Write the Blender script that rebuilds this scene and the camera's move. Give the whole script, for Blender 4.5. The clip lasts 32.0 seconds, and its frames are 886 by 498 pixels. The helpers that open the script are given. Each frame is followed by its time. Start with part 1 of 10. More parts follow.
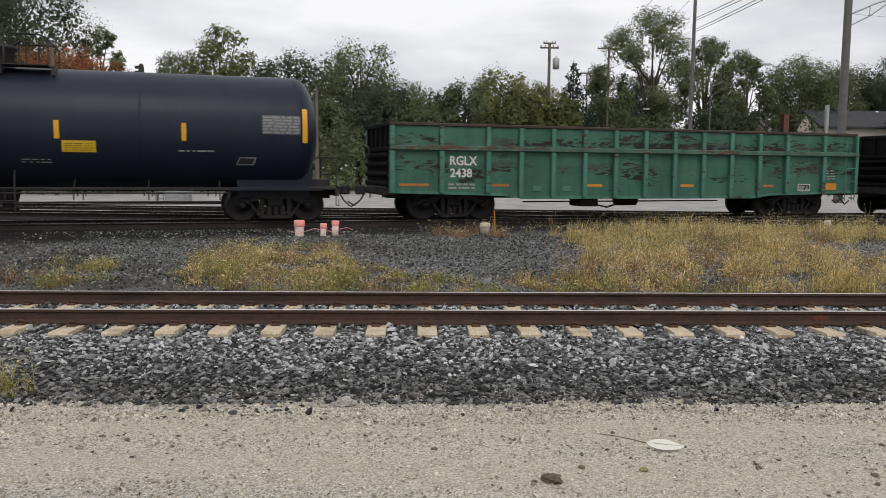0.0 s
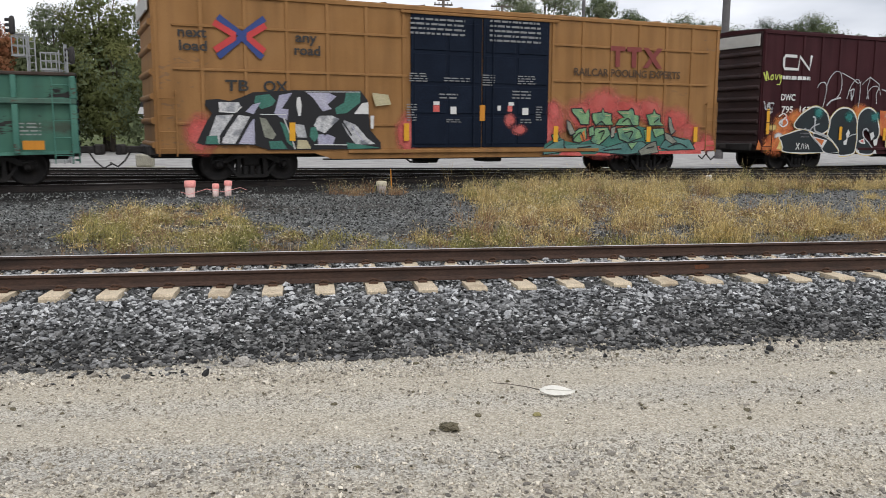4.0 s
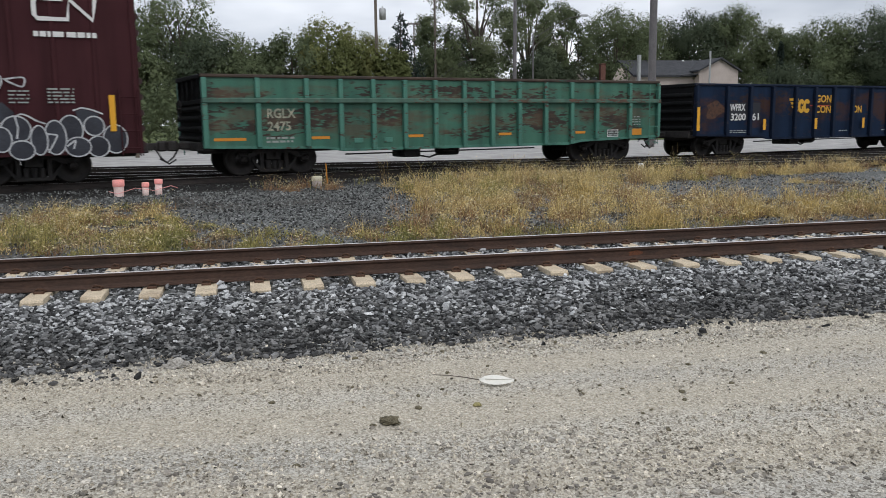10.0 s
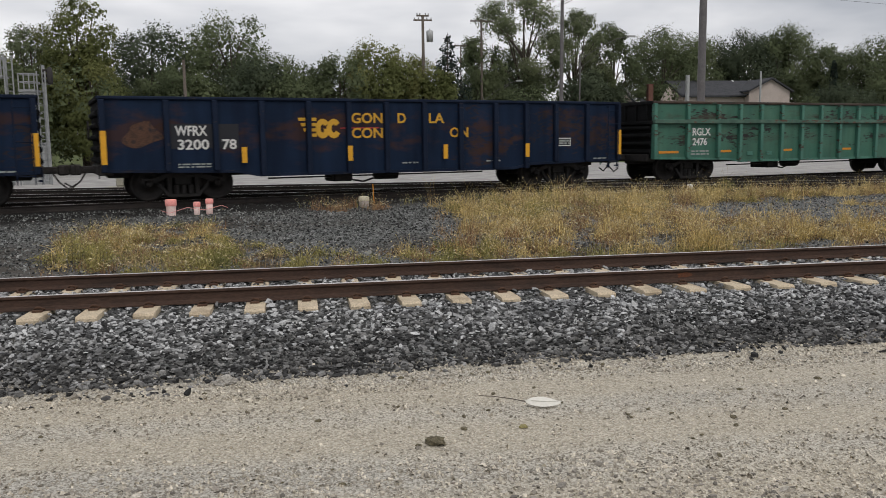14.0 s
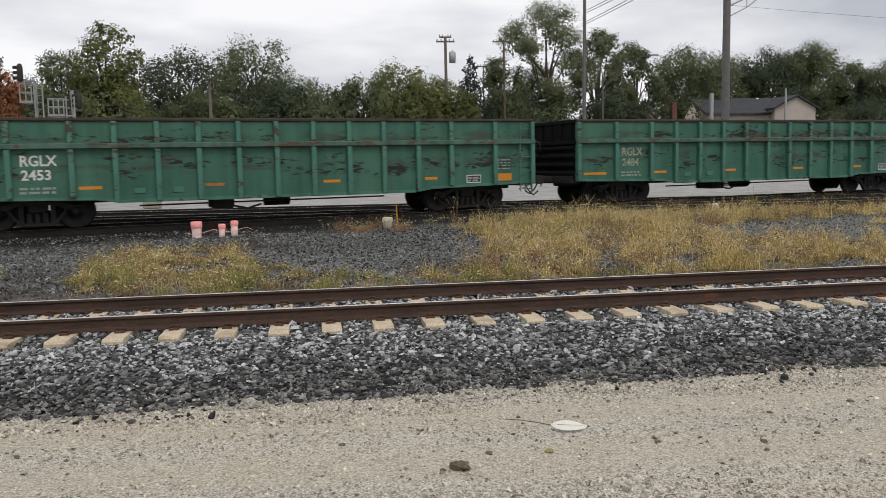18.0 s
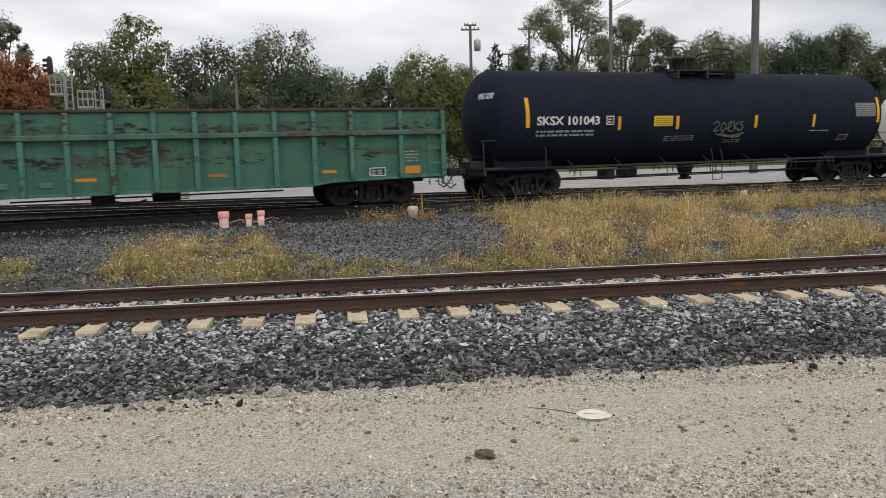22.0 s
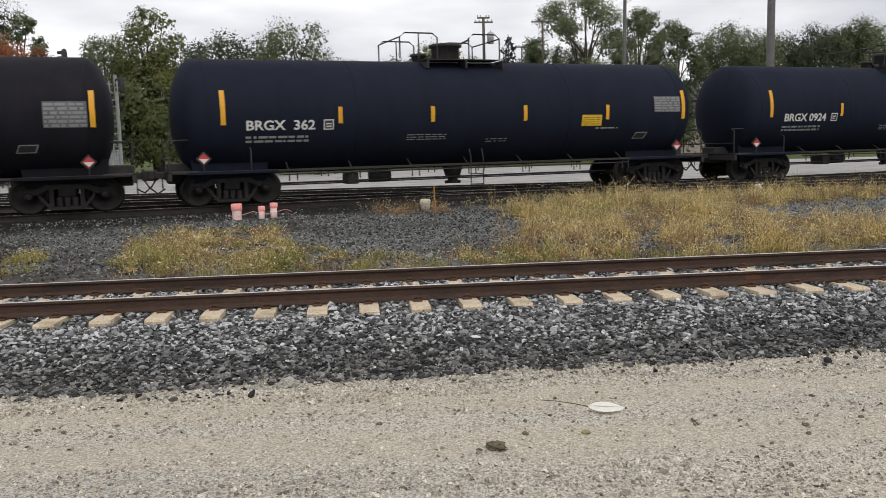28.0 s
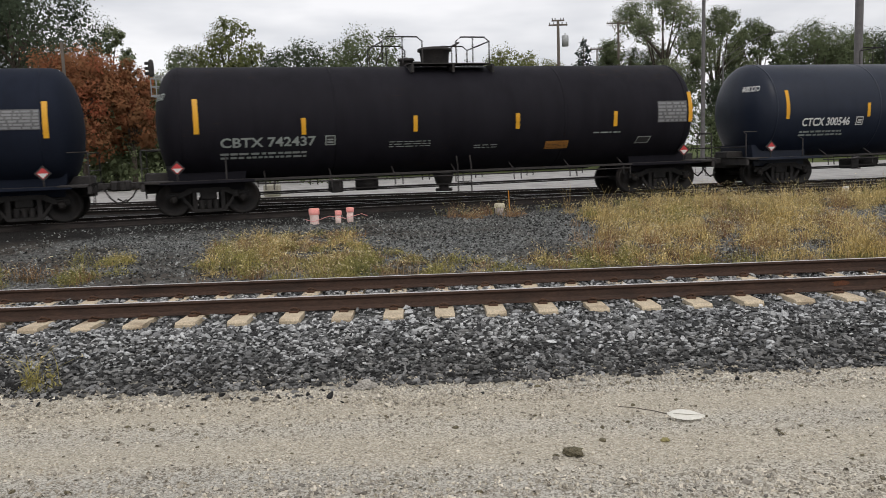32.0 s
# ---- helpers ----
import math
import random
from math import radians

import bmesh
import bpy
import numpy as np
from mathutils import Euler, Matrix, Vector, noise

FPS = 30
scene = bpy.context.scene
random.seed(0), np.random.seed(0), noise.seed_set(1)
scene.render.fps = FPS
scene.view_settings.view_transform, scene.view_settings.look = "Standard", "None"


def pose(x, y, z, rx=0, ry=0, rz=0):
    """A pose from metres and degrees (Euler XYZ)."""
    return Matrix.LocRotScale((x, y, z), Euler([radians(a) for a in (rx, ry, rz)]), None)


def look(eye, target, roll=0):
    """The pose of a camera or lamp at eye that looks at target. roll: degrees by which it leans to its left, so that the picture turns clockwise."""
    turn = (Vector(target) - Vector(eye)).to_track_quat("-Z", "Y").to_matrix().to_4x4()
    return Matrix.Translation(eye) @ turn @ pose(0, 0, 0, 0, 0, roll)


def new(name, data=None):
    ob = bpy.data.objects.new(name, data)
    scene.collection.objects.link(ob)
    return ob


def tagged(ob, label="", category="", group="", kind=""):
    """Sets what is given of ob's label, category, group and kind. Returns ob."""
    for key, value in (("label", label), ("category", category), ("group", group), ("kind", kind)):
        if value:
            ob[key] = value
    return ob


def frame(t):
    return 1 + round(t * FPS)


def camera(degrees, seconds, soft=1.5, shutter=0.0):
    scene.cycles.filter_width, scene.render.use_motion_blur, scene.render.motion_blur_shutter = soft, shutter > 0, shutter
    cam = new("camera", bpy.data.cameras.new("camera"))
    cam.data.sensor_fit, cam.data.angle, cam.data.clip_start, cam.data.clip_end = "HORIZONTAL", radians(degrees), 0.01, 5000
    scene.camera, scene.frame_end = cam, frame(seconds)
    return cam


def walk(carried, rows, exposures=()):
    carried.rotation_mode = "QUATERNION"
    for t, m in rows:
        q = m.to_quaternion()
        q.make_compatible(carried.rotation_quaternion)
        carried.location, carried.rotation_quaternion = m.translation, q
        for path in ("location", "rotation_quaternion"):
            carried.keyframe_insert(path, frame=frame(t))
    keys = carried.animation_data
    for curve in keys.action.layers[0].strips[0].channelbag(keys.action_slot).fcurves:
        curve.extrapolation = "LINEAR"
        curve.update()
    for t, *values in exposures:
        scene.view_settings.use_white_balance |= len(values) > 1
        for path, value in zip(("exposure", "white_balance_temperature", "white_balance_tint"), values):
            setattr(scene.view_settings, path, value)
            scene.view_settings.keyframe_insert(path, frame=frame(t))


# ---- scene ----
cam = camera(55.9, 32.0, soft=0.75, shutter=0.14)

PATH = [
    (0, (-1.392, 0.055, 2.264), (-1.321, 2.044, 2.074), 0.5),
    (0.5, (-1.404, 0.055, 2.259), (-1.378, 2.044, 2.05), 0.8),
    (1, (-1.391, 0.059, 2.26), (-1.331, 2.043, 2.018), -0.1),
    (1.5, (-1.387, 0.075, 2.261), (-1.21, 2.05, 1.994), -0.3),
    (2, (-1.407, 0.039, 2.253), (-1.362, 2.027, 2.041), 1.1),
    (2.5, (-1.399, 0.023, 2.257), (-1.318, 2.019, 2.171), -0.4),
    (3, (-1.383, -0.013, 2.252), (-1.095, 1.952, 2.018), 0.5),
    (3.5, (-1.38, -0.011, 2.247), (-1.062, 1.943, 1.962), 0.4),
    (5.5, (-1.381, 0.035, 2.228), (-1.106, 1.995, 1.94), -0.5),
    (6, (-1.376, 0.051, 2.22), (-1.114, 2.007, 1.897), -0.2),
    (6.5, (-1.367, 0.056, 2.223), (-1.072, 2.005, 1.881), -0.0),
    (7, (-1.364, 0.042, 2.221), (-1.038, 1.987, 1.893), -0.0),
    (7.5, (-1.364, 0.046, 2.224), (-1.009, 1.989, 1.907), 0.0),
    (8, (-1.358, 0.041, 2.222), (-0.988, 1.984, 1.926), 0.3),
    (8.5, (-1.361, 0.034, 2.228), (-0.984, 1.979, 1.952), 0.7),
    (9, (-1.356, 0.028, 2.227), (-0.961, 1.968, 1.949), 0.4),
    (9.5, (-1.348, 0.027, 2.226), (-0.918, 1.958, 1.938), -0.6),
    (10, (-1.345, 0.028, 2.225), (-0.89, 1.952, 1.924), -0.7),
    (10.5, (-1.346, 0.043, 2.222), (-0.895, 1.966, 1.914), -0.4),
    (11, (-1.348, 0.017, 2.225), (-0.932, 1.951, 1.932), -0.6),
    (11.5, (-1.352, 0.023, 2.222), (-0.969, 1.962, 1.919), -0.5),
    (12, (-1.352, 0.032, 2.222), (-0.972, 1.969, 1.895), -0.5),
    (12.5, (-1.359, 0.038, 2.224), (-0.979, 1.975, 1.902), 0.6),
    (13, (-1.368, 0.029, 2.22), (-1.048, 1.981, 1.926), 0.0),
    (13.5, (-1.364, 0.028, 2.215), (-1.02, 1.98, 1.945), -0.4),
    (15.5, (-1.344, 0.037, 2.263), (-1.021, 1.998, 2.043), -2.0),
    (16, (-1.34, 0.063, 2.249), (-1.11, 2.033, 1.993), -1.2),
    (16.5, (-1.35, 0.066, 2.24), (-1.181, 2.043, 1.988), -1.8),
    (17, (-1.351, 0.056, 2.241), (-1.112, 2.031, 2.04), -2.4),
    (17.5, (-1.347, 0.051, 2.242), (-1.054, 2.02, 2.049), -1.9),
    (18, (-1.353, 0.058, 2.239), (-1.056, 2.025, 2.036), -1.2),
    (18.5, (-1.348, 0.056, 2.245), (-1.021, 2.02, 2.062), -1.2),
    (19, (-1.347, 0.047, 2.242), (-0.995, 2.009, 2.074), -0.9),
    (19.5, (-1.351, 0.044, 2.241), (-1.009, 2.005, 2.054), -1.1),
    (20, (-1.339, 0.056, 2.243), (-0.99, 2.015, 2.039), -1.7),
    (20.5, (-1.334, 0.041, 2.247), (-1.012, 2.003, 2.031), -2.0),
    (21, (-1.341, 0.048, 2.245), (-1.094, 2.02, 2.015), -2.3),
    (21.5, (-1.343, 0.052, 2.243), (-1.117, 2.026, 2.01), -2.0),
    (22, (-1.344, 0.046, 2.242), (-1.109, 2.019, 2.014), -1.6),
    (22.5, (-1.345, 0.036, 2.245), (-1.098, 2.007, 2.011), -1.7),
    (23, (-1.351, 0.026, 2.245), (-1.068, 1.993, 2.017), -1.6),
    (23.5, (-1.344, 0.045, 2.237), (-1.032, 2.006, 1.997), -2.3),
    (24, (-1.334, 0.045, 2.235), (-1.025, 2.005, 1.991), -2.6),
    (24.5, (-1.339, 0.039, 2.237), (-1.057, 2.007, 2.019), -2.2),
    (25, (-1.347, 0.022, 2.243), (-1.082, 1.994, 2.033), -2.0),
    (25.5, (-1.349, 0.024, 2.243), (-1.076, 1.992, 2.019), -1.4),
    (27.5, (-1.34, 0.07, 2.218), (-1.081, 2.038, 1.968), -1.2),
    (28, (-1.339, 0.064, 2.224), (-1.134, 2.039, 1.981), -1.5),
    (28.5, (-1.348, 0.065, 2.221), (-1.171, 2.041, 1.969), -1.6),
    (29, (-1.343, 0.061, 2.223), (-1.171, 2.038, 1.976), -1.9),
    (29.5, (-1.341, 0.055, 2.225), (-1.182, 2.035, 1.988), -2.1),
    (30, (-1.343, 0.051, 2.223), (-1.197, 2.032, 1.994), -2.4),
    (30.5, (-1.356, 0.058, 2.222), (-1.25, 2.04, 1.972), -2.1),
    (31, (-1.357, 0.06, 2.219), (-1.281, 2.042, 1.961), -1.6),
    (31.5, (-1.36, 0.047, 2.224), (-1.295, 2.033, 1.99), -1.6),
    (32, (-1.363, 0.045, 2.229), (-1.333, 2.032, 2.001), -2.0),
]
EXPOSURES = [(0, 0.06, 6650, 12), (1, 0.04, 6650, 12), (2, 0.16, 6650, 12), (2.5, -0.11, 6650, 12), (3, -0.44, 6650, 12), (3.5, 0.08, 6550, 12), (5.5, 0.54, 6350, 11), (6, 0.58, 6350, 11), (6.5, 0.67, 6350, 11), (7, 0.68, 6350, 11), (8, 0.6, 6350, 11), (8.5, 0.2, 6250, 11), (9, 0.14, 6250, 11), (10, 0.16, 6250, 11), (11, 0.14, 6650, 12), (12, 0.14, 6650, 12), (13, 0.12, 6650, 12), (15.5, -0.32, 6650, 12), (16, -0.32, 6650, 12), (17, 0.01, 6650, 12), (18, 0.08, 6650, 12), (18.5, -0.04, 6650, 12), (19, -0.18, 6650, 12), (20, -0.1, 6650, 12), (21, 0.01, 6650, 12), (22, 0.11, 6650, 12), (24, 0.14, 6650, 12), (25, 0.08, 6650, 12), (28, 0.18, 6650, 12), (30, 0.12, 6650, 12), (32, 0.08, 6650, 12)]
walk(cam, [(t, look(eye, target, roll)) for t, eye, target, roll in PATH], EXPOSURES)

# ==== place ====
# ---- light: a bright overcast sky with a weak, very wide sun behind it ----
world = bpy.data.worlds.new("overcast_sky")
scene.world = world
world.use_nodes = True
wn, wl = world.node_tree.nodes, world.node_tree.links
wn.clear()
w_out = wn.new("ShaderNodeOutputWorld")
w_add = wn.new("ShaderNodeAddShader")
w_sky = wn.new("ShaderNodeTexSky")
w_sky.sky_type, w_sky.sun_disc = "NISHITA", False
w_sky.sun_elevation, w_sky.sun_rotation = radians(42), radians(150)
w_bg1, w_bg2 = wn.new("ShaderNodeBackground"), wn.new("ShaderNodeBackground")
w_bg1.inputs[1].default_value = 0.008
w_co, w_map, w_no, w_ramp = wn.new("ShaderNodeTexCoord"), wn.new("ShaderNodeMapping"), wn.new("ShaderNodeTexNoise"), wn.new("ShaderNodeValToRGB")
w_map.inputs["Scale"].default_value = (1.0, 1.0, 3.6)
w_no.inputs["Scale"].default_value, w_no.inputs["Detail"].default_value, w_no.inputs["Roughness"].default_value = 2.3, 5, 0.5
w_ramp.color_ramp.elements[0].position, w_ramp.color_ramp.elements[0].color = 0.36, (0.46, 0.49, 0.54, 1)
w_ramp.color_ramp.elements[1].position, w_ramp.color_ramp.elements[1].color = 0.60, (0.90, 0.915, 0.94, 1)
w_bg2.inputs[1].default_value = 0.95
wl.new(w_co.outputs["Generated"], w_map.inputs[0]); wl.new(w_map.outputs[0], w_no.inputs[0]); wl.new(w_no.outputs[0], w_ramp.inputs[0])
wl.new(w_ramp.outputs[0], w_bg2.inputs[0]); wl.new(w_sky.outputs[0], w_bg1.inputs[0])
wl.new(w_bg1.outputs[0], w_add.inputs[0]); wl.new(w_bg2.outputs[0], w_add.inputs[1]); wl.new(w_add.outputs[0], w_out.inputs[0])
sun = new("sun", bpy.data.lights.new("sun", "SUN"))
sun.data.energy, sun.data.angle, sun.data.color = 0.9, radians(25), (1.0, 0.96, 0.9)
sun.matrix_world = look((10, -30, 40), (0, 0, 0))

# ---- materials ----
MATS = {}


def surf(name, cols, rough=0.8, scale=4.0, fine=45.0, bump=0.3, metal=0.0, stretch=(1, 1, 1), island=0.0, spec=0.4, fine_amt=0.35, contrast=0.22, skew=1.0):
    """Mottled surface: two to four colours by broad noise, grain by fine noise, bump from both; island: lightness change from piece to piece."""
    if name in MATS:
        return MATS[name]
    m = bpy.data.materials.new(name)
    m.use_nodes = True
    n, l = m.node_tree.nodes, m.node_tree.links
    b = n["Principled BSDF"]
    b.inputs["Roughness"].default_value, b.inputs["Metallic"].default_value = rough, metal
    b.inputs["Specular IOR Level"].default_value = spec
    co, mp, oi = n.new("ShaderNodeTexCoord"), n.new("ShaderNodeMapping"), n.new("ShaderNodeObjectInfo")
    mp.inputs["Scale"].default_value = stretch
    sh = n.new("ShaderNodeVectorMath"); sh.operation = "MULTIPLY_ADD"
    sh.inputs[1].default_value = (37.0, 21.0, 13.0)
    l.new(oi.outputs["Random"], sh.inputs[0]); l.new(co.outputs["Object"], mp.inputs[0]); l.new(mp.outputs[0], sh.inputs[2])
    n1, n2 = n.new("ShaderNodeTexNoise"), n.new("ShaderNodeTexNoise")
    n1.inputs["Scale"].default_value, n1.inputs["Detail"].default_value = scale, 4
    n2.inputs["Scale"].default_value, n2.inputs["Detail"].default_value = fine, 3
    l.new(sh.outputs[0], n1.inputs[0]); l.new(sh.outputs[0], n2.inputs[0])
    rp = n.new("ShaderNodeValToRGB")
    el = rp.color_ramp.elements
    while len(el) < len(cols):
        el.new(0.5)
    for i, c in enumerate(cols):
        el[i].position = 0.5 + (i / max(1, len(cols) - 1) - 0.5) * 2 * contrast
        el[i].color = (*c, 1)
    l.new(n1.outputs[0], rp.inputs[0])
    mr = n.new("ShaderNodeMapRange")
    mr.inputs[1].default_value, mr.inputs[2].default_value, mr.inputs[3].default_value, mr.inputs[4].default_value = 0.25, 0.75, 1 - fine_amt, 1 + fine_amt
    l.new(n2.outputs[0], mr.inputs[0])
    last = mr.outputs[0]
    if island:
        ge, m2, mu = n.new("ShaderNodeNewGeometry"), n.new("ShaderNodeMapRange"), n.new("ShaderNodeMath")
        m2.inputs[3].default_value, m2.inputs[4].default_value = 1 - island, 1 + island
        mu.operation = "MULTIPLY"
        pw = n.new("ShaderNodeMath"); pw.operation = "POWER"; pw.inputs[1].default_value = skew
        l.new(ge.outputs["Random Per Island"], pw.inputs[0]); l.new(pw.outputs[0], m2.inputs[0]); l.new(m2.outputs[0], mu.inputs[0]); l.new(last, mu.inputs[1])
        last = mu.outputs[0]
    mx = n.new("ShaderNodeVectorMath"); mx.operation = "SCALE"
    l.new(rp.outputs[0], mx.inputs[0]); l.new(last, mx.inputs["Scale"]); l.new(mx.outputs[0], b.inputs["Base Color"])
    bp = n.new("ShaderNodeBump")
    bp.inputs["Strength"].default_value, bp.inputs["Distance"].default_value = bump, 0.02
    l.new(n2.outputs[0], bp.inputs["Height"]); l.new(bp.outputs[0], b.inputs["Normal"])
    MATS[name] = m
    return m


def worn(name, paint, paint2, wear, amount=0.5, rough=0.6, scale=1.6, stretch=(0.5, 1, 1.6), streak=0.4, scale_b=9.0, spec=0.4, rust=None, bands=None):
    """Old paint: faded in broad fields, chipped to bare steel or rust in scratches, with rain streaks."""
    if name in MATS:
        return MATS[name]
    m = surf(name, [paint, paint2], rough, scale, 60, 0.12, 0, (1, 1, 1), spec=spec, fine_amt=0.12)
    n, l = m.node_tree.nodes, m.node_tree.links
    b = n["Principled BSDF"]
    old = b.inputs["Base Color"].links[0].from_socket
    co, mp = n.new("ShaderNodeTexCoord"), n.new("ShaderNodeMapping")
    oi, sh = n.new("ShaderNodeObjectInfo"), n.new("ShaderNodeVectorMath")
    sh.operation = "MULTIPLY_ADD"; sh.inputs[1].default_value = (17.0, 5.0, 3.0)
    l.new(oi.outputs["Random"], sh.inputs[0]); l.new(co.outputs["Object"], mp.inputs[0]); l.new(mp.outputs[0], sh.inputs[2])
    mp.inputs["Scale"].default_value = stretch
    a, c = n.new("ShaderNodeTexNoise"), n.new("ShaderNodeTexNoise")
    a.inputs["Scale"].default_value, a.inputs["Detail"].default_value, a.inputs["Distortion"].default_value = scale_b, 5, 0.6
    c.inputs["Scale"].default_value, c.inputs["Detail"].default_value = scale * 0.8, 2
    l.new(sh.outputs[0], a.inputs[0]); l.new(sh.outputs[0], c.inputs[0])
    mu = n.new("ShaderNodeMath"); mu.operation = "MULTIPLY"
    l.new(a.outputs[0], mu.inputs[0]); l.new(c.outputs[0], mu.inputs[1])
    worn_out = mu.outputs[0]
    if bands:
        # wear gathers at the heights where loads scrape along
        sp, hz, zr, ad = n.new("ShaderNodeSeparateXYZ"), n.new("ShaderNodeMath"), n.new("ShaderNodeValToRGB"), n.new("ShaderNodeMath")
        hz.operation, ad.operation = "DIVIDE", "MULTIPLY"
        hz.inputs[1].default_value = 3.0
        for i, (z, q) in enumerate(bands):
            e = zr.color_ramp.elements[i] if i < 2 else zr.color_ramp.elements.new(z / 3.0)
            e.position, e.color = z / 3.0, (q, q, q, 1)
        l.new(co.outputs["Object"], sp.inputs[0]); l.new(sp.outputs[2], hz.inputs[0]); l.new(hz.outputs[0], zr.inputs[0])
        l.new(mu.outputs[0], ad.inputs[0]); l.new(zr.outputs[0], ad.inputs[1])
        worn_out = ad.outputs[0]
    mr = n.new("ShaderNodeMapRange")
    mr.inputs[1].default_value, mr.inputs[2].default_value = 0.42 - 0.14 * amount, 0.46 - 0.12 * amount
    l.new(worn_out, mr.inputs[0])
    mix = n.new("ShaderNodeMix"); mix.data_type = "RGBA"
    l.new(mr.outputs[0], mix.inputs[0]); l.new(old, mix.inputs[6]); mix.inputs[7].default_value = (*wear, 1)
    if rust:
        rn, rr, rm = n.new("ShaderNodeTexNoise"), n.new("ShaderNodeMapRange"), n.new("ShaderNodeMix")
        rn.inputs["Scale"].default_value, rn.inputs["Detail"].default_value, rn.inputs["Roughness"].default_value = 1.25, 7, 0.62
        rr.inputs[1].default_value, rr.inputs[2].default_value, rr.inputs[4].default_value = 0.50, 0.64, 0.65
        rm.data_type = "RGBA"; rm.inputs[7].default_value = (*rust, 1)
        l.new(sh.outputs[0], rn.inputs[0])
        rust_in = rn.outputs[0]
        if bands:
            rb = n.new("ShaderNodeMath"); rb.operation = "MULTIPLY"
            l.new(rust_in, rb.inputs[0]); l.new(zr.outputs[0], rb.inputs[1])
            rust_in = rb.outputs[0]
        l.new(rust_in, rr.inputs[0]); l.new(rr.outputs[0], rm.inputs[0]); l.new(mix.outputs[2], rm.inputs[6])
        mix = rm
    st, mp2 = n.new("ShaderNodeTexNoise"), n.new("ShaderNodeMapping")
    mp2.inputs["Scale"].default_value = (2.6, 2.6, 0.3)
    l.new(co.outputs["Object"], mp2.inputs[0]); l.new(mp2.outputs[0], st.inputs[0])
    st.inputs["Scale"].default_value = 1.0
    m3 = n.new("ShaderNodeMapRange")
    m3.inputs[1].default_value, m3.inputs[2].default_value, m3.inputs[3].default_value, m3.inputs[4].default_value = 0.4, 0.75, 1.0, 1 - streak
    l.new(st.outputs[0], m3.inputs[0])
    sc = n.new("ShaderNodeVectorMath"); sc.operation = "SCALE"
    l.new(mix.outputs[2], sc.inputs[0]); l.new(m3.outputs[0], sc.inputs["Scale"]); l.new(sc.outputs[0], b.inputs["Base Color"])
    return m


def plain(name, c, rough=0.6, spec=0.4):
    return surf(name, [c, tuple(v * 0.86 for v in c)], rough, 3.0, 40, 0.05, fine_amt=0.08, spec=spec)


CLIP = surf("rust_brown_clip", [(0.06, 0.03, 0.018), (0.096, 0.051, 0.03)], 0.85, 8, 60, 0.3)
RAIL_RUST = surf("rail_rust", [(0.035, 0.022, 0.016), (0.068, 0.038, 0.026), (0.045, 0.027, 0.02)], 0.8, 5, 70, 0.25, stretch=(0.3, 1, 1))
RAIL_TOP = surf("polished_rail_top", [(0.60, 0.59, 0.57), (0.74, 0.73, 0.71)], 0.45, 3, 30, 0.05, metal=0.25, fine_amt=0.1)
YARD_RAIL = surf("oil_black_rail", [(0.016, 0.013, 0.012), (0.034, 0.026, 0.022)], 0.75, 5, 60, 0.2)
CONCRETE = surf("weathered_concrete", [(0.50, 0.405, 0.28), (0.60, 0.50, 0.36), (0.38, 0.30, 0.205)], 0.85, 3, 60, 0.25)
WOOD_TIE = surf("creosoted_wood", [(0.012, 0.011, 0.010), (0.03, 0.026, 0.023)], 0.9, 4, 50, 0.5)
BALLAST = surf("grey_ballast_stone", [(0.232, 0.238, 0.243), (0.366, 0.368, 0.364), (0.164, 0.168, 0.172)], 0.75, 1.1, 60, 0.4, island=0.92, skew=1.9)
# brown-grey shoulder stone, its colour darkened to paint in the slope's shade
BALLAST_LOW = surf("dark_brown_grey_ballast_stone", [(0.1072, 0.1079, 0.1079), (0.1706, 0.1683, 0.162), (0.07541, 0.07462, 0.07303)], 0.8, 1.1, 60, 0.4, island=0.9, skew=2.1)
BALLAST_OLD = surf("dirty_greenish_grey_stone", [(0.118, 0.124, 0.119), (0.200, 0.205, 0.195), (0.085, 0.086, 0.083)], 0.85, 0.7, 60, 0.4, island=0.85, skew=1.9)
PEBBLE = surf("pale_limestone_pebble", [(0.41, 0.372, 0.30), (0.54, 0.495, 0.415), (0.31, 0.276, 0.22)], 0.9, 1.5, 60, 0.3, island=0.45)
COARSE = surf("mixed_brown_grey_gravel", [(0.27, 0.24, 0.20), (0.39, 0.36, 0.31), (0.18, 0.155, 0.13)], 0.9, 1.3, 60, 0.35, island=0.6, skew=1.3)
CLOD = surf("dark_earth_clod", [(0.06, 0.05, 0.033), (0.19, 0.165, 0.105), (0.105, 0.09, 0.058)], 0.95, 22, 90, 1.0)
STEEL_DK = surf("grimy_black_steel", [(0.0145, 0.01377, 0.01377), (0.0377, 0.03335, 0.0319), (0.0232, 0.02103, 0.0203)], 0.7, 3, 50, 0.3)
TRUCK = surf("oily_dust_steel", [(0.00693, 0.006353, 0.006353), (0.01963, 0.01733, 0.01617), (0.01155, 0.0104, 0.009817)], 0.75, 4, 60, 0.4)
SOOT = surf("soot_black_end_paint", [(0.007, 0.0075, 0.008), (0.014, 0.014, 0.0145)], 0.9, 3, 50, 0.2, spec=0.1)
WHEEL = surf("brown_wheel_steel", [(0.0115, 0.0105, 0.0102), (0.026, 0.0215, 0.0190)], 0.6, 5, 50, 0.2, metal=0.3)
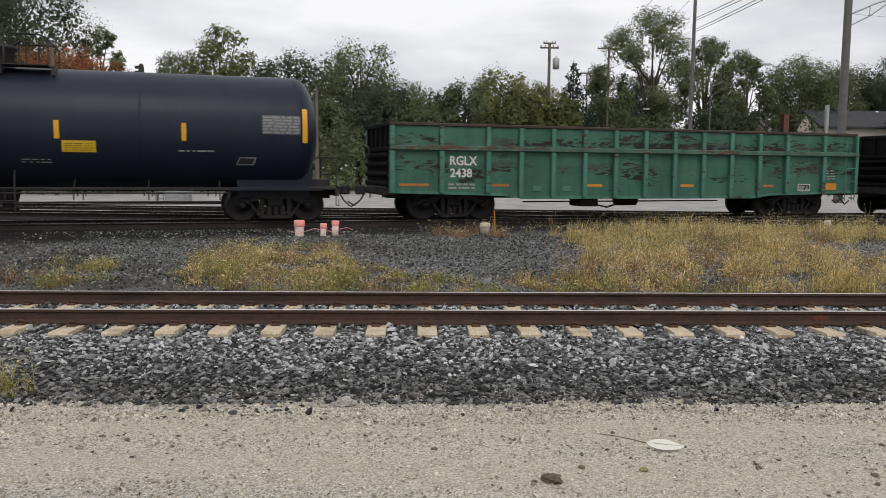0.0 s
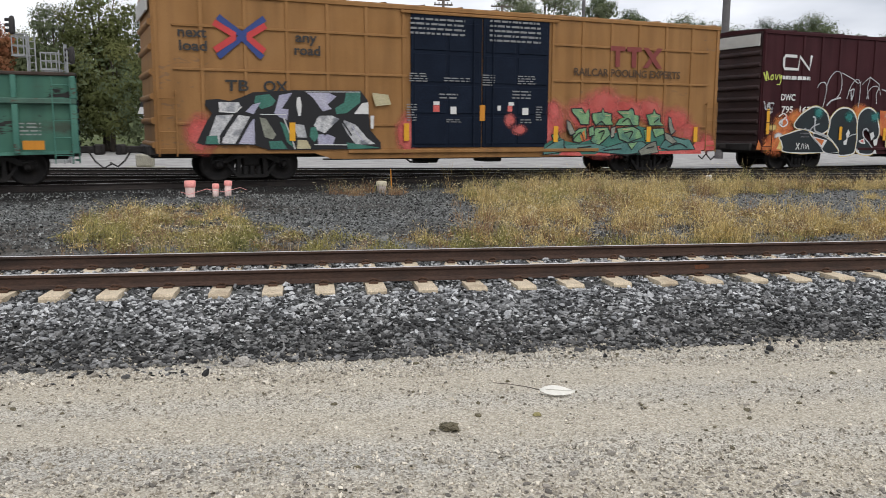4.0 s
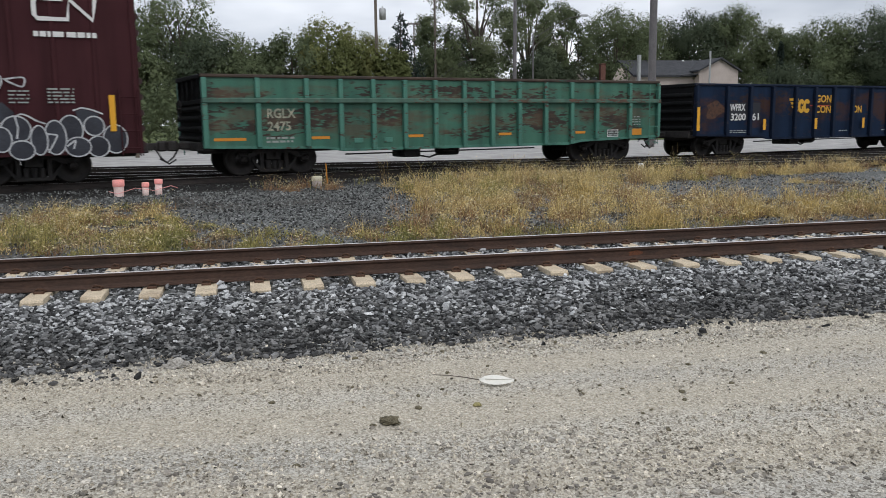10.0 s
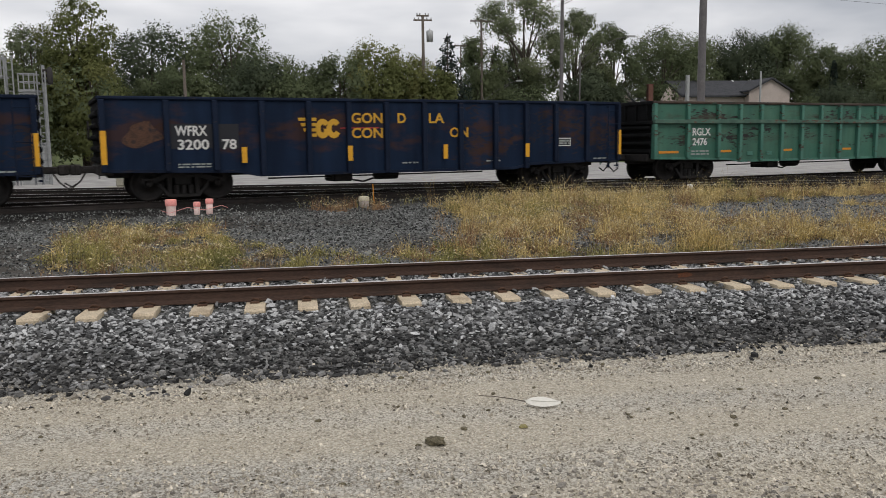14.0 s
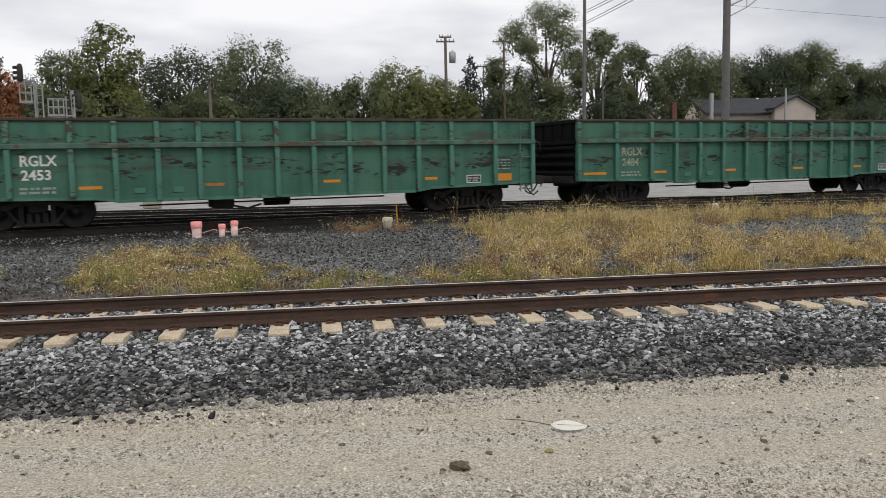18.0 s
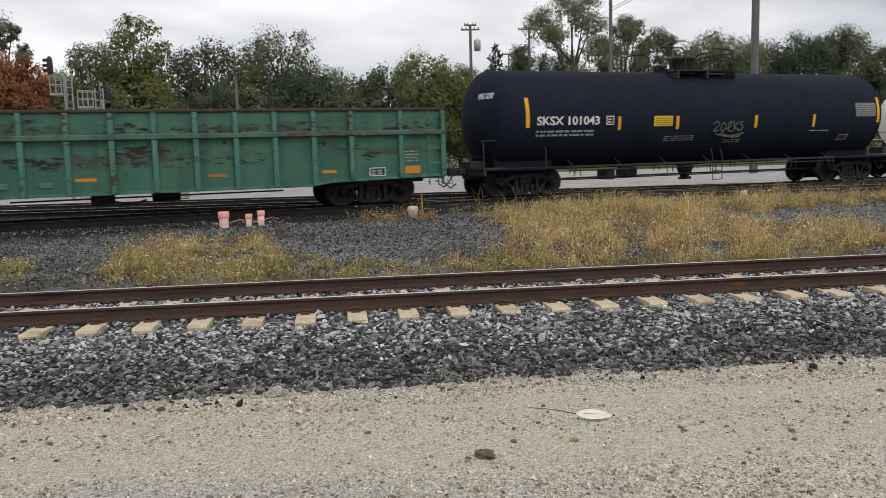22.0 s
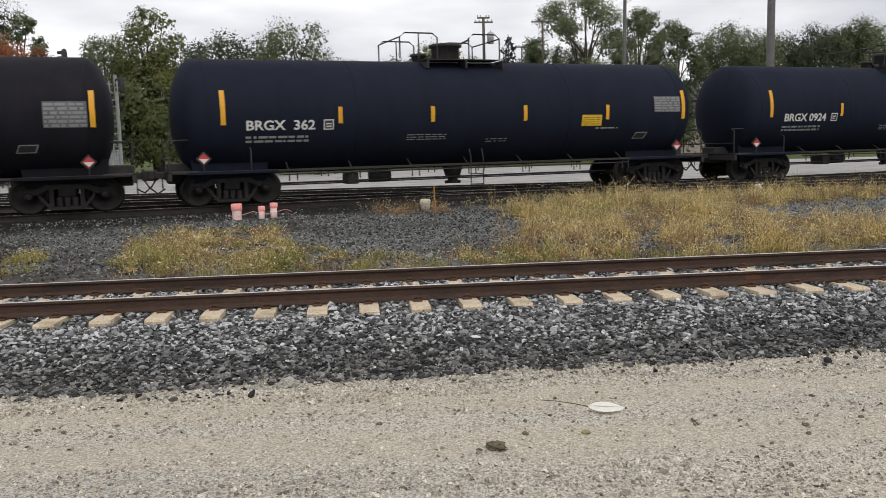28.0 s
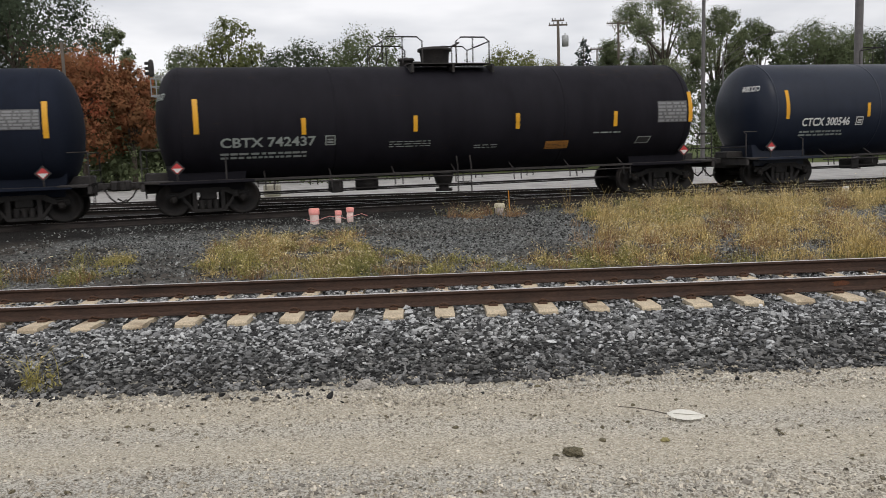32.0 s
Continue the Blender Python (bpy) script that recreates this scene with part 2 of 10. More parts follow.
GREEN = worn("chipped_green_paint", (0.0310, 0.1250, 0.0880), (0.0610, 0.1620, 0.1100), (0.014, 0.012, 0.011), 1.05, 0.6, 1.3, (0.5, 1, 1.9), streak=0.3, scale_b=7.0, rust=(0.055, 0.044, 0.03), bands=((0.6, 0.5), (1.05, 0.72), (1.5, 1.04), (1.8, 0.9), (1.98, 0.7), (2.2, 1.08), (2.45, 0.88), (2.65, 0.7)))
GREEN_OLD = worn("rust_eaten_green_paint", (0.0310, 0.1250, 0.0880), (0.0610, 0.1620, 0.1100), (0.03, 0.02, 0.014), 1.05, 0.6, 1.3, (0.5, 1, 1.9), streak=0.35, scale_b=7.0, rust=(0.095, 0.062, 0.036), bands=((0.6, 0.6), (1.0, 0.98), (1.5, 1.16), (1.8, 1.04), (1.98, 0.75), (2.2, 1.14), (2.45, 0.95), (2.65, 0.7)))
GREEN_RAIL = worn("faded_green_rib_paint", (0.046, 0.160, 0.120), (0.078, 0.218, 0.163), (0.07, 0.04, 0.028), 0.75, 0.6)
RUSTY = worn("rust_brown_top_chord", (0.045, 0.034, 0.028), (0.075, 0.05, 0.036), (0.035, 0.075, 0.058), 0.5, 0.8)
BLUE = worn("faded_dark_blue_paint", (0.0075, 0.0155, 0.036), (0.012, 0.026, 0.058), (0.03, 0.024, 0.028), 0.75, 0.7, 0.8, (0.5, 1, 1.2), streak=0.35, spec=0.1, rust=(0.062, 0.030, 0.020), bands=((0.6, 0.75), (1.4, 1.12), (1.9, 1.18), (2.6, 0.8)))
BLUE_DK = worn("dark_blue_rib_paint", (0.007, 0.013, 0.030), (0.012, 0.021, 0.044), (0.03, 0.03, 0.04), 0.5, 0.7, spec=0.12)
BROWN = worn("oxide_brown_paint", (0.043, 0.0125, 0.0155), (0.058, 0.0185, 0.0215), (0.030, 0.0135, 0.0135), 0.2, 0.65, 0.8, streak=0.35, spec=0.12)
YELLOW = worn("weathered_yellow_orange_paint", (0.275, 0.138, 0.046), (0.325, 0.172, 0.066), (0.225, 0.13, 0.066), 0.2, 0.6, 0.7, streak=0.25, spec=0.2)
BLACK = worn("satin_black_tank_paint", (0.0135, 0.0172, 0.0285), (0.0162, 0.0205, 0.0330), (0.019, 0.021, 0.027), 0.3, 0.7, 0.7, streak=0.15, spec=0.06)
BROWNBLACK = worn("brownish_black_tank_paint", (0.0138, 0.0130, 0.0172), (0.0175, 0.0165, 0.0212), (0.0215, 0.0175, 0.0185), 0.5, 0.65, 0.7, streak=0.25, spec=0.08)
BLUEBLACK = worn("blue_black_tank_paint", (0.0125, 0.0175, 0.031), (0.017, 0.023, 0.040), (0.02, 0.02, 0.022), 0.3, 0.42, 0.6, streak=0.2, spec=0.25)
WHITE = worn("rust_stained_white_paint", (0.80, 0.765, 0.69), (0.85, 0.825, 0.76), (0.66, 0.53, 0.36), 0.12, 0.5, 0.7, (1.6, 1, 0.3), streak=0.10, scale_b=5.0)


def run_stain(m, x0, half, z_low, z_top, colour, most=0.75):
    """Rust that has run down a side from a fitting: vertical streaks, spreading along x about x0."""
    n, l = m.node_tree.nodes, m.node_tree.links
    b = n["Principled BSDF"]
    old = b.inputs["Base Color"].links[0].from_socket
    co, sp, mp, no = n.new("ShaderNodeTexCoord"), n.new("ShaderNodeSeparateXYZ"), n.new("ShaderNodeMapping"), n.new("ShaderNodeTexNoise")
    mp.inputs["Scale"].default_value = (3.5, 1.0, 0.35)
    no.inputs["Scale"].default_value, no.inputs["Detail"].default_value = 1.4, 5
    l.new(co.outputs["Object"], sp.inputs[0]); l.new(co.outputs["Object"], mp.inputs[0]); l.new(mp.outputs[0], no.inputs[0])
    dx, ab, fx, fz, a, c, k = (n.new("ShaderNodeMath"), n.new("ShaderNodeMath"), n.new("ShaderNodeMapRange"), n.new("ShaderNodeMapRange"), n.new("ShaderNodeMath"), n.new("ShaderNodeMath"), n.new("ShaderNodeMapRange"))
    dx.operation, ab.operation, a.operation, c.operation = "SUBTRACT", "ABSOLUTE", "MULTIPLY", "MULTIPLY"
    dx.inputs[1].default_value = x0
    fx.interpolation_type = "SMOOTHSTEP"
    fx.inputs[1].default_value, fx.inputs[2].default_value, fx.inputs[3].default_value, fx.inputs[4].default_value = 0.0, half, 1.0, 0.0
    fz.inputs[1].default_value, fz.inputs[2].default_value = z_low, z_top
    k.inputs[1].default_value, k.inputs[2].default_value, k.inputs[4].default_value = 0.30, 0.68, most
    l.new(sp.outputs[0], dx.inputs[0]); l.new(dx.outputs[0], ab.inputs[0]); l.new(ab.outputs[0], fx.inputs[0]); l.new(sp.outputs[2], fz.inputs[0])
    l.new(fx.outputs[0], a.inputs[0]); l.new(fz.outputs[0], a.inputs[1])
    l.new(no.outputs[0], k.inputs[0]); l.new(a.outputs[0], c.inputs[0]); l.new(k.outputs[0], c.inputs[1])
    mix = n.new("ShaderNodeMix"); mix.data_type = "RGBA"
    l.new(c.outputs[0], mix.inputs[0]); l.new(old, mix.inputs[6]); mix.inputs[7].default_value = (*colour, 1)
    l.new(mix.outputs[2], b.inputs["Base Color"])


run_stain(WHITE, -1.0, 2.0, 1.6, 3.3, (0.50, 0.30, 0.13), 0.9)
WHITE_F = plain("dull_white_frame_paint", (0.66, 0.63, 0.57))
LETTER = plain("white_lettering_paint", (0.70, 0.70, 0.68))
LETTER_DIM = plain("faded_white_lettering_paint", (0.30, 0.33, 0.31))
LETTER_WORN = surf("worn_cream_lettering_paint", [(0.16, 0.20, 0.15), (0.44, 0.40, 0.30)], 0.6, 9, 60, 0.1)
LETTER_BK = plain("black_lettering_paint", (0.03, 0.03, 0.03))
REFLECT = plain("yellow_reflective_tape", (0.76, 0.38, 0.02), 0.45)
ORANGE = plain("dirty_orange_reflective_tape", (0.62, 0.25, 0.02), 0.5)
SIGN_Y = plain("yellow_placard", (0.72, 0.46, 0.03), 0.5)
GOLD = plain("gold_lettering_paint", (0.66, 0.36, 0.03))
PANEL_W = plain("pale_grey_data_panel", (0.24, 0.245, 0.25))
RED = plain("red_placard_paint", (0.55, 0.05, 0.05))
PINK = surf("faded_pink_plastic", [(0.93, 0.33, 0.29), (0.94, 0.42, 0.38)], 0.5, 5, 40, 0.1, fine_amt=0.15)
PINK_P = surf("pale_pink_pvc", [(0.86, 0.58, 0.53), (0.90, 0.74, 0.68)], 0.5, 5, 40, 0.1, fine_amt=0.15)
GALV = surf("galvanised_steel", [(0.36, 0.37, 0.37), (0.46, 0.47, 0.47)], 0.5, 6, 50, 0.1, metal=0.4, fine_amt=0.15)
SIGNAL_STEEL = surf("dull_galvanised_steel", [(0.25, 0.26, 0.26), (0.33, 0.34, 0.34)], 0.6, 6, 50, 0.1, metal=0.2, fine_amt=0.15)
POLEWOOD = surf("weathered_pole_wood", [(0.11, 0.09, 0.075), (0.17, 0.145, 0.12)], 0.9, 3, 40, 0.4, stretch=(4, 4, 0.3))
POLESTEEL = surf("brown_grey_steel_pole", [(0.10, 0.095, 0.095), (0.14, 0.13, 0.13)], 0.6, 3, 30, 0.1)
BARK = surf("grey_brown_bark", [(0.06, 0.048, 0.038), (0.12, 0.10, 0.08)], 0.95, 5, 30, 0.6, stretch=(3, 3, 0.5))
ROOF = surf("charcoal_shingles", [(0.035, 0.037, 0.042), (0.06, 0.062, 0.068)], 0.9, 1.5, 20, 0.3, stretch=(1, 1, 3))
SIDING = surf("cream_siding", [(0.46, 0.39, 0.35), (0.53, 0.46, 0.42)], 0.8, 1, 20, 0.1, fine_amt=0.1)
BRICKC = surf("red_brick_chimney", [(0.13, 0.06, 0.045), (0.19, 0.09, 0.07)], 0.9, 6, 40, 0.4)
LEAFY = {}


def leafmat(name, dark, light, hue=None):
    cols = [dark, light] if hue is None else [dark, hue, light]
    m = surf("leaves_" + name, cols, 0.75, 0.35, 3.0, 0.0, island=0.05, spec=0.04, fine_amt=0.08, contrast=0.16)
    n, l = m.node_tree.nodes, m.node_tree.links
    b, out = n["Principled BSDF"], n["Material Output"]
    tr, mx = n.new("ShaderNodeBsdfTranslucent"), n.new("ShaderNodeMixShader")
    l.new(b.inputs["Base Color"].links[0].from_socket, tr.inputs[0])
    mx.inputs[0].default_value = 0.4
    l.new(b.outputs[0], mx.inputs[1]); l.new(tr.outputs[0], mx.inputs[2]); l.new(mx.outputs[0], out.inputs[0])
    LEAFY[name] = m
    return m


# leaf greens, greyed a little so the colour carries distance haze
leafmat("deep", (0.066, 0.086, 0.056), (0.106, 0.130, 0.080))
leafmat("mid", (0.104, 0.130, 0.071), (0.168, 0.198, 0.104))
leafmat("yellowish", (0.135, 0.152, 0.06), (0.235, 0.24, 0.095), (0.165, 0.185, 0.074))
leafmat("pale", (0.145, 0.172, 0.098), (0.22, 0.25, 0.14))
leafmat("autumn", (0.38, 0.125, 0.07), (0.50, 0.21, 0.11), (0.27, 0.14, 0.07))
leafmat("conifer", (0.030, 0.044, 0.038), (0.052, 0.070, 0.054))
WEED_Y = surf("dry_golden_weed", [(0.47, 0.335, 0.11), (0.59, 0.46, 0.20), (0.28, 0.178, 0.072)], 0.85, 0.9, 9, 0.0, island=0.5)
WEED_G = surf("yellow_green_weed", [(0.13, 0.14, 0.045), (0.29, 0.26, 0.085), (0.39, 0.31, 0.12)], 0.85, 0.8, 9, 0.0, island=0.5)
WEED_T = surf("straw_brown_weed", [(0.40, 0.26, 0.115), (0.24, 0.135, 0.07), (0.50, 0.39, 0.22)], 0.9, 0.9, 9, 0.0, island=0.5)
# dark brown weed colour that paints the shade between the grass clumps
WEED_SHADE = surf("dead_brown_weed", [(0.085, 0.06, 0.034), (0.15, 0.105, 0.055), (0.06, 0.05, 0.028)], 0.9, 1.2, 9, 0.0, island=0.5)
FLOWER = surf("pale_seedhead", [(0.5184, 0.4212, 0.216), (0.648, 0.5616, 0.3456), (0.3672, 0.27, 0.1296)], 0.9, 2, 20, 0.0, island=0.35)


# ---- mesh helpers ----
class Geo:
    """Collects vertices and faces of one mesh."""

    def __init__(self):
        self.v, self.f, self.s = [], [], []

    def add(self, verts, faces, smooth=False):
        k = len(self.v)
        self.v += [tuple(p) for p in verts]
        self.f += [tuple(i + k for i in fc) for fc in faces]
        self.s += [smooth] * len(faces)
        return self

    def box(self, x0, x1, y0, y1, z0, z1, ch=0.0):
        if ch <= 0:
            v = [(x, y, z) for z in (z0, z1) for y in (y0, y1) for x in (x0, x1)]
            return self.add(v, [(0, 2, 3, 1), (4, 5, 7, 6), (0, 1, 5, 4), (2, 6, 7, 3), (0, 4, 6, 2), (1, 3, 7, 5)])
        c = min(ch, (x1 - x0) * 0.4, (y1 - y0) * 0.4, (z1 - z0) * 0.4)
        v = []
        for sx in (0, 1):
            for sy in (0, 1):
                for sz in (0, 1):
                    X, Y, Z = (x0, x1)[sx], (y0, y1)[sy], (z0, z1)[sz]
                    dx, dy, dz = c * (1 - 2 * sx), c * (1 - 2 * sy), c * (1 - 2 * sz)
                    v += [(X, Y + dy, Z + dz), (X + dx, Y, Z + dz), (X + dx, Y + dy, Z)]
        i = lambda sx, sy, sz, k: (sx * 4 + sy * 2 + sz) * 3 + k
        f = []
        for s in (0, 1):
            f.append([i(s, 0, 0, 0), i(s, 0, 1, 0), i(s, 1, 1, 0), i(s, 1, 0, 0)][:: 1 if s == 0 else -1])
            f.append([i(0, s, 0, 1), i(1, s, 0, 1), i(1, s, 1, 1), i(0, s, 1, 1)][:: 1 if s == 0 else -1])
            f.append([i(0, 0, s, 2), i(0, 1, s, 2), i(1, 1, s, 2), i(1, 0, s, 2)][:: 1 if s == 0 else -1])
        for a in (0, 1):
            for b in (0, 1):
                f.append([i(a, b, 0, 0), i(a, b, 1, 0), i(a, b, 1, 1), i(a, b, 0, 1)])
                f.append([i(a, 0, b, 0), i(a, 1, b, 0), i(a, 1, b, 2), i(a, 0, b, 2)])
                f.append([i(0, a, b, 1), i(1, a, b, 1), i(1, a, b, 2), i(0, a, b, 2)])
                for d in (0, 1):
                    f.append([i(a, b, d, 0), i(a, b, d, 1), i(a, b, d, 2)])
        return self.add(v, f)

    def tube(self, pts, r, n=8, r1=None, caps=True, smooth=True):
        """A round bar along a line of points, tapering from r to r1."""
        pts = [Vector(p) for p in pts]
        r1 = r if r1 is None else r1
        rings = []
        for i, p in enumerate(pts):
            d = (pts[min(i + 1, len(pts) - 1)] - pts[max(i - 1, 0)]).normalized()
            a = d.orthogonal().normalized() if abs(d.z) > 0.95 else d.cross(Vector((0, 0, 1))).normalized()
            b = d.cross(a)
            rr = r + (r1 - r) * i / max(1, len(pts) - 1)
            rings.append([p + (a * math.cos(6.28318 * k / n) + b * math.sin(6.28318 * k / n)) * rr for k in range(n)])
        v = [q for ring in rings for q in ring]
        f = [(j * n + k, j * n + (k + 1) % n, (j + 1) * n + (k + 1) % n, (j + 1) * n + k) for j in range(len(pts) - 1) for k in range(n)]
        self.add(v, f, smooth)
        if caps:
            self.add(rings[0], [tuple(range(n))[::-1]])
            self.add(rings[-1], [tuple(range(n))])
        return self

    def lathe(self, prof, axis="z", n=24, at=(0, 0, 0), smooth=True):
        """Turns a profile of (radius, height) round an axis."""
        v = []
        for r, h in prof:
            for k in range(n):
                c, s = r * math.cos(6.28318 * k / n), r * math.sin(6.28318 * k / n)
                p = {"z": (c, s, h), "x": (h, c, s), "y": (s, h, c)}[axis]
                v.append((p[0] + at[0], p[1] + at[1], p[2] + at[2]))
        f = [(j * n + k, j * n + (k + 1) % n, (j + 1) * n + (k + 1) % n, (j + 1) * n + k) for j in range(len(prof) - 1) for k in range(n)]
        return self.add(v, f, smooth)

    def prism(self, outline, y0, y1):
        """An outline in x and z, drawn out from y0 to y1."""
        k = len(outline)
        v = [(x, y0, z) for x, z in outline] + [(x, y1, z) for x, z in outline]
        f = [tuple(range(k)), tuple(range(2 * k - 1, k - 1, -1))] + [(i, i + k, (i + 1) % k + k, (i + 1) % k) for i in range(k)]
        return self.add(v, f)

    def mesh(self, name):
        me = bpy.data.meshes.new(name)
        me.from_pydata(self.v, [], self.f)
        me.polygons.foreach_set("use_smooth", self.s)
        me.update()
        return me


def soup(name, verts, faces, mat, smooth=False):
    """A mesh from arrays: vertices (n, 3) and faces (m, k)."""
    me = bpy.data.meshes.new(name)
    nv, (nf, k) = len(verts), faces.shape
    me.vertices.add(nv); me.vertices.foreach_set("co", np.ascontiguousarray(verts, dtype=np.float32).ravel())
    me.loops.add(nf * k); me.loops.foreach_set("vertex_index", np.ascontiguousarray(faces, dtype=np.int32).ravel())
    me.polygons.add(nf); me.polygons.foreach_set("loop_start", np.arange(0, nf * k, k, dtype=np.int32))
    me.polygons.foreach_set("use_smooth", np.full(nf, smooth))
    me.update(calc_edges=True)
    me.materials.append(mat)
    return me


SHARED = {}


def part(name, geo, mat, parent=None, label="", at=None, key=None):
    """Links one mesh as a part under its thing; pieces with the same key share their mesh."""
    me = SHARED.get(key) if key else None
    if me is None:
        me = geo() if callable(geo) else geo
        me = me.mesh(name) if isinstance(me, Geo) else me
        if not me.materials:
            me.materials.append(mat)
        if key:
            SHARED[key] = me
    ob = new(name, me)
    ob.parent = parent
    if at is not None:
        ob.matrix_basis = at if isinstance(at, Matrix) else Matrix.Translation(at)
    if label:
        tagged(ob, label)
    return ob


def thing(name, label, category, group="", kind="", m=None):
    ob = new(name)
    ob.empty_display_size = 0.3
    if m is not None:
        ob.matrix_basis = m
    return tagged(ob, label, category, group, kind)


FONT_CACHE = {}


def text_mesh(words, size, depth=0.002):
    key = (words, size)
    if key not in FONT_CACHE:
        cu = bpy.data.curves.new("lettering", "FONT")
        cu.body, cu.size, cu.extrude, cu.resolution_u = words, size, depth, 3
        cu.offset = 0.022 * size
        cu.align_x = "LEFT"
        ob = bpy.data.objects.new("lettering_source", cu)
        scene.collection.objects.link(ob)
        me = bpy.data.meshes.new_from_object(ob.evaluated_get(bpy.context.evaluated_depsgraph_get()))
        bpy.data.objects.remove(ob)
        n = len(me.vertices)
        co = np.zeros(n * 3, np.float32)
        me.vertices.foreach_get("co", co)
        FONT_CACHE[key] = (co.reshape(-1, 3), [tuple(p.vertices) for p in me.polygons])
        bpy.data.meshes.remove(me)
    return FONT_CACHE[key]

# ---- the ground and the tracks ----
TRACK_ANGLE = 15.4                                   # the train's track against the near track, degrees
TA, TB = math.cos(radians(TRACK_ANGLE)), math.sin(radians(TRACK_ANGLE))
RAIL_Z = 0.79                                        # top of the train's rails
LINE = Vector((2.0, 25.28, 0)) + Vector((-TB, TA, 0)) * 0.755   # a point of the train's centre line, s = 0


def on_track(s, side=0.0, z=RAIL_Z):
    """A place on the train's track: s metres along it, side metres away from the near track."""
    return Vector((LINE.x + TA * s - TB * side, LINE.y + TB * s + TA * side, z))


def track_side(x, y):
    return -(x - LINE.x) * TB + (y - LINE.y) * TA


def ground_z(x, y):
    """Height of the ground: road, near ballast bed, weedy strip, the yard's tracks, flat beyond."""
    if y < 8.1:
        return 0.0
    if y < 9.4:
        return 0.30 * (y - 8.1) / 1.3
    if y < 12.9:
        return 0.30
    if y < 13.7:
        return 0.30 - 0.08 * (y - 12.9) / 0.8
    d = -track_side(x, y)
    w = min(1.0, max(0.0, (y - 13.7) / 7.5))
    bed = min(1.0, max(0.0, (2.5 - d) / 0.9))
    return 0.22 + 0.30 * w + 0.10 * bed


def ground_material():
    """Pale crushed stone on the road, dark dirty stone in the weedy strip and yard, pale gravel lot behind, grass far off."""
    m = bpy.data.materials.new("gravel_ground")
    m.use_nodes = True
    n, l = m.node_tree.nodes, m.node_tree.links
    b = n["Principled BSDF"]
    b.inputs["Roughness"].default_value, b.inputs["Specular IOR Level"].default_value = 0.95, 0.2
    geo = n.new("ShaderNodeNewGeometry")
    sep = n.new("ShaderNodeSeparateXYZ")
    l.new(geo.outputs["Position"], sep.inputs[0])

    def noise_node(scale, detail=4, stretch=(1, 1, 1)):
        mp, no = n.new("ShaderNodeMapping"), n.new("ShaderNodeTexNoise")
        mp.inputs["Scale"].default_value = stretch
        no.inputs["Scale"].default_value, no.inputs["Detail"].default_value = scale, detail
        l.new(geo.outputs["Position"], mp.inputs[0]); l.new(mp.outputs[0], no.inputs[0])
        return no.outputs[0]

    def ramp(fac, stops):
        r = n.new("ShaderNodeValToRGB")
        while len(r.color_ramp.elements) < len(stops):
            r.color_ramp.elements.new(0.5)
        for e, (p, c) in zip(r.color_ramp.elements, stops):
            e.position, e.color = p, (*c, 1)
        l.new(fac, r.inputs[0])
        return r.outputs[0]

    def math_node(op, a, c):
        k = n.new("ShaderNodeMath"); k.operation = op
        for i, q in enumerate((a, c)):
            if isinstance(q, (int, float)):
                k.inputs[i].default_value = q
            else:
                l.new(q, k.inputs[i])
        return k.outputs[0]

    def step(v, lo, hi):
        k = n.new("ShaderNodeMapRange"); k.inputs[1].default_value, k.inputs[2].default_value = lo, hi
        l.new(v, k.inputs[0])
        return k.outputs[0]

    def blend(f, a, c):
        k = n.new("ShaderNodeMix"); k.data_type = "RGBA"
        l.new(f, k.inputs[0]); l.new(a, k.inputs[6]); l.new(c, k.inputs[7])
        return k.outputs[2]

    vo = n.new("ShaderNodeTexVoronoi")
    vo.inputs["Scale"].default_value = 75
    l.new(geo.outputs["Position"], vo.inputs[0])
    cell = n.new("ShaderNodeSeparateColor"); l.new(vo.outputs["Color"], cell.inputs[0])
    # road: pale stones over compacted dust, with two smoother wheel tracks along x
    stones = ramp(cell.outputs[0], [(0.0, (0.225, 0.203, 0.165)), (0.4, (0.42, 0.388, 0.325)), (1.0, (0.66, 0.62, 0.54))])
    dust = ramp(noise_node(9, 6), [(0.3, (0.345, 0.305, 0.24)), (0.7, (0.475, 0.43, 0.35))])
    lane = math_node("SINE", math_node("ADD", math_node("MULTIPLY", math_node("ADD", sep.outputs[1], math_node("MULTIPLY", sep.outputs[0], 0.06)), 5.2), math_node("MULTIPLY", noise_node(0.35, 3, (0.6, 1.0, 1)), 3.5)), 0.0)
    tracks = math_node("ADD", math_node("MULTIPLY", lane, 0.34), math_node("ADD", noise_node(0.9, 4, (0.3, 1.0, 1)), math_node("MULTIPLY", noise_node(7, 5), 0.45)))
    tracks = math_node("ADD", tracks, math_node("MULTIPLY", math_node("SUBTRACT", step(math_node("ADD", sep.outputs[1], math_node("MULTIPLY", sep.outputs[0], 0.16)), 5.4, 6.0), step(sep.outputs[1], 7.1, 7.6)), 0.22))
    dust = blend(math_node("MULTIPLY", step(cell.outputs[1], 0.1, 0.5), 0.92), dust, stones)
    road = blend(step(tracks, 0.62, 0.95), stones, dust)
    grit = n.new("ShaderNodeTexVoronoi"); grit.inputs["Scale"].default_value = 21
    l.new(geo.outputs["Position"], grit.inputs[0])
    gcell = n.new("ShaderNodeSeparateColor"); l.new(grit.outputs["Color"], gcell.inputs[0])
    speck = ramp(gcell.outputs[1], [(0.0, (0.10, 0.09, 0.075)), (0.5, (0.2, 0.185, 0.16)), (1.0, (0.62, 0.60, 0.55))])
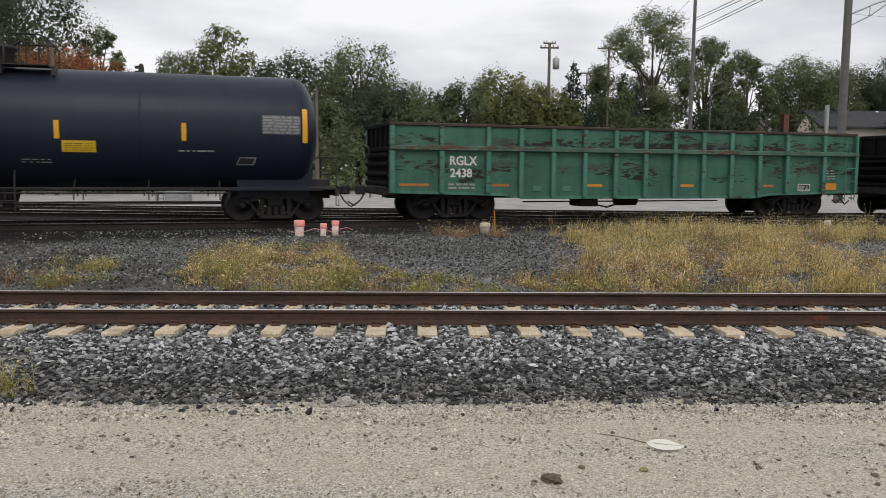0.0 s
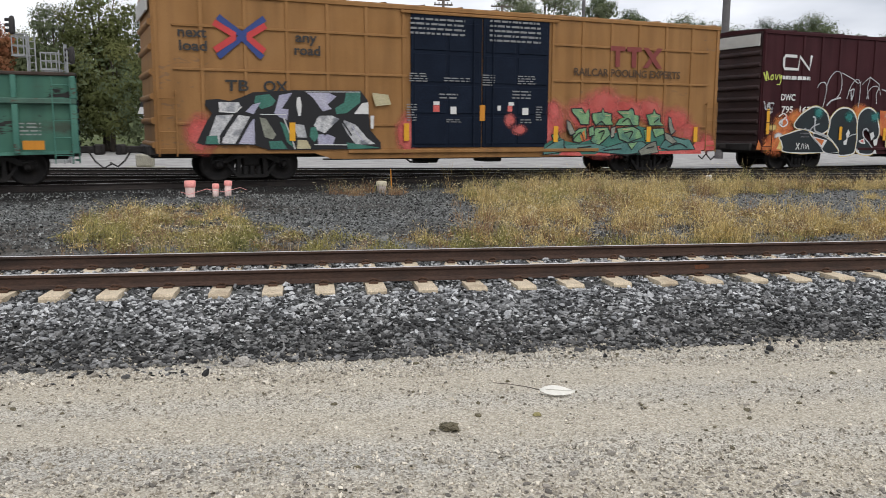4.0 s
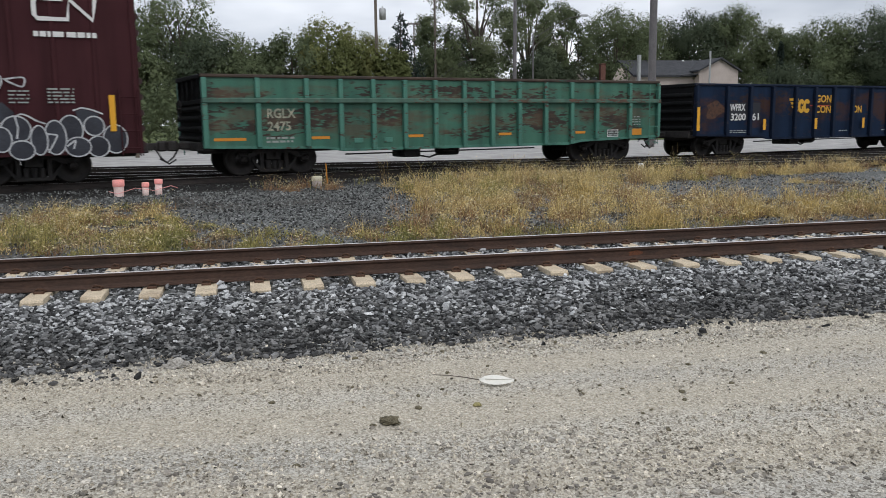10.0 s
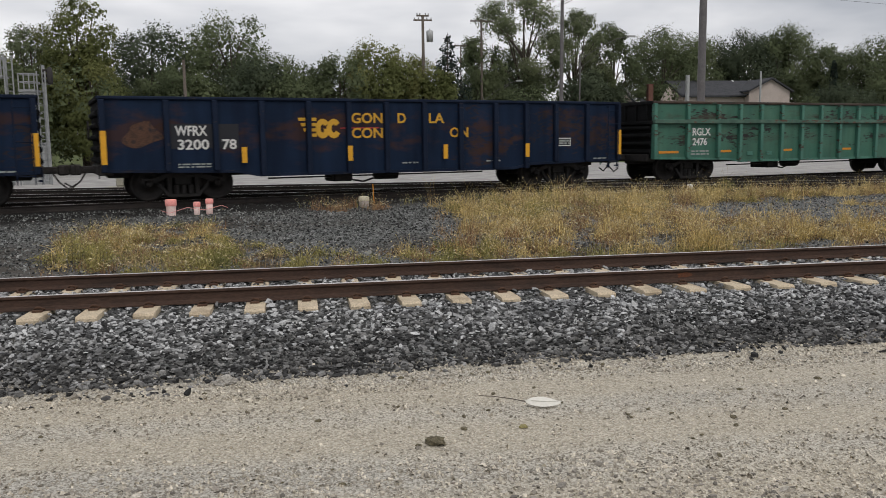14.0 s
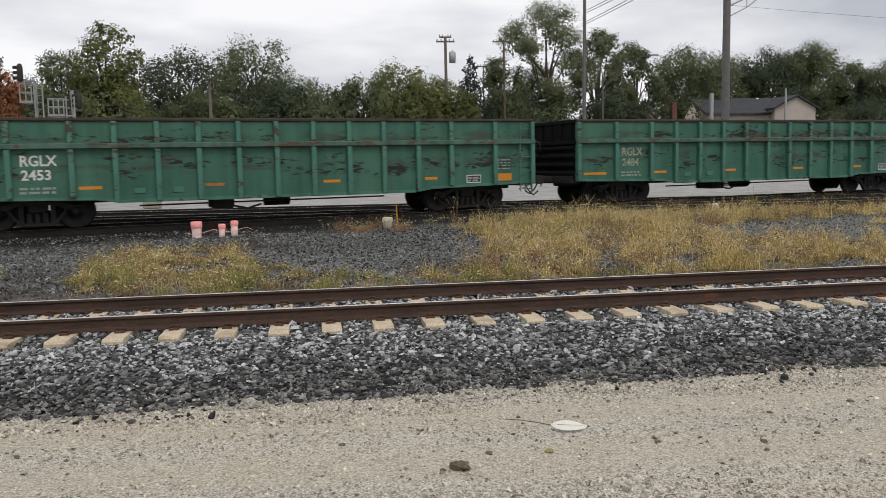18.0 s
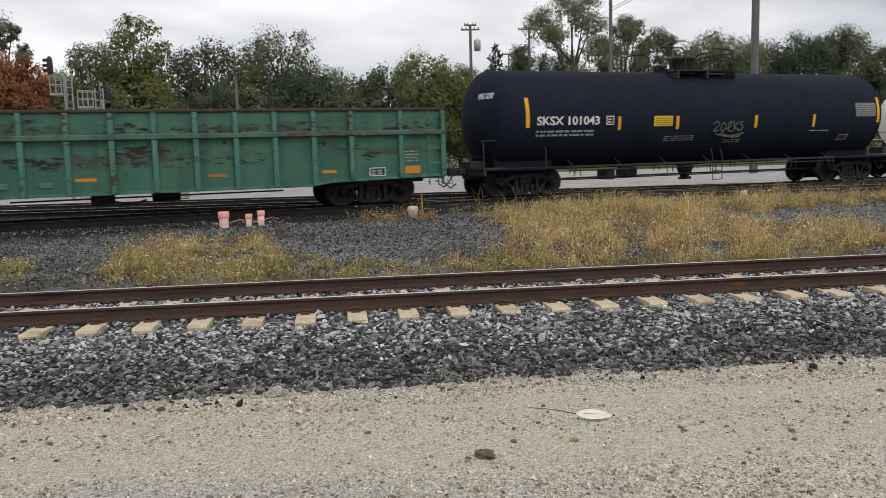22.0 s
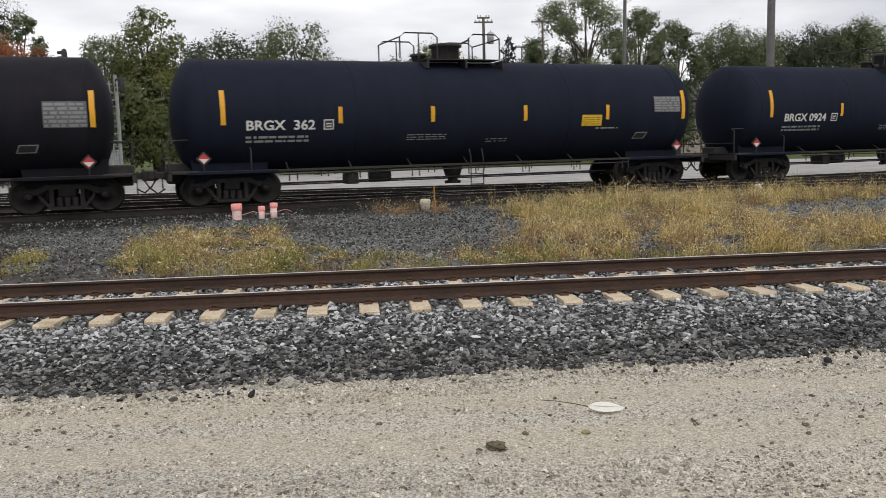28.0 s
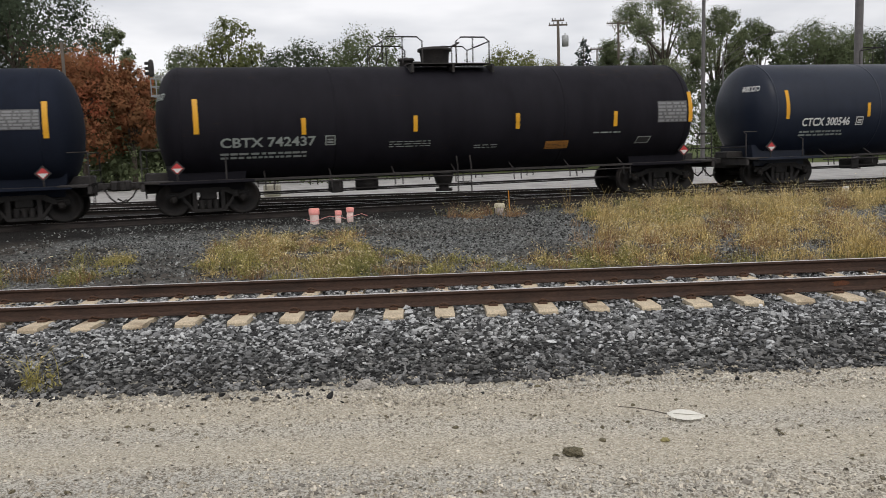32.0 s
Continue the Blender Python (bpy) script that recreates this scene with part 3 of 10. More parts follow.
    sparse = math_node("MULTIPLY", step(gcell.outputs[0], 0.90, 0.93), step(math_node("MULTIPLY", grit.outputs["Distance"], -1.0), -0.30, -0.2))
    road = blend(sparse, road, speck)
    # broad soft tints: tan dust along the wheel lanes, greyer stone between and towards the near edge
    tint = ramp(math_node("ADD", math_node("MULTIPLY", lane, 0.16), math_node("ADD", noise_node(0.55, 3, (0.35, 1.0, 1)), math_node("MULTIPLY", step(math_node("ADD", sep.outputs[1], math_node("MULTIPLY", sep.outputs[0], 0.2)), 4.6, 6.2), 0.12))), [(0.32, (0.93, 0.945, 0.965)), (0.5, (1.04, 1.04, 1.03)), (0.72, (1.075, 1.06, 1.02))])
    tone = n.new("ShaderNodeMix"); tone.data_type, tone.blend_type = "RGBA", "MULTIPLY"
    tone.inputs[0].default_value = 1.0
    l.new(road, tone.inputs[6]); l.new(tint, tone.inputs[7])
    road = tone.outputs[2]
    wob = math_node("ADD", sep.outputs[1], math_node("MULTIPLY", math_node("SUBTRACT", noise_node(1.6, 5), 0.5), 0.9))
    # yard: dark dirty ballast with oil
    vo2 = n.new("ShaderNodeTexVoronoi"); vo2.inputs["Scale"].default_value = 34
    l.new(geo.outputs["Position"], vo2.inputs[0])
    cell2 = n.new("ShaderNodeSeparateColor"); l.new(vo2.outputs["Color"], cell2.inputs[0])
    dark = ramp(cell2.outputs[0], [(0.0, (0.044, 0.046, 0.045)), (0.5, (0.112, 0.117, 0.113)), (0.9, (0.21, 0.215, 0.207)), (1.0, (0.44, 0.43, 0.41))])
    soil = ramp(noise_node(3, 5), [(0.35, (0.045, 0.039, 0.033)), (0.7, (0.095, 0.082, 0.068))])
    yard = blend(step(math_node("SUBTRACT", noise_node(0.5, 4), math_node("MULTIPLY", sep.outputs[0], 0.012)), 0.50, 0.68), dark, soil)
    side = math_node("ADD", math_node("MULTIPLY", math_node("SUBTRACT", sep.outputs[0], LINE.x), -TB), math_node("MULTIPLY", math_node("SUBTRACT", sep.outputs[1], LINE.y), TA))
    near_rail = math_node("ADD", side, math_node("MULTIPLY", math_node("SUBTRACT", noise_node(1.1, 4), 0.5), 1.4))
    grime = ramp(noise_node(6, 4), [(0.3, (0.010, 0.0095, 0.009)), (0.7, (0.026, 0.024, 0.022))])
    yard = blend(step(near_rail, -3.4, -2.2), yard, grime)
    # gravel lot and road behind the yard
    lot = ramp(noise_node(1.2, 6), [(0.3, (0.30, 0.29, 0.28)), (0.7, (0.47, 0.46, 0.44))])
    along = math_node("ADD", math_node("MULTIPLY", math_node("SUBTRACT", sep.outputs[0], LINE.x), TA), math_node("MULTIPLY", math_node("SUBTRACT", sep.outputs[1], LINE.y), TB))
    edge = math_node("MINIMUM", math_node("MAXIMUM", math_node("SUBTRACT", 6.4, math_node("MULTIPLY", along, 0.37)), 3.0), 9.5)
    yard = blend(step(math_node("SUBTRACT", math_node("ADD", side, math_node("MULTIPLY", noise_node(0.8, 3), 1.2)), edge), 0.4, 0.9), yard, lot)
    grass = ramp(noise_node(0.7, 6), [(0.3, (0.05, 0.07, 0.02)), (0.7, (0.10, 0.12, 0.035))])
    yard = blend(step(sep.outputs[1], 60.0, 61.5), yard, grass)
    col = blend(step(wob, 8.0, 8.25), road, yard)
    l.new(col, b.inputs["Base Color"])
    bp = n.new("ShaderNodeBump"); bp.inputs["Strength"].default_value, bp.inputs["Distance"].default_value = 0.7, 0.012
    l.new(math_node("ADD", vo.outputs["Distance"], noise_node(18, 5)), bp.inputs["Height"]); l.new(bp.outputs[0], b.inputs["Normal"])
    return m


def build_ground():
    xs = sorted({-1500, -700, -400, -250, -160, -100, -70, -50, *range(-40, 61, 2), 80, 110, 160, 250, 400, 700, 1500})
    ys = sorted({-400, -150, -60, -30, -15, -8, -4, 0, 3, 6, 7.5, 8.1, 8.4, 8.7, 9.0, 9.4, 10, 11, 12, 12.9, 13.3, 13.7, *range(15, 46), 50, 55, 60, 70, 85, 110, 150, 250, 500, 1000, 2500})
    v = [(x, y, ground_z(x, y)) for y in ys for x in xs]
    w = len(xs)
    f = [(j * w + i, j * w + i + 1, (j + 1) * w + i + 1, (j + 1) * w + i) for j in range(len(ys) - 1) for i in range(w - 1)]
    ob = part("ground", Geo().add(v, f, True), ground_material())
    tagged(ob, "pale gravel road beside dark stony railway ground with weeds", "ground", kind="structure")


build_ground()


def stone_soup(name, centres, sizes, mat, squash=0.7, seed=1):
    """Angular broken stones: jittered eight-cornered lumps, one island each."""
    g = np.random.default_rng(seed)
    n = len(centres)
    base = np.array([[x, y, z] for z in (-1, 1) for y in (-1, 1) for x in (-1, 1)], float) * 0.5
    v = base[None] + g.uniform(-0.24, 0.24, (n, 8, 3))
    v[:, :, 2] *= squash
    q = g.normal(size=(n, 4)); q /= np.linalg.norm(q, axis=1)[:, None]
    a, b, c, d = q.T
    R = np.stack([np.stack([1 - 2 * (c * c + d * d), 2 * (b * c - a * d), 2 * (b * d + a * c)], 1),
                  np.stack([2 * (b * c + a * d), 1 - 2 * (b * b + d * d), 2 * (c * d - a * b)], 1),
                  np.stack([2 * (b * d - a * c), 2 * (c * d + a * b), 1 - 2 * (b * b + c * c)], 1)], 1)
    v = np.einsum("nij,nkj->nki", R, v) * sizes[:, None, None] + centres[:, None, :]
    faces = np.array([(0, 2, 3, 1), (4, 5, 7, 6), (0, 1, 5, 4), (2, 6, 7, 3), (0, 4, 6, 2), (1, 3, 7, 5)])
    f = (faces[None, 1:] + np.arange(n)[:, None, None] * 8).reshape(-1, 4)
    return soup(name, v.reshape(-1, 3), f, mat)


def slab_soup(name, centres, sizes, mat, seed=1, lean=0.42):
    """Broken flat stones: uneven five-sided slabs lying at every tilt on the heap."""
    g = np.random.default_rng(seed)
    n = len(centres)
    a = np.arange(5)[None] * 1.2566 + g.uniform(-0.36, 0.36, (n, 5)) + g.uniform(0, 6.283, (n, 1))
    r = g.uniform(0.62, 1.08, (n, 5)) * 0.5
    long = g.uniform(0.95, 1.9, (n, 1))
    low = np.stack([np.cos(a) * r * long, np.sin(a) * r, g.uniform(-0.05, 0.05, (n, 5)) - 0.16], 2)
    k = g.uniform(0.62, 1.0, (n, 5))
    top = np.stack([low[:, :, 0] * k, low[:, :, 1] * k, g.uniform(-0.06, 0.06, (n, 5)) + g.uniform(0.02, 0.22, (n, 1))], 2)
    v = np.concatenate([low, top], 1)
    yaw = g.uniform(0, 6.283, n)
    ax = np.stack([np.cos(yaw), np.sin(yaw), 0 * yaw], 1)
    th = g.normal(0, lean, n)
    c, s = np.cos(th)[:, None, None], np.sin(th)[:, None, None]
    A = ax[:, None, :]
    v = v * c + np.cross(np.broadcast_to(A, v.shape), v) * s + A * (v * A).sum(2, keepdims=True) * (1 - c)
    c, s = np.cos(yaw * 3)[:, None], np.sin(yaw * 3)[:, None]
    v = np.stack([v[:, :, 0] * c - v[:, :, 1] * s, v[:, :, 0] * s + v[:, :, 1] * c, v[:, :, 2]], 2)
    v = v * sizes[:, None, None] + centres[:, None, :]
    faces = np.array([t for i in range(5) for t in ((i, (i + 1) % 5, 5 + (i + 1) % 5), (i, 5 + (i + 1) % 5, 5 + i))] + [(5, 6, 7), (5, 7, 8), (5, 8, 9)])
    f = (faces[None] + np.arange(n)[:, None, None] * 10).reshape(-1, 3)
    return soup(name, v.reshape(-1, 3), f, mat)


def scatter(x0, x1, y0, y1, count, g):
    return np.stack([g.uniform(x0, x1, count), g.uniform(y0, y1, count)], 1)


def heights(p):
    return np.array([ground_z(x, y) for x, y in p])


def build_stones():
    g = np.random.default_rng(3)
    # near ballast shoulder and crib
    p = scatter(-6.9, 6.7, 7.95, 9.75, 40000, g)
    p = np.concatenate([p, scatter(-12, -6.9, 7.95, 9.75, 4500, g), scatter(6.7, 14, 7.95, 9.75, 6000, g)])
    edge = 8.05 + 0.12 * np.sin(p[:, 0] * 2.1) + 0.1 * np.sin(p[:, 0] * 5.3 + 1)
    p = p[(p[:, 1] > edge + g.exponential(0.05, len(p)) - 0.12)]
    q = scatter(-9, 10, 9.75, 13.2, 25000, g)
    q = np.concatenate([q[(q[:, 1] < 12.2) | (g.random(len(q)) < 0.5)], scatter(-9, 10, 10.4, 12.3, 5000, g)])
    spill = np.stack([g.uniform(-8, 9, 620), 8.1 - g.exponential(0.16, 620)], 1)
    heap = np.stack([g.normal(-2.85, 0.22, 34), g.normal(7.72, 0.07, 34)], 1)
    p = np.concatenate([p, q, spill[spill[:, 1] > 7.3], heap])
    z = heights(p) + g.uniform(-0.022, 0.028, len(p)) + 0.03 * (p[:, 1] > 9.9) * (p[:, 1] < 12.4)
    tie = np.abs((p[:, 0] / 0.61 + 0.5) % 1 - 0.5) * 0.61
    keep = ((p[:, 1] > 10.55) & (p[:, 1] < 11.75) & (g.random(len(p)) < 0.55)) | ~((tie < 0.15) & (p[:, 1] > 9.6) & (p[:, 1] < 12.36))
    p, z = p[keep], z[keep]
    size = g.gamma(4.5, 0.0076, len(p)) + 0.012
    # fresh: stones high on the bed; the rest take the shade-darkened slope colour
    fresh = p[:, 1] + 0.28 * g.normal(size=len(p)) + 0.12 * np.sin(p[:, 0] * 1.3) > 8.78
    for k, mat, word in ((fresh, BALLAST, "grey crushed stone ballast round the near track's sleepers"), (~fresh, BALLAST_LOW, "brown-grey crushed stone on the ballast shoulder, darkened for slope shade")):
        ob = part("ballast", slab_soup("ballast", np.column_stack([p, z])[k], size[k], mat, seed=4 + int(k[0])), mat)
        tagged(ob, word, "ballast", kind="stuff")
    # dirty small stones of the weedy strip
    p = np.concatenate([scatter(-11, 16, 12.9, 25.5, 20000, g), scatter(-9.5, 4.5, 14.5, 22.5, 11000, g), scatter(-15, 25, 12.9, 25.5, 5000, g)])
    side = np.array([-track_side(x, y) for x, y in p])
    p = p[side > 1.5]
    z = heights(p) + g.uniform(-0.008, 0.01, len(p))
    ob = part("old_ballast", stone_soup("old_ballast", np.column_stack([p, z]), g.gamma(5.0, 0.0040, len(p)) + 0.010, BALLAST_OLD, 0.6, seed=5), BALLAST_OLD)
    tagged(ob, "dirty dark stones scattered between the two tracks", "gravel", kind="stuff")
    # pebbles on the road
    p = np.concatenate([scatter(-6, 6, 4.4, 8.2, 21000, g), scatter(-5, 6, 4.2, 5.6, 5000, g), scatter(-7, 8, 7.3, 8.3, 9000, g)])
    near = 5.55 - 0.16 * p[:, 0] + 0.15 * np.sin(p[:, 0] * 1.9)
    packed = (p[:, 1] > near) & (p[:, 1] < 7.35 + 0.12 * np.sin(p[:, 0] * 1.4))
    p = p[~packed | (g.random(len(p)) < 0.42 + 0.3 * np.sin(5.2 * (p[:, 1] + 0.06 * p[:, 0]) + 4.4 + 0.5 * np.sin(p[:, 0] * 0.9)))]
    ob = part("road_gravel", stone_soup("road_gravel", np.column_stack([p, heights(p) + 0.001]), g.gamma(3.0, 0.0030, len(p)) + 0.005, PEBBLE, 0.8, seed=6), PEBBLE)
    tagged(ob, "pale crushed limestone pebbles on the road", "gravel", kind="stuff")
    # coarser mixed stones along the near edge of the road
    p = scatter(-4, 5, 3.4, 5.6, 5200, g)
    p = p[p[:, 1] < 5.35 - 0.22 * p[:, 0] + 0.3 * np.sin(p[:, 0] * 1.7) - g.exponential(0.35, len(p))]
    ob = part("coarse_gravel", slab_soup("coarse_gravel", np.column_stack([p, heights(p) + 0.004]), g.gamma(4.0, 0.0055, len(p)) + 0.008, COARSE, seed=9, lean=0.3), COARSE)
    tagged(ob, "coarser brown and grey stones along the road's edge", "gravel", kind="stuff")


build_stones()


def lump(name, r, mat, seed, flat=0.6, at=(0, 0, 0)):
    """One irregular rounded clod or stone."""
    g = np.random.default_rng(seed)
    bm = bmesh.new()
    bmesh.ops.create_icosphere(bm, subdivisions=4 if r > 0.05 else 2, radius=1)
    for v in bm.verts:
        k = 1 + (0.22 * noise.noise(v.co * 11 + Vector((seed, seed, 0))) + 0.14 * noise.noise(v.co * 23) if r > 0.05 else 0.0) + 0.42 * noise.noise(v.co * 1.7 + Vector((seed, 0, 0))) + 0.28 * noise.noise(v.co * 4 + Vector((0, seed, 0)))
        v.co = Vector((v.co.x * r * k, v.co.y * r * k * 0.62, max(v.co.z, -0.35) * r * k * flat))
    me = bpy.data.meshes.new(name)
    bm.to_mesh(me); bm.free()
    me.materials.append(mat)
    ob = new(name, me)
    ob.matrix_basis = pose(*at, 0, 0, seed * 47 % 360)
    return ob


def build_clods():
    tagged(lump("dirt_clod", 0.085, CLOD, 3, 0.36, (-0.37, 5.93, 0.02)), "large dark lump of dried earth on the gravel road", "dirt clod")
    tagged(lump("stone", 0.095, surf("grey_flat_stone", [(0.33, 0.31, 0.28), (0.42, 0.40, 0.36)], 0.9, 8, 60, 0.3), 8, 0.55, (-2.04, 7.9, 0.03)), "flat pale grey stone at the foot of the ballast", "stone")
    g = np.random.default_rng(11)
    for i in range(56):
        x, y = g.uniform(-4.6, 5.2), 5.0 + 3.0 * g.random() ** 0.8
        if abs(x) < 0.9 and y < 6.7:
            x += 1.6
        ob = lump("dirt_clod", float(0.012 + 0.022 * g.random() ** 2), CLOD, 20 + i, 0.5, (x, y, 0.005))
        tagged(ob, "small dark clod of earth on the pale gravel road", "dirt clod", "clods on the road")
    for i, (x, y) in enumerate(((-0.04, 6.5), (-0.1, 6.2), (0.19, 6.61), (0.34, 7.05), (0.46, 7.74), (0.29, 7.71), (1.15, 7.7), (1.64, 7.77), (1.28, 6.26), (-0.5, 5.92), (-0.4, 7.73))):
        ob = lump("dirt_clod", 0.026 + 0.006 * math.sin(i * 2.1), CLOD, 90 + i, 0.55, (x, y, 0.005))
        tagged(ob, "small dark clod of earth on the pale gravel road", "dirt clod", "clods on the road")
    tagged(lump("stone", 0.035, surf("yellow_green_stone", [(0.24, 0.21, 0.09), (0.36, 0.32, 0.15)], 0.9, 20, 60, 0.5), 61, 0.7, (0.36, 6.14, 0.01)), "small yellowish lump on the gravel road", "stone")
    # the white plastic scrap with its thin stem
    scrap = thing("plastic_scrap", "white leaf-shaped plastic scrap with a thin brown stem on the gravel", "litter", m=pose(0.66, 6.60, 0.035, 24, 4, -7))
    n = 14
    out = [(-0.15 + 0.31 * k / n, 0.055 * math.sin(math.pi * (k / n) ** 0.85) ** 0.8 if 0 < k < n else 0.002) for k in range(n + 1)]
    v = [(x, w, 0.012 + 0.03 * abs(w) / 0.045 * 0.4) for x, w in out] + [(x, -w, 0.012) for x, w in out] + [(x, 0.004, 0.028) for x, _ in out]
    f = [(i, i + 1, 2 * n + 3 + i, 2 * n + 2 + i) for i in range(n)] + [(2 * n + 2 + i, 2 * n + 3 + i, n + 2 + i, n + 1 + i) for i in range(n)]
    part("blade", Geo().add(v, f, True), plain("white_plastic", (0.80, 0.78, 0.70), 0.4), scrap)
    # the fold's shade, drawn as a thin grey line on the blade
    part("fold", Geo().tube([(-0.10, -0.004, 0.0285), (0.0, -0.006, 0.0292), (0.13, -0.003, 0.0285)], 0.0028, 5, 0.001), plain("grey_fold_shade", (0.45, 0.42, 0.36)), scrap, "grey line painting the shade of the fold")
    part("tip", Geo().lathe([(0, -0.012), (0.008, -0.008), (0.010, 0.0), (0.006, 0.008), (0, 0.01)], "x", 8, (0.165, 0.0, 0.018)), CLOD, scrap, "dark dirty tip")
    part("stem", Geo().tube([(-0.145, 0, 0.014), (-0.26, 0.03, 0.012), (-0.40, 0.055, 0.008), (-0.54, 0.06, 0.008)], 0.005, 6, 0.003), POLEWOOD, scrap, "thin brown stem")


build_clods()

# ---- rails ----
RAIL_PROFILE = [(-0.068, 0), (0.068, 0), (0.068, 0.011), (0.018, 0.028), (0.009, 0.045), (0.009, 0.118), (0.022, 0.132), (0.036, 0.142), (0.036, 0.164), (0.028, 0.170), (-0.028, 0.170), (-0.036, 0.164), (-0.036, 0.142), (-0.022, 0.132), (-0.009, 0.118), (-0.009, 0.045), (-0.018, 0.028), (-0.068, 0.011)]


def rail_mesh(x0, x1, step=4.0, web=None):
    xs = np.arange(x0, x1 + 0.01, step)
    k = len(RAIL_PROFILE)
    v = [(x, a, b) for x in xs for a, b in RAIL_PROFILE]
    f = [(j * k + i, (j + 1) * k + i, (j + 1) * k + (i + 1) % k, j * k + (i + 1) % k) for j in range(len(xs) - 1) for i in range(k)]
    g = Geo().add(v, f)
    me = g.mesh("rail")
    me.materials.append(web or RAIL_RUST); me.materials.append(RAIL_TOP)
    tops = [1 if (i % k) == 9 else 0 for i in range(len(f))]
    me.polygons.foreach_set("material_index", tops)
    return me


def build_near_track():
    tr = thing("near_track", "rust-brown rails on pale concrete sleepers in grey ballast", "railway track", kind="structure", m=pose(0, 0, 0))
    me = rail_mesh(-340, 340)
    for i, y in enumerate((10.26, 11.765)):
        part("rail", me, None, tr, "rust-brown steel rail with a bright polished top", (0, y, 0.36))
    # one sleeper: waisted, sloping rail seats
    xs = [(-0.13, -0.11), (0.13, 0.11)]
    def sleeper():
        sec = [(9.70, 0.335), (9.725, 0.36), (10.5, 0.35), (11.0, 0.33), (11.5, 0.35), (12.28, 0.36), (12.30, 0.34)]
        v, f = [], []
        for y, z in sec:
            v += [(-0.135, y, 0.12), (-0.115, y, z), (0.115, y, z), (0.135, y, 0.12)]
        for i in range(len(sec) - 1):
            for k in range(3):
                f.append((i * 4 + k, i * 4 + k + 1, (i + 1) * 4 + k + 1, (i + 1) * 4 + k))
        f += [(0, 3, 2, 1), tuple(len(v) - 4 + k for k in range(4))]
        return Geo().add(v, f)
    def clip():
        g = Geo()
        g.tube([(-0.05, 0, 0.0), (-0.05, -0.01, 0.03), (-0.02, -0.03, 0.055), (0.02, -0.03, 0.05), (0.03, 0.0, 0.03), (0.05, 0.03, 0.025)], 0.015, 6)
        g.box(-0.065, 0.045, -0.075, 0.0, -0.005, 0.026, 0.006)
        return g
    rng = random.Random(5)
    for k in range(-15, 23):
        x = k * 0.61
        s = part("concrete_sleeper", sleeper, CONCRETE, tr, "", pose(x, 0, rng.uniform(-0.012, 0.004), 0, 0, 0), "sleeper")
        for y, turn in ((10.165, 0), (10.355, 180), (11.67, 0), (11.86, 180)):
            part("rail_clip", clip, CLIP, s, "", pose(0, y, 0.355, 0, 0, turn), "clip")
    far = Geo()
    for k in [*range(-400, -15), *range(23, 400)]:
        if abs(k) < 160:
            x = k * 0.61
            far.box(x - 0.13, x + 0.13, 9.66, 12.3, 0.12, 0.35)
    tagged(part("far_sleepers", far, CONCRETE, tr, "rows of concrete sleepers away down the line"), kind="stuff")
    # orange fresh-rust spot on the near rail's web
    spot = Geo()
    ring = [(0.10 * (1 + 0.35 * math.sin(3.1 * a + 1)) * math.cos(a), 0.038 * (1 + 0.3 * math.sin(2.3 * a)) * math.sin(a)) for a in np.linspace(0, 6.283, 18, endpoint=False)]
    spot.add([(x, 0, z) for x, z in ring], [tuple(range(len(ring)))])
    part("rust_spot", spot, surf("fresh_orange_rust", [(0.17, 0.062, 0.025), (0.10, 0.042, 0.024)], 0.9, 20, 90, 0.3), tr, "patch of fresh orange rust", (3.72, 10.2475, 0.445))


build_near_track()


def build_yard_track(label, m, ties=True, half=340, z=0.0):
    tr = thing("yard_track", label, "railway track", "tracks of the yard", "structure", m)
    me = SHARED.setdefault("yard_rail", rail_mesh(-340, 340, 4.0, YARD_RAIL))
    for y in (-0.755, 0.755):
        part("rail", me, None, tr, "dark rail with a bright top", (0, y, -0.17))
    if ties:
        g, rng = Geo(), random.Random(9)
        for k in range(-110, 130):
            x = k * 0.53 + rng.uniform(-0.03, 0.03)
            g.box(x - 0.11, x + 0.11, -1.28 + rng.uniform(-0.05, 0.05), 1.28, -0.3, -0.165 - rng.uniform(0, 0.02))
        tagged(part("wood_sleepers", g, WOOD_TIE, tr, "oil-black timber sleepers"), kind="stuff")
    return tr


P0 = on_track(0)
build_yard_track("dark rails with bright tops on oily timber sleepers in black dirt", pose(P0.x, P0.y, P0.z, 0, 0, TRACK_ANGLE))
build_yard_track("oily track that crosses under the train at a flat angle", pose(3.0, 27.05, RAIL_Z - 0.03, 0, 0, -4.4))
build_yard_track("dark yard track behind the crossing", pose(-3.0, 32.0, RAIL_Z - 0.05, 0, 0, -4.2))

# ---- the train ----
SPEED = [(0, 0.0), (4, -38.85), (8, -77.68), (12, -116.41), (16, -155.71), (20, -194.69), (24, -233.63), (28, -272.04), (32, -311.04)]
MOVERS = []                                          # (car, its centre on the track at the start)
WHEELS = []                                          # (wheelset, its car's centre, its place on the truck)


def travel(t):
    for (a, p), (b, q) in zip(SPEED, SPEED[1:]):
        if t <= b:
            return p + (q - p) * (t - a) / (b - a)
    return SPEED[-1][1]


def car(name, label, category, u, group=""):
    p = on_track(u)
    ob = thing(name, label, category, group, m=pose(p.x, p.y, p.z, 0, 0, TRACK_ANGLE))
    MOVERS.append((ob, u))
    return ob


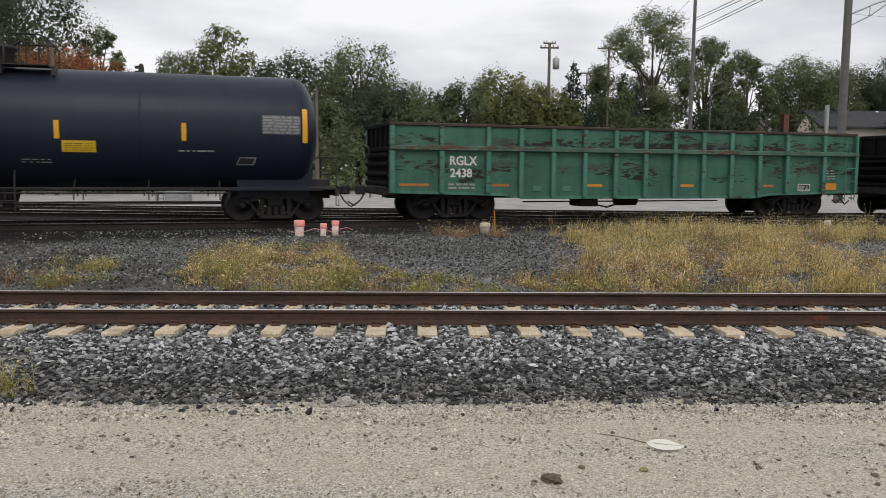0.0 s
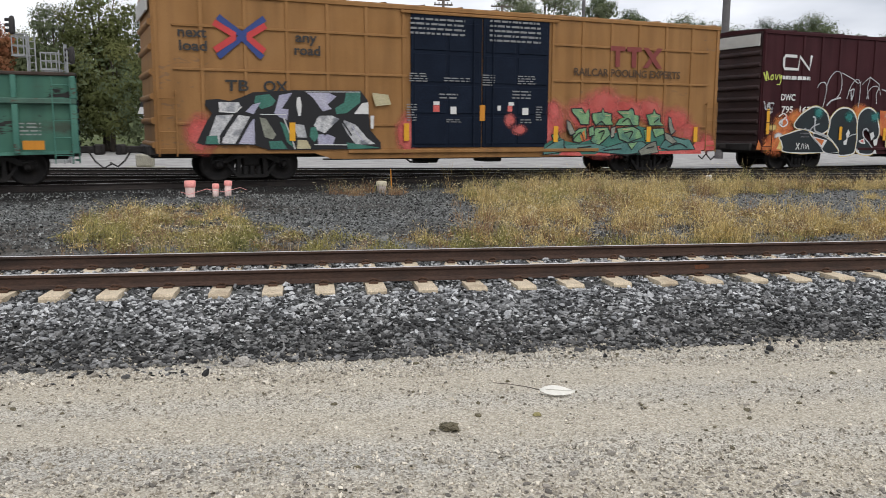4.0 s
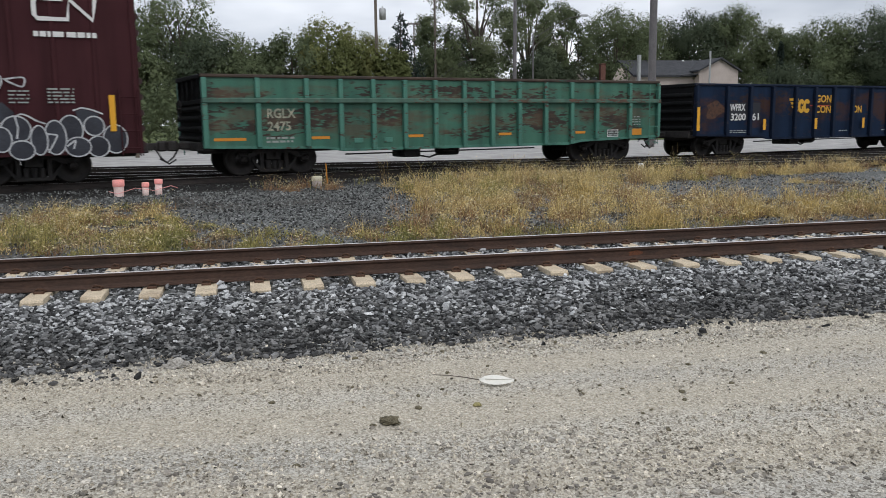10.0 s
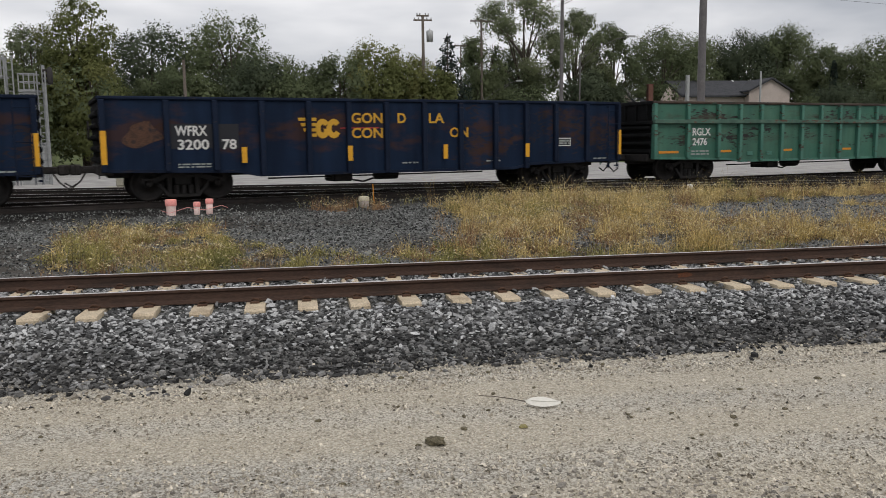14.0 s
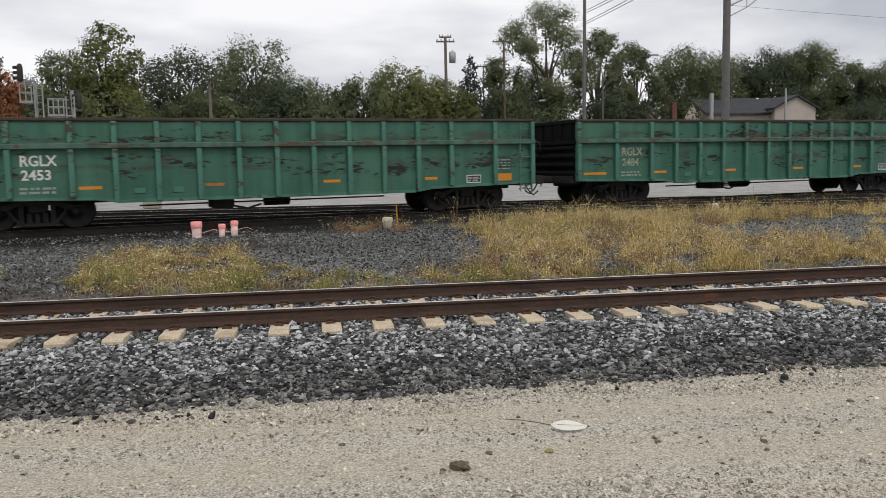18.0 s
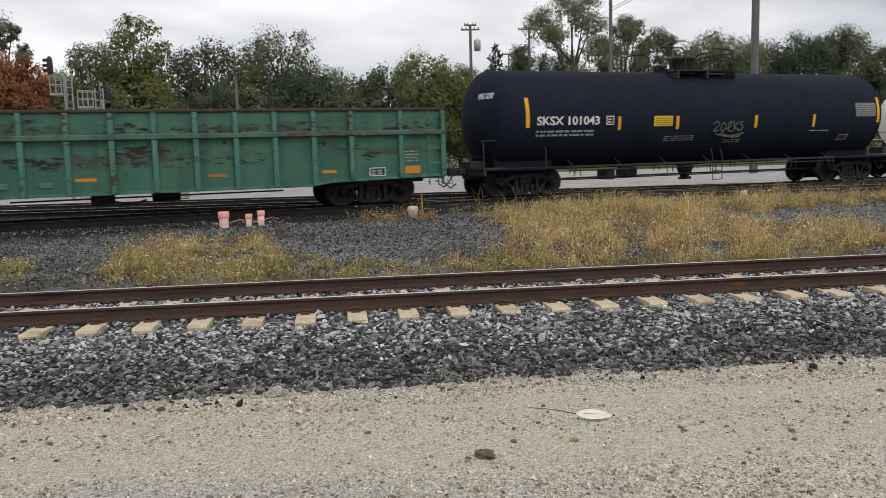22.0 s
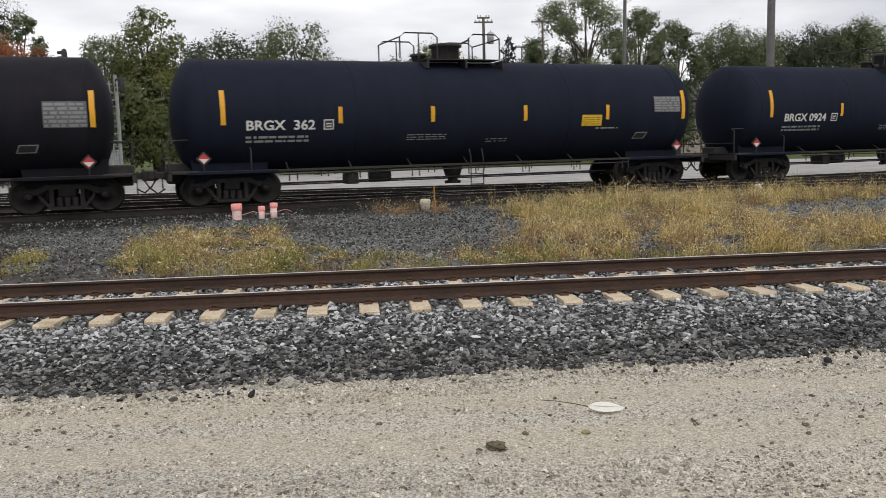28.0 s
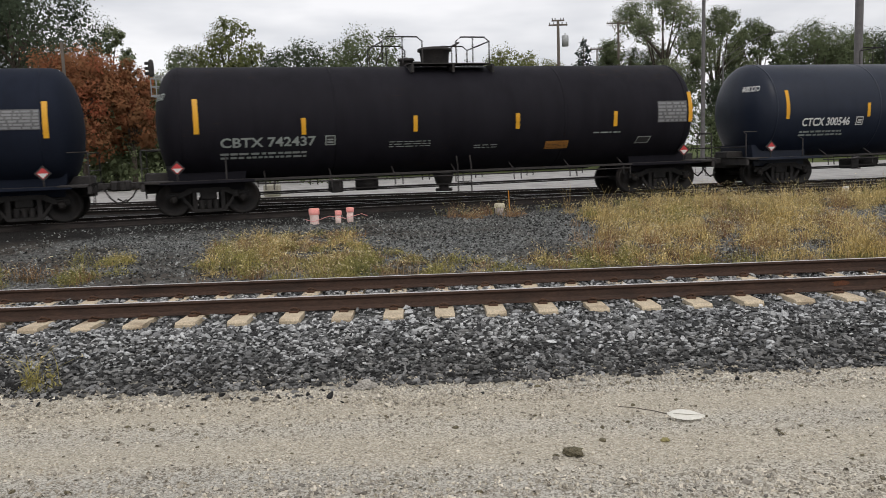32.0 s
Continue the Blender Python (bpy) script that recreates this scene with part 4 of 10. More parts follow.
def truck(parent, x, u, r=0.457, base=1.78):
    """Cast two-axle truck: bolster with springs, side frames, bearing caps, turning wheelsets."""
    def bolster():
        g = Geo().box(-0.22, 0.22, -1.0, 1.0, 0.42, 0.66, 0.03)
        g.lathe([(0.0, 0.78), (0.2, 0.78), (0.2, 0.66)], n=14)
        return g
    def side():
        g = Geo()
        b = base / 2
        top = [(-b - 0.2, 0.56), (-b - 0.17, 0.62), (-b + 0.2, 0.64), (-0.5, 0.74), (0.5, 0.74), (b - 0.2, 0.64), (b + 0.17, 0.62), (b + 0.2, 0.56), (b + 0.2, 0.48), (b - 0.2, 0.50), (0.42, 0.62), (-0.42, 0.62), (-b + 0.2, 0.50), (-b - 0.2, 0.48)]
        g.prism(top, -0.06, 0.06)
        low = [(-b + 0.24, 0.52), (-0.36, 0.18), (0.36, 0.18), (b - 0.24, 0.52), (b - 0.24, 0.42), (0.40, 0.10), (-0.40, 0.10), (-b + 0.24, 0.42)]
        g.prism(low[:4] + low[4:], -0.06, 0.06)
        g.box(-0.42, -0.30, -0.06, 0.06, 0.14, 0.66, 0.015).box(0.30, 0.42, -0.06, 0.06, 0.14, 0.66, 0.015)
        for k in (-0.18, 0.0, 0.18):
            g.lathe([(0.07, 0.18), (0.085, 0.22), (0.07, 0.26), (0.085, 0.30), (0.07, 0.34), (0.085, 0.38), (0.07, 0.42)], n=10, at=(k, 0, 0))
        return g
    def wheelset():
        g = Geo()
        for s in (-1, 1):
            y = s * 0.755
            g.lathe([(0.10, y + s * 0.09), (0.13, y + s * 0.085), (0.15, y + s * 0.03), (r - 0.11, y + s * 0.02), (r - 0.07, y + s * 0.06), (r - 0.012, y + s * 0.066), (r, y + s * 0.055), (r + 0.006, y - s * 0.045), (r + 0.028, y - s * 0.052), (r + 0.022, y - s * 0.075), (r - 0.07, y - s * 0.07), (r - 0.12, y - s * 0.03), (0.10, y - s * 0.05)], "y", 28)
            g.lathe([(0.0, s * 1.135), (0.075, s * 1.13), (0.095, s * 1.10), (0.11, s * 1.08), (0.11, s * 0.92), (0.08, s * 0.9), (0.08, s * 0.83)], "y", 14)
            for a in (0.5, 2.6, 4.7):
                g.box(0.055 * math.cos(a) - 0.016, 0.055 * math.cos(a) + 0.016, min(s * 1.12, s * 1.155), max(s * 1.12, s * 1.155), 0.055 * math.sin(a) - 0.016, 0.055 * math.sin(a) + 0.016)
        g.tube([(0, -0.85, 0), (0, 0.85, 0)], 0.085, 12)
        return g
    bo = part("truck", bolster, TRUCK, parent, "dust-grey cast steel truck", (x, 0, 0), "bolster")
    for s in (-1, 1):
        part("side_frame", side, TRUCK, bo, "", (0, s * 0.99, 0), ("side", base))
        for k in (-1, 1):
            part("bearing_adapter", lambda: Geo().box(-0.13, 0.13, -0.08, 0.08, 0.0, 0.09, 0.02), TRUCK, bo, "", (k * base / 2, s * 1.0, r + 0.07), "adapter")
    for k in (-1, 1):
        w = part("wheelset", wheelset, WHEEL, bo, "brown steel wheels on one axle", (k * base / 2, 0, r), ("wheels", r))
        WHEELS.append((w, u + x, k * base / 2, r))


def coupler(parent, x, s, length=0.62):
    def knuckle():
        g = Geo().box(-length, 0.0, -0.09, 0.09, -0.09, 0.09, 0.02).box(-0.02, 0.18, -0.15, 0.12, -0.14, 0.14, 0.04).box(0.12, 0.27, 0.03, 0.15, -0.14, 0.14, 0.03)
        g.box(-0.1, -0.06, -0.2, 0.2, -0.02, 0.02)
        return g
    m = pose(x, 0, 0.86, 0, 0, 0 if s > 0 else 180)
    part("coupler", knuckle, STEEL_DK, parent, "rusty cast coupler", m, ("coupler", length))
    pts = [(0, -0.45, 0.0), (0.15, -0.45, -0.25), (0.35, -0.43, -0.42), (0.55, -0.40, -0.3)]
    part("air_hose", lambda: Geo().tube(pts, 0.025, 6), STEEL_DK, parent, "", pose(x - 0.15 * s, 0, 0.80, 0, 0, 0 if s > 0 else 180), "hose")


def letters(parent, words, x, z, size, mat=None, y=-1.53, bend=None, wide=None, name="lettering", label=""):
    """Words on a car's side, x and z of their lower left corner; bend: radius and height of a tank's axis."""
    co, faces = text_mesh(words, size)
    v = co.copy()
    k = 1.0 if wide is None else wide / max(0.01, v[:, 0].max() - v[:, 0].min())
    X, H, D = v[:, 0] * k + x, v[:, 1] + z, v[:, 2]
    if bend:
        r, zc = bend
        a = np.clip((H - zc) / r, -1.4, 1.4)
        out = np.stack([X, -(r + 0.015 + D) * np.cos(a), zc + (r + 0.015 + D) * np.sin(a)], 1)
    else:
        out = np.stack([X, y - D, H], 1)
    return part(name, Geo().add(out.tolist(), faces), mat or LETTER, parent, label)


def patch(parent, name, x0, x1, z0, z1, mat, y=-1.532, bend=None, label="", lift=0.004, slant=0.0):
    """A thin painted or taped rectangle on a car's side."""
    g = Geo()
    n = 6
    if bend:
        r, zc = bend
        v = []
        for i in range(n + 1):
            h = z0 + (z1 - z0) * i / n
            a = max(-1.45, min(1.45, (h - zc) / r))
            for x in (x0, x1):
                v.append((x + slant * i / n, -(r + lift) * math.cos(a), zc + (r + lift) * math.sin(a)))
        g.add(v, [(2 * i, 2 * i + 1, 2 * i + 3, 2 * i + 2) for i in range(n)], True)
    else:
        g.box(x0, x1, y - lift, y + 0.002, z0, z1)
    return part(name, g, mat, parent, label)


def bars(parent, x0, x1, z0, z1, rows, mat=None, y=-1.533, bend=None, seed=1, name="small_print", lift=0.006, fill=0.55):
    """Lines of print too small to read, as plain bars."""
    rng = random.Random(seed)
    g = Geo()
    h = (z1 - z0) / rows
    for i in range(rows):
        x = x0
        while x < x1 - 0.02:
            w = min(x1 - x, rng.uniform(0.06, 0.26))
            a0, a1 = z0 + i * h, z0 + i * h + h * fill
            if bend:
                r, zc = bend
                q = []
                for hh in (a0, a1):
                    a = max(-1.45, min(1.45, (hh - zc) / r))
                    q.append((-(r + lift) * math.cos(a), zc + (r + lift) * math.sin(a)))
                g.add([(x, *q[0]), (x + w, *q[0]), (x + w, *q[1]), (x, *q[1])], [(0, 1, 2, 3)])
            else:
                g.box(x, x + w, y - lift, y, a0, a1)
            x += w + rng.uniform(0.025, 0.07)
    return part(name, g, mat or LETTER_DIM, parent)


def ladder(parent, x, y, z0, z1, mat, n=4, w=0.42, along="x", key=None, out=-0.10, name="ladder"):
    def g0():
        g = Geo()
        for k in (-1, 1):
            g.tube([(k * w / 2, 0, 0), (k * w / 2, 0, z1 - z0)], 0.016, 6)
        for i in range(n):
            h = (z1 - z0) * (i + 0.5) / n
            g.tube([(-w / 2, 0, h), (w / 2, 0, h)], 0.013, 6)
        for k in (-1, 1):
            for h in (0.08, z1 - z0 - 0.08):
                g.box(k * w / 2 - 0.012, k * w / 2 + 0.012, 0, -out, h - 0.02, h + 0.02)
        return g
    turn = {"x": 0, "-x": 180, "y": 90, "-y": -90}[along]
    return part(name, g0, mat, parent, "", pose(x, y + (out if along == "x" else -out if along == "-x" else 0), z0, 0, 0, turn), key or ("ladder", w, n, z0, z1))


# ---- gondolas ----
MID_RAIL = worn("rust_streaked_green_rail_paint", (0.05, 0.12, 0.09), (0.09, 0.16, 0.12), (0.10, 0.06, 0.04), 1.0, 0.7, 2.0)
GL, GW = 16.02, 1.50


def gondola_base(parent, u, paint, rib, chord, ends_mat, posts, mid=True, top=2.77, low=0.63):
    h = GL / 2
    tag = ("gon", paint.name)
    def floor():
        return Geo().box(-h, h, -GW + 0.04, GW - 0.04, 0.98, 1.08).box(-h + 0.2, h - 0.2, -0.3, 0.3, 0.62, 0.98, 0.04)
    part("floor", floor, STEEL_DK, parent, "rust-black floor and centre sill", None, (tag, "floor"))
    def wall():
        g = Geo()
        # side sheet with the deeper middle between the trucks
        out = [(-h, 0.80), (-h + 3.4, 0.72), (-h + 4.0, low), (h - 4.0, low), (h - 3.4, 0.72), (h, 0.80), (h, top - 0.08), (-h, top - 0.08)]
        g.prism(out, -0.02, 0.02)
        return g
    for s in (-1, 1):
        part("side_wall", wall, paint, parent, "", (0, s * (GW - 0.04), 0), (tag, "wall"))
        part("top_chord", lambda: Geo().box(-h - 0.03, h + 0.03, -0.08, 0.06, top - 0.09, top, 0.02), chord, parent, "", (0, s * (GW - 0.04), 0), (tag, "chord"))
        part("side_sill", lambda: Geo().prism([(-h, 0.80), (-h + 3.4, 0.72), (-h + 4.0, low), (h - 4.0, low), (h - 3.4, 0.72), (h, 0.80), (h, 0.90), (-h + 0.1, 0.90), (-h + 3.4, 0.80), (-h + 4.0, low + 0.09), (h - 4.0, low + 0.09), (h - 3.4, 0.80), (h, 0.90)][:6] + [(h, 0.88), (h - 3.4, 0.79), (h - 4.0, low + 0.08), (-h + 4.0, low + 0.08), (-h + 3.4, 0.79), (-h, 0.88)], -0.035, 0.035), rib, parent, "", (0, s * (GW - 0.005), 0), (tag, "sill"))
        if mid:
            part("middle_rail", lambda: Geo().box(-h - 0.02, h + 0.02, -0.09, 0.09, 2.00, 2.14, 0.02), MID_RAIL if rib is GREEN_RAIL else rib, parent, "", (0, s * (GW + 0.05), 0), (tag, "mid"))
        for x in posts:
            b = 0.80 if abs(x) > h - 3.4 else low + 0.02
            if mid:
                part("side_post", lambda: Geo().box(-0.065, 0.065, -0.085, 0.085, 2.14, top - 0.09, 0.015), rib, parent, "", (x, s * (GW + 0.02), 0), (tag, "post_top"))
                zt = 2.00
            else:
                zt = top - 0.09
            part("side_post", lambda: Geo().box(-0.07, 0.07, -0.095, 0.095, b, zt, 0.015), rib, parent, "", (x, s * (GW + 0.025), 0), (tag, "post", round(b, 2)))
    for s in (-1, 1):
        def end():
            g = Geo().box(-0.02, 0.02, -GW + 0.06, GW - 0.06, 0.85, top - 0.06)
            for z in (1.05, 1.32, 1.60, 1.86) if mid else (1.1, 1.4, 1.7, 2.0, 2.3):
                g.tube([(0.03, -GW + 0.1, z), (0.03, GW - 0.1, z)], 0.085, 8)
            g.box(-0.03, 0.09, -GW, GW, top - 0.12, top, 0.02)
            if mid:
                g.box(-0.02, 0.10, -GW, GW, 1.98, 2.10, 0.015)
                for y in (-1.2, -0.6, 0, 0.6, 1.2):
                    g.box(0.0, 0.08, y - 0.04, y + 0.04, 2.1, top - 0.1)
            return g
        part("end_wall", end, ends_mat, parent, "ribbed end wall", pose(s * (h - 0.03), 0, 0, 0, 0, 0 if s > 0 else 180), (tag, "end"))
        part("end_sill", lambda: Geo().box(-0.25, 0.12, -1.3, 1.3, 0.72, 0.98, 0.03), STEEL_DK, parent, "", pose(s * (h - 0.05), 0, 0, 0, 0, 0 if s > 0 else 180), "end_sill")
        truck(parent, s * (h - 2.05), u)
        coupler(parent, s * (h + 0.42), s)
    for x, y in ((h - 0.32, -GW - 0.03), (-h + 0.32, GW + 0.03)):
        ladder(parent, x, y, 0.55, top - 0.1, rib, 5, 0.4, "x" if y < 0 else "-x", (tag, "ladder"))
    ladder(parent, h + 0.03, -GW + 0.35, 0.55, top - 0.1, rib, 5, 0.4, "y", (tag, "ladder_end"), name="end_ladder")
    part("brake_wheel", lambda: Geo().lathe([(0.24, 0.0), (0.265, 0.02), (0.24, 0.04), (0.22, 0.02), (0.24, 0.0)], "x", 18).tube([(0.02, -0.24, 0), (0.02, 0.24, 0)], 0.012, 5).tube([(0.02, 0, -0.24), (0.02, 0, 0.24)], 0.012, 5), STEEL_DK, parent, "", (-h - 0.16, 0.75, 1.9), "brakewheel")
    def gear():
        g = Geo().lathe([(0.0, -0.45), (0.2, -0.43), (0.2, 0.3), (0.0, 0.32)], "x", 12, (0.4, 0.2, 0.55))
        g.box(-1.6, -1.0, -0.5, 0.4, 0.35, 0.62, 0.04).tube([(-3.5, -0.3, 0.5), (3.5, -0.3, 0.52)], 0.025, 6).tube([(-1.0, -0.2, 0.4), (-0.6, -0.3, 0.32), (-0.2, -0.2, 0.42)], 0.03, 6)
        return g
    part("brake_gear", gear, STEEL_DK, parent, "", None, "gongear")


GREEN_POSTS = [-7.96, -6.52, -5.12, -4.10, -3.08, -2.05, -1.02, 0.0, 1.02, 2.05, 3.08, 4.14, 5.2, 6.66, 7.96]
BLUE_POSTS = [-7.94, -6.4, -5.16, -3.92, -2.62, -1.45, -0.30, 0.9, 2.1, 3.3, 4.4, 5.5, 6.7, 7.94]


def green_gondola(u, mark, number, seed, paint=None, faded=False):
    c = car("gondola_car", "rust-eaten green open steel gondola car" if paint else "weathered green open steel gondola car with chipped paint", "gondola car", u, "green gondolas of the train")
    gondola_base(c, u, paint or GREEN, GREEN_RAIL, RUSTY, SOOT, GREEN_POSTS)
    y = -GW + 0.015
    if mark:
        ink = LETTER_WORN if faded else LETTER
        letters(c, mark, -6.27, 1.60, 0.36, ink, y, wide=0.82)
        letters(c, number, -6.25, 1.26, 0.34, ink, y, wide=0.66)
    bars(c, -6.3, -5.5, 0.92, 1.12, 2, LETTER_DIM, y, seed=seed)
    bars(c, 6.72, 7.2, 1.25, 1.6, 4, LETTER_DIM, y, seed=seed + 1, fill=0.4)
    rng = random.Random(seed)
    for x0, x1 in ((-7.74, -6.87), (-4.98, -4.44), (-1.92, -1.42), (1.3, 1.78), (4.36, 4.76)):
        part("reflector", Geo().box(x0, x1, y - 0.006, y, 0.99, 1.07), ORANGE if rng.random() < 0.75 else surf("rust_dulled_orange_tape", [(0.30, 0.13, 0.05), (0.42, 0.17, 0.03)], 0.7, 6, 30, 0.1), c, "orange reflective strip")
    part("reflector", Geo().box(6.78, 7.26, y - 0.006, y, 0.90, 1.12), ORANGE, c, "orange reflective strip")
    part("stencil_box", Geo().box(5.72, 6.2, y - 0.005, y, 0.86, 1.10).add([], []), LETTER, c, "white-edged black stencil box")
    part("stencil_field", Geo().box(5.745, 6.175, y - 0.008, y - 0.004, 0.885, 1.075), LETTER_BK, c)
    bars(c, 5.77, 6.15, 0.90, 1.06, 2, LETTER_DIM, y - 0.006, seed=seed + 3, fill=0.7)
    for x in (-3.55, -2.6):
        part("tack_board", Geo().box(x - 0.14, x + 0.14, y - 0.02, y, 0.86, 1.0, 0.01), GREEN_RAIL, c)
    return c


def blue_gondola(u, number, seed, words_at):
    c = car("gondola_car", "dark blue steel gondola car with yellow winged emblem", "gondola car", u, "blue gondolas of the train")
    gondola_base(c, u, BLUE, BLUE_DK, BLUE_DK, SOOT, BLUE_POSTS, mid=False, top=2.72, low=0.60)
    y = -GW + 0.015
    part("number_field", Geo().box(-6.3, -4.55, y - 0.003, y, 1.38, 2.02), plain("black_number_field", (0.012, 0.014, 0.02)), c)
    letters(c, "WFRX", -6.18, 1.72, 0.36, LETTER, y - 0.004, wide=0.82)
    letters(c, number[:4], -6.15, 1.36, 0.36, LETTER, y - 0.004, wide=0.80)
    letters(c, number[4:], -5.0, 1.36, 0.36, LETTER, y - 0.004, wide=0.38)
    bars(c, -6.15, -5.3, 0.88, 1.02, 2, LETTER_DIM, y, seed=seed)
    for x, z0, z1 in ((-7.94, 1.0, 1.85), (-4.44, 0.98, 1.4), (-1.45, 0.98, 1.4), (1.55, 0.98, 1.4), (4.4, 0.98, 1.4), (7.94, 1.0, 1.8)):
        part("reflector", Geo().box(x - 0.07, x + 0.07, -GW - 0.13, -GW - 0.122, z0, z1), REFLECT, c, "yellow reflective strip")
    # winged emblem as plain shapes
    g = Geo()
    for i in range(4):
        z = 1.66 + i * 0.145
        g.prism([(-2.66 - 0.075 * i, z), (-2.38, z), (-2.38, z + 0.09), (-2.69 - 0.075 * i, z + 0.09)], y - 0.006, y)
    for cx in (-2.20, -1.88):
        ring = [(cx + 0.21 * math.cos(a), 1.885 + 0.275 * math.sin(a)) for a in np.linspace(0.6, 5.75, 14)]
        inner = [(cx + 0.065 * math.cos(a), 1.885 + 0.115 * math.sin(a)) for a in np.linspace(5.75, 0.6, 14)]
        v = [(x, y - 0.006, z) for x, z in ring] + [(x, y - 0.006, z) for x, z in inner]
        g.add(v, [(i, i + 1, 26 - i, 27 - i) for i in range(13)])
    g.box(-2.17, -2.0, y - 0.007, y, 1.79, 1.88)
    part("emblem", g, GOLD, c, "yellow winged emblem")
    part("stripe", Geo().box(-1.68, -0.52, y - 0.005, y - 0.003, 1.885, 1.91), RED, c, "thin red stripe between the words")
    # block lettering, partly worn off and broken by the posts
    for words, x, z, wide in words_at:
        letters(c, words, x, z, 0.40, GOLD, y - 0.004, wide=wide, label="worn yellow block letters")
    part("rust_patch", Geo().add([(-7.0 + 0.45 * math.cos(a) * (1 + 0.3 * math.sin(3 * a + seed)), y - 0.002, 1.75 + 0.32 * math.sin(a) * (1 + 0.25 * math.sin(2 * a))) for a in np.linspace(0, 6.28, 22, endpoint=False)], [tuple(range(22))]), surf("flaking_rust_patch", [(0.05, 0.028, 0.02), (0.09, 0.045, 0.028), (0.02, 0.018, 0.022)], 0.9, 6, 40, 0.2), c, "patch of flaking rust")
    part("stencil_box", Geo().box(5.6, 6.1, y - 0.005, y, 1.3, 1.56), LETTER, c)
    part("stencil_field", Geo().box(5.63, 6.07, y - 0.008, y - 0.004, 1.33, 1.53), LETTER_BK, c)
    bars(c, 5.66, 6.04, 1.36, 1.52, 2, LETTER_DIM, y - 0.006, seed=seed, fill=0.7)
    for x in (0.2, 3.0, 7.0):
        bars(c, x, x + 0.5, 0.86, 0.94, 1, LETTER_DIM, y, seed=seed + int(x))
    return c

# ---- boxcars ----
BW = 1.50


def curvy(pts, n=6):
    """A smooth closed line through a few points."""
    out, k = [], len(pts)
    for i in range(k):
        p0, p1, p2, p3 = (np.array(pts[(i + j - 1) % k], float) for j in range(4))
        for s in range(n):
            t = s / n
            out.append(tuple(0.5 * (2 * p1 + (p2 - p0) * t + (2 * p0 - 5 * p1 + 4 * p2 - p3) * t * t + (3 * p1 - p0 - 3 * p2 + p3) * t ** 3)))
    return out


def flat(parent, name, outline, mat, y, label=""):
    g = Geo().add([(x, y, z) for x, z in outline], [tuple(range(len(outline)))])
    return part(name, g, mat, parent, label)


def grow(pts, d, squash=1.0):
    c = np.mean(pts, axis=0)
    return [tuple(c + (np.array(p) - c) * (1 + d / max(0.05, np.linalg.norm(np.array(p) - c)) * 1.0)) for p in pts]


def ribbon(pts, width, y, smooth=True):
    """A painted stroke of even width along a line, with blunt round ends."""
    n = len(pts)
    line = []
    if smooth:
        for i in range(n - 1):
            p0, p1, p2, p3 = (np.array(pts[max(0, min(n - 1, i + j - 1))], float) for j in range(4))
            for s in range(6):
                t = s / 6
                line.append(0.5 * (2 * p1 + (p2 - p0) * t + (2 * p0 - 5 * p1 + 4 * p2 - p3) * t * t + (3 * p1 - p0 - 3 * p2 + p3) * t ** 3))
        line.append(np.array(pts[-1], float))
    else:
        for a, b in zip(pts, pts[1:]):
            a, b = np.array(a, float), np.array(b, float)
            line += [a + (b - a) * 0.12, a + (b - a) * 0.88]
        line[0], line[-1] = np.array(pts[0], float), np.array(pts[-1], float)
    v, f = [], []
    for i, p in enumerate(line):
        a, b = line[max(0, i - 1)], line[min(len(line) - 1, i + 1)]
        d = (b - a) / max(1e-6, np.linalg.norm(b - a))
        q = np.array((-d[1], d[0])) * width / 2
        e = d * width * (0.45 if i == len(line) - 1 else -0.45 if i == 0 else 0.0)
        yy = y - 0.00001 * i
        v += [((p + q + e)[0], yy, (p + q + e)[1]), ((p - q + e)[0], yy, (p - q + e)[1])]
        if i:
            f.append((2 * i - 2, 2 * i - 1, 2 * i + 1, 2 * i))
    return Geo().add(v, f)


SOFT = {}


def soft_paint(mat, strength=0.85):
    """The same paint sprayed thin: dense in the middle, fading out in a speckled edge."""
    key = (mat.name, strength)
    if key in SOFT:
        return SOFT[key]
    m = mat.copy()
    m.name = "thin_" + mat.name
    n, l = m.node_tree.nodes, m.node_tree.links
    co, sep, no = n.new("ShaderNodeTexCoord"), n.new("ShaderNodeSeparateXYZ"), n.new("ShaderNodeTexNoise")
    no.inputs["Scale"].default_value, no.inputs["Detail"].default_value = 5.0, 5
    l.new(co.outputs["Generated"], sep.inputs[0]); l.new(co.outputs["Object"], no.inputs[0])
    def calc(op, x, y):
        k = n.new("ShaderNodeMath"); k.operation = op
        for i, q in enumerate((x, y)):
            if isinstance(q, (int, float)):
                k.inputs[i].default_value = q
            else:
                l.new(q, k.inputs[i])
        return k.outputs[0]
    dx, dz = calc("SUBTRACT", sep.outputs[0], 0.5), calc("SUBTRACT", sep.outputs[2], 0.5)
    rr = calc("SQRT", calc("ADD", calc("MULTIPLY", dx, dx), calc("MULTIPLY", dz, dz)), 0.0)
    rr = calc("ADD", rr, calc("MULTIPLY", calc("SUBTRACT", no.outputs[0], 0.5), 0.22))
    mr = n.new("ShaderNodeMapRange")
    mr.inputs[1].default_value, mr.inputs[2].default_value, mr.inputs[3].default_value, mr.inputs[4].default_value = 0.18, 0.44, strength, 0.0
    l.new(rr, mr.inputs[0]); l.new(mr.outputs[0], n["Principled BSDF"].inputs["Alpha"])
    SOFT[key] = m
    return m


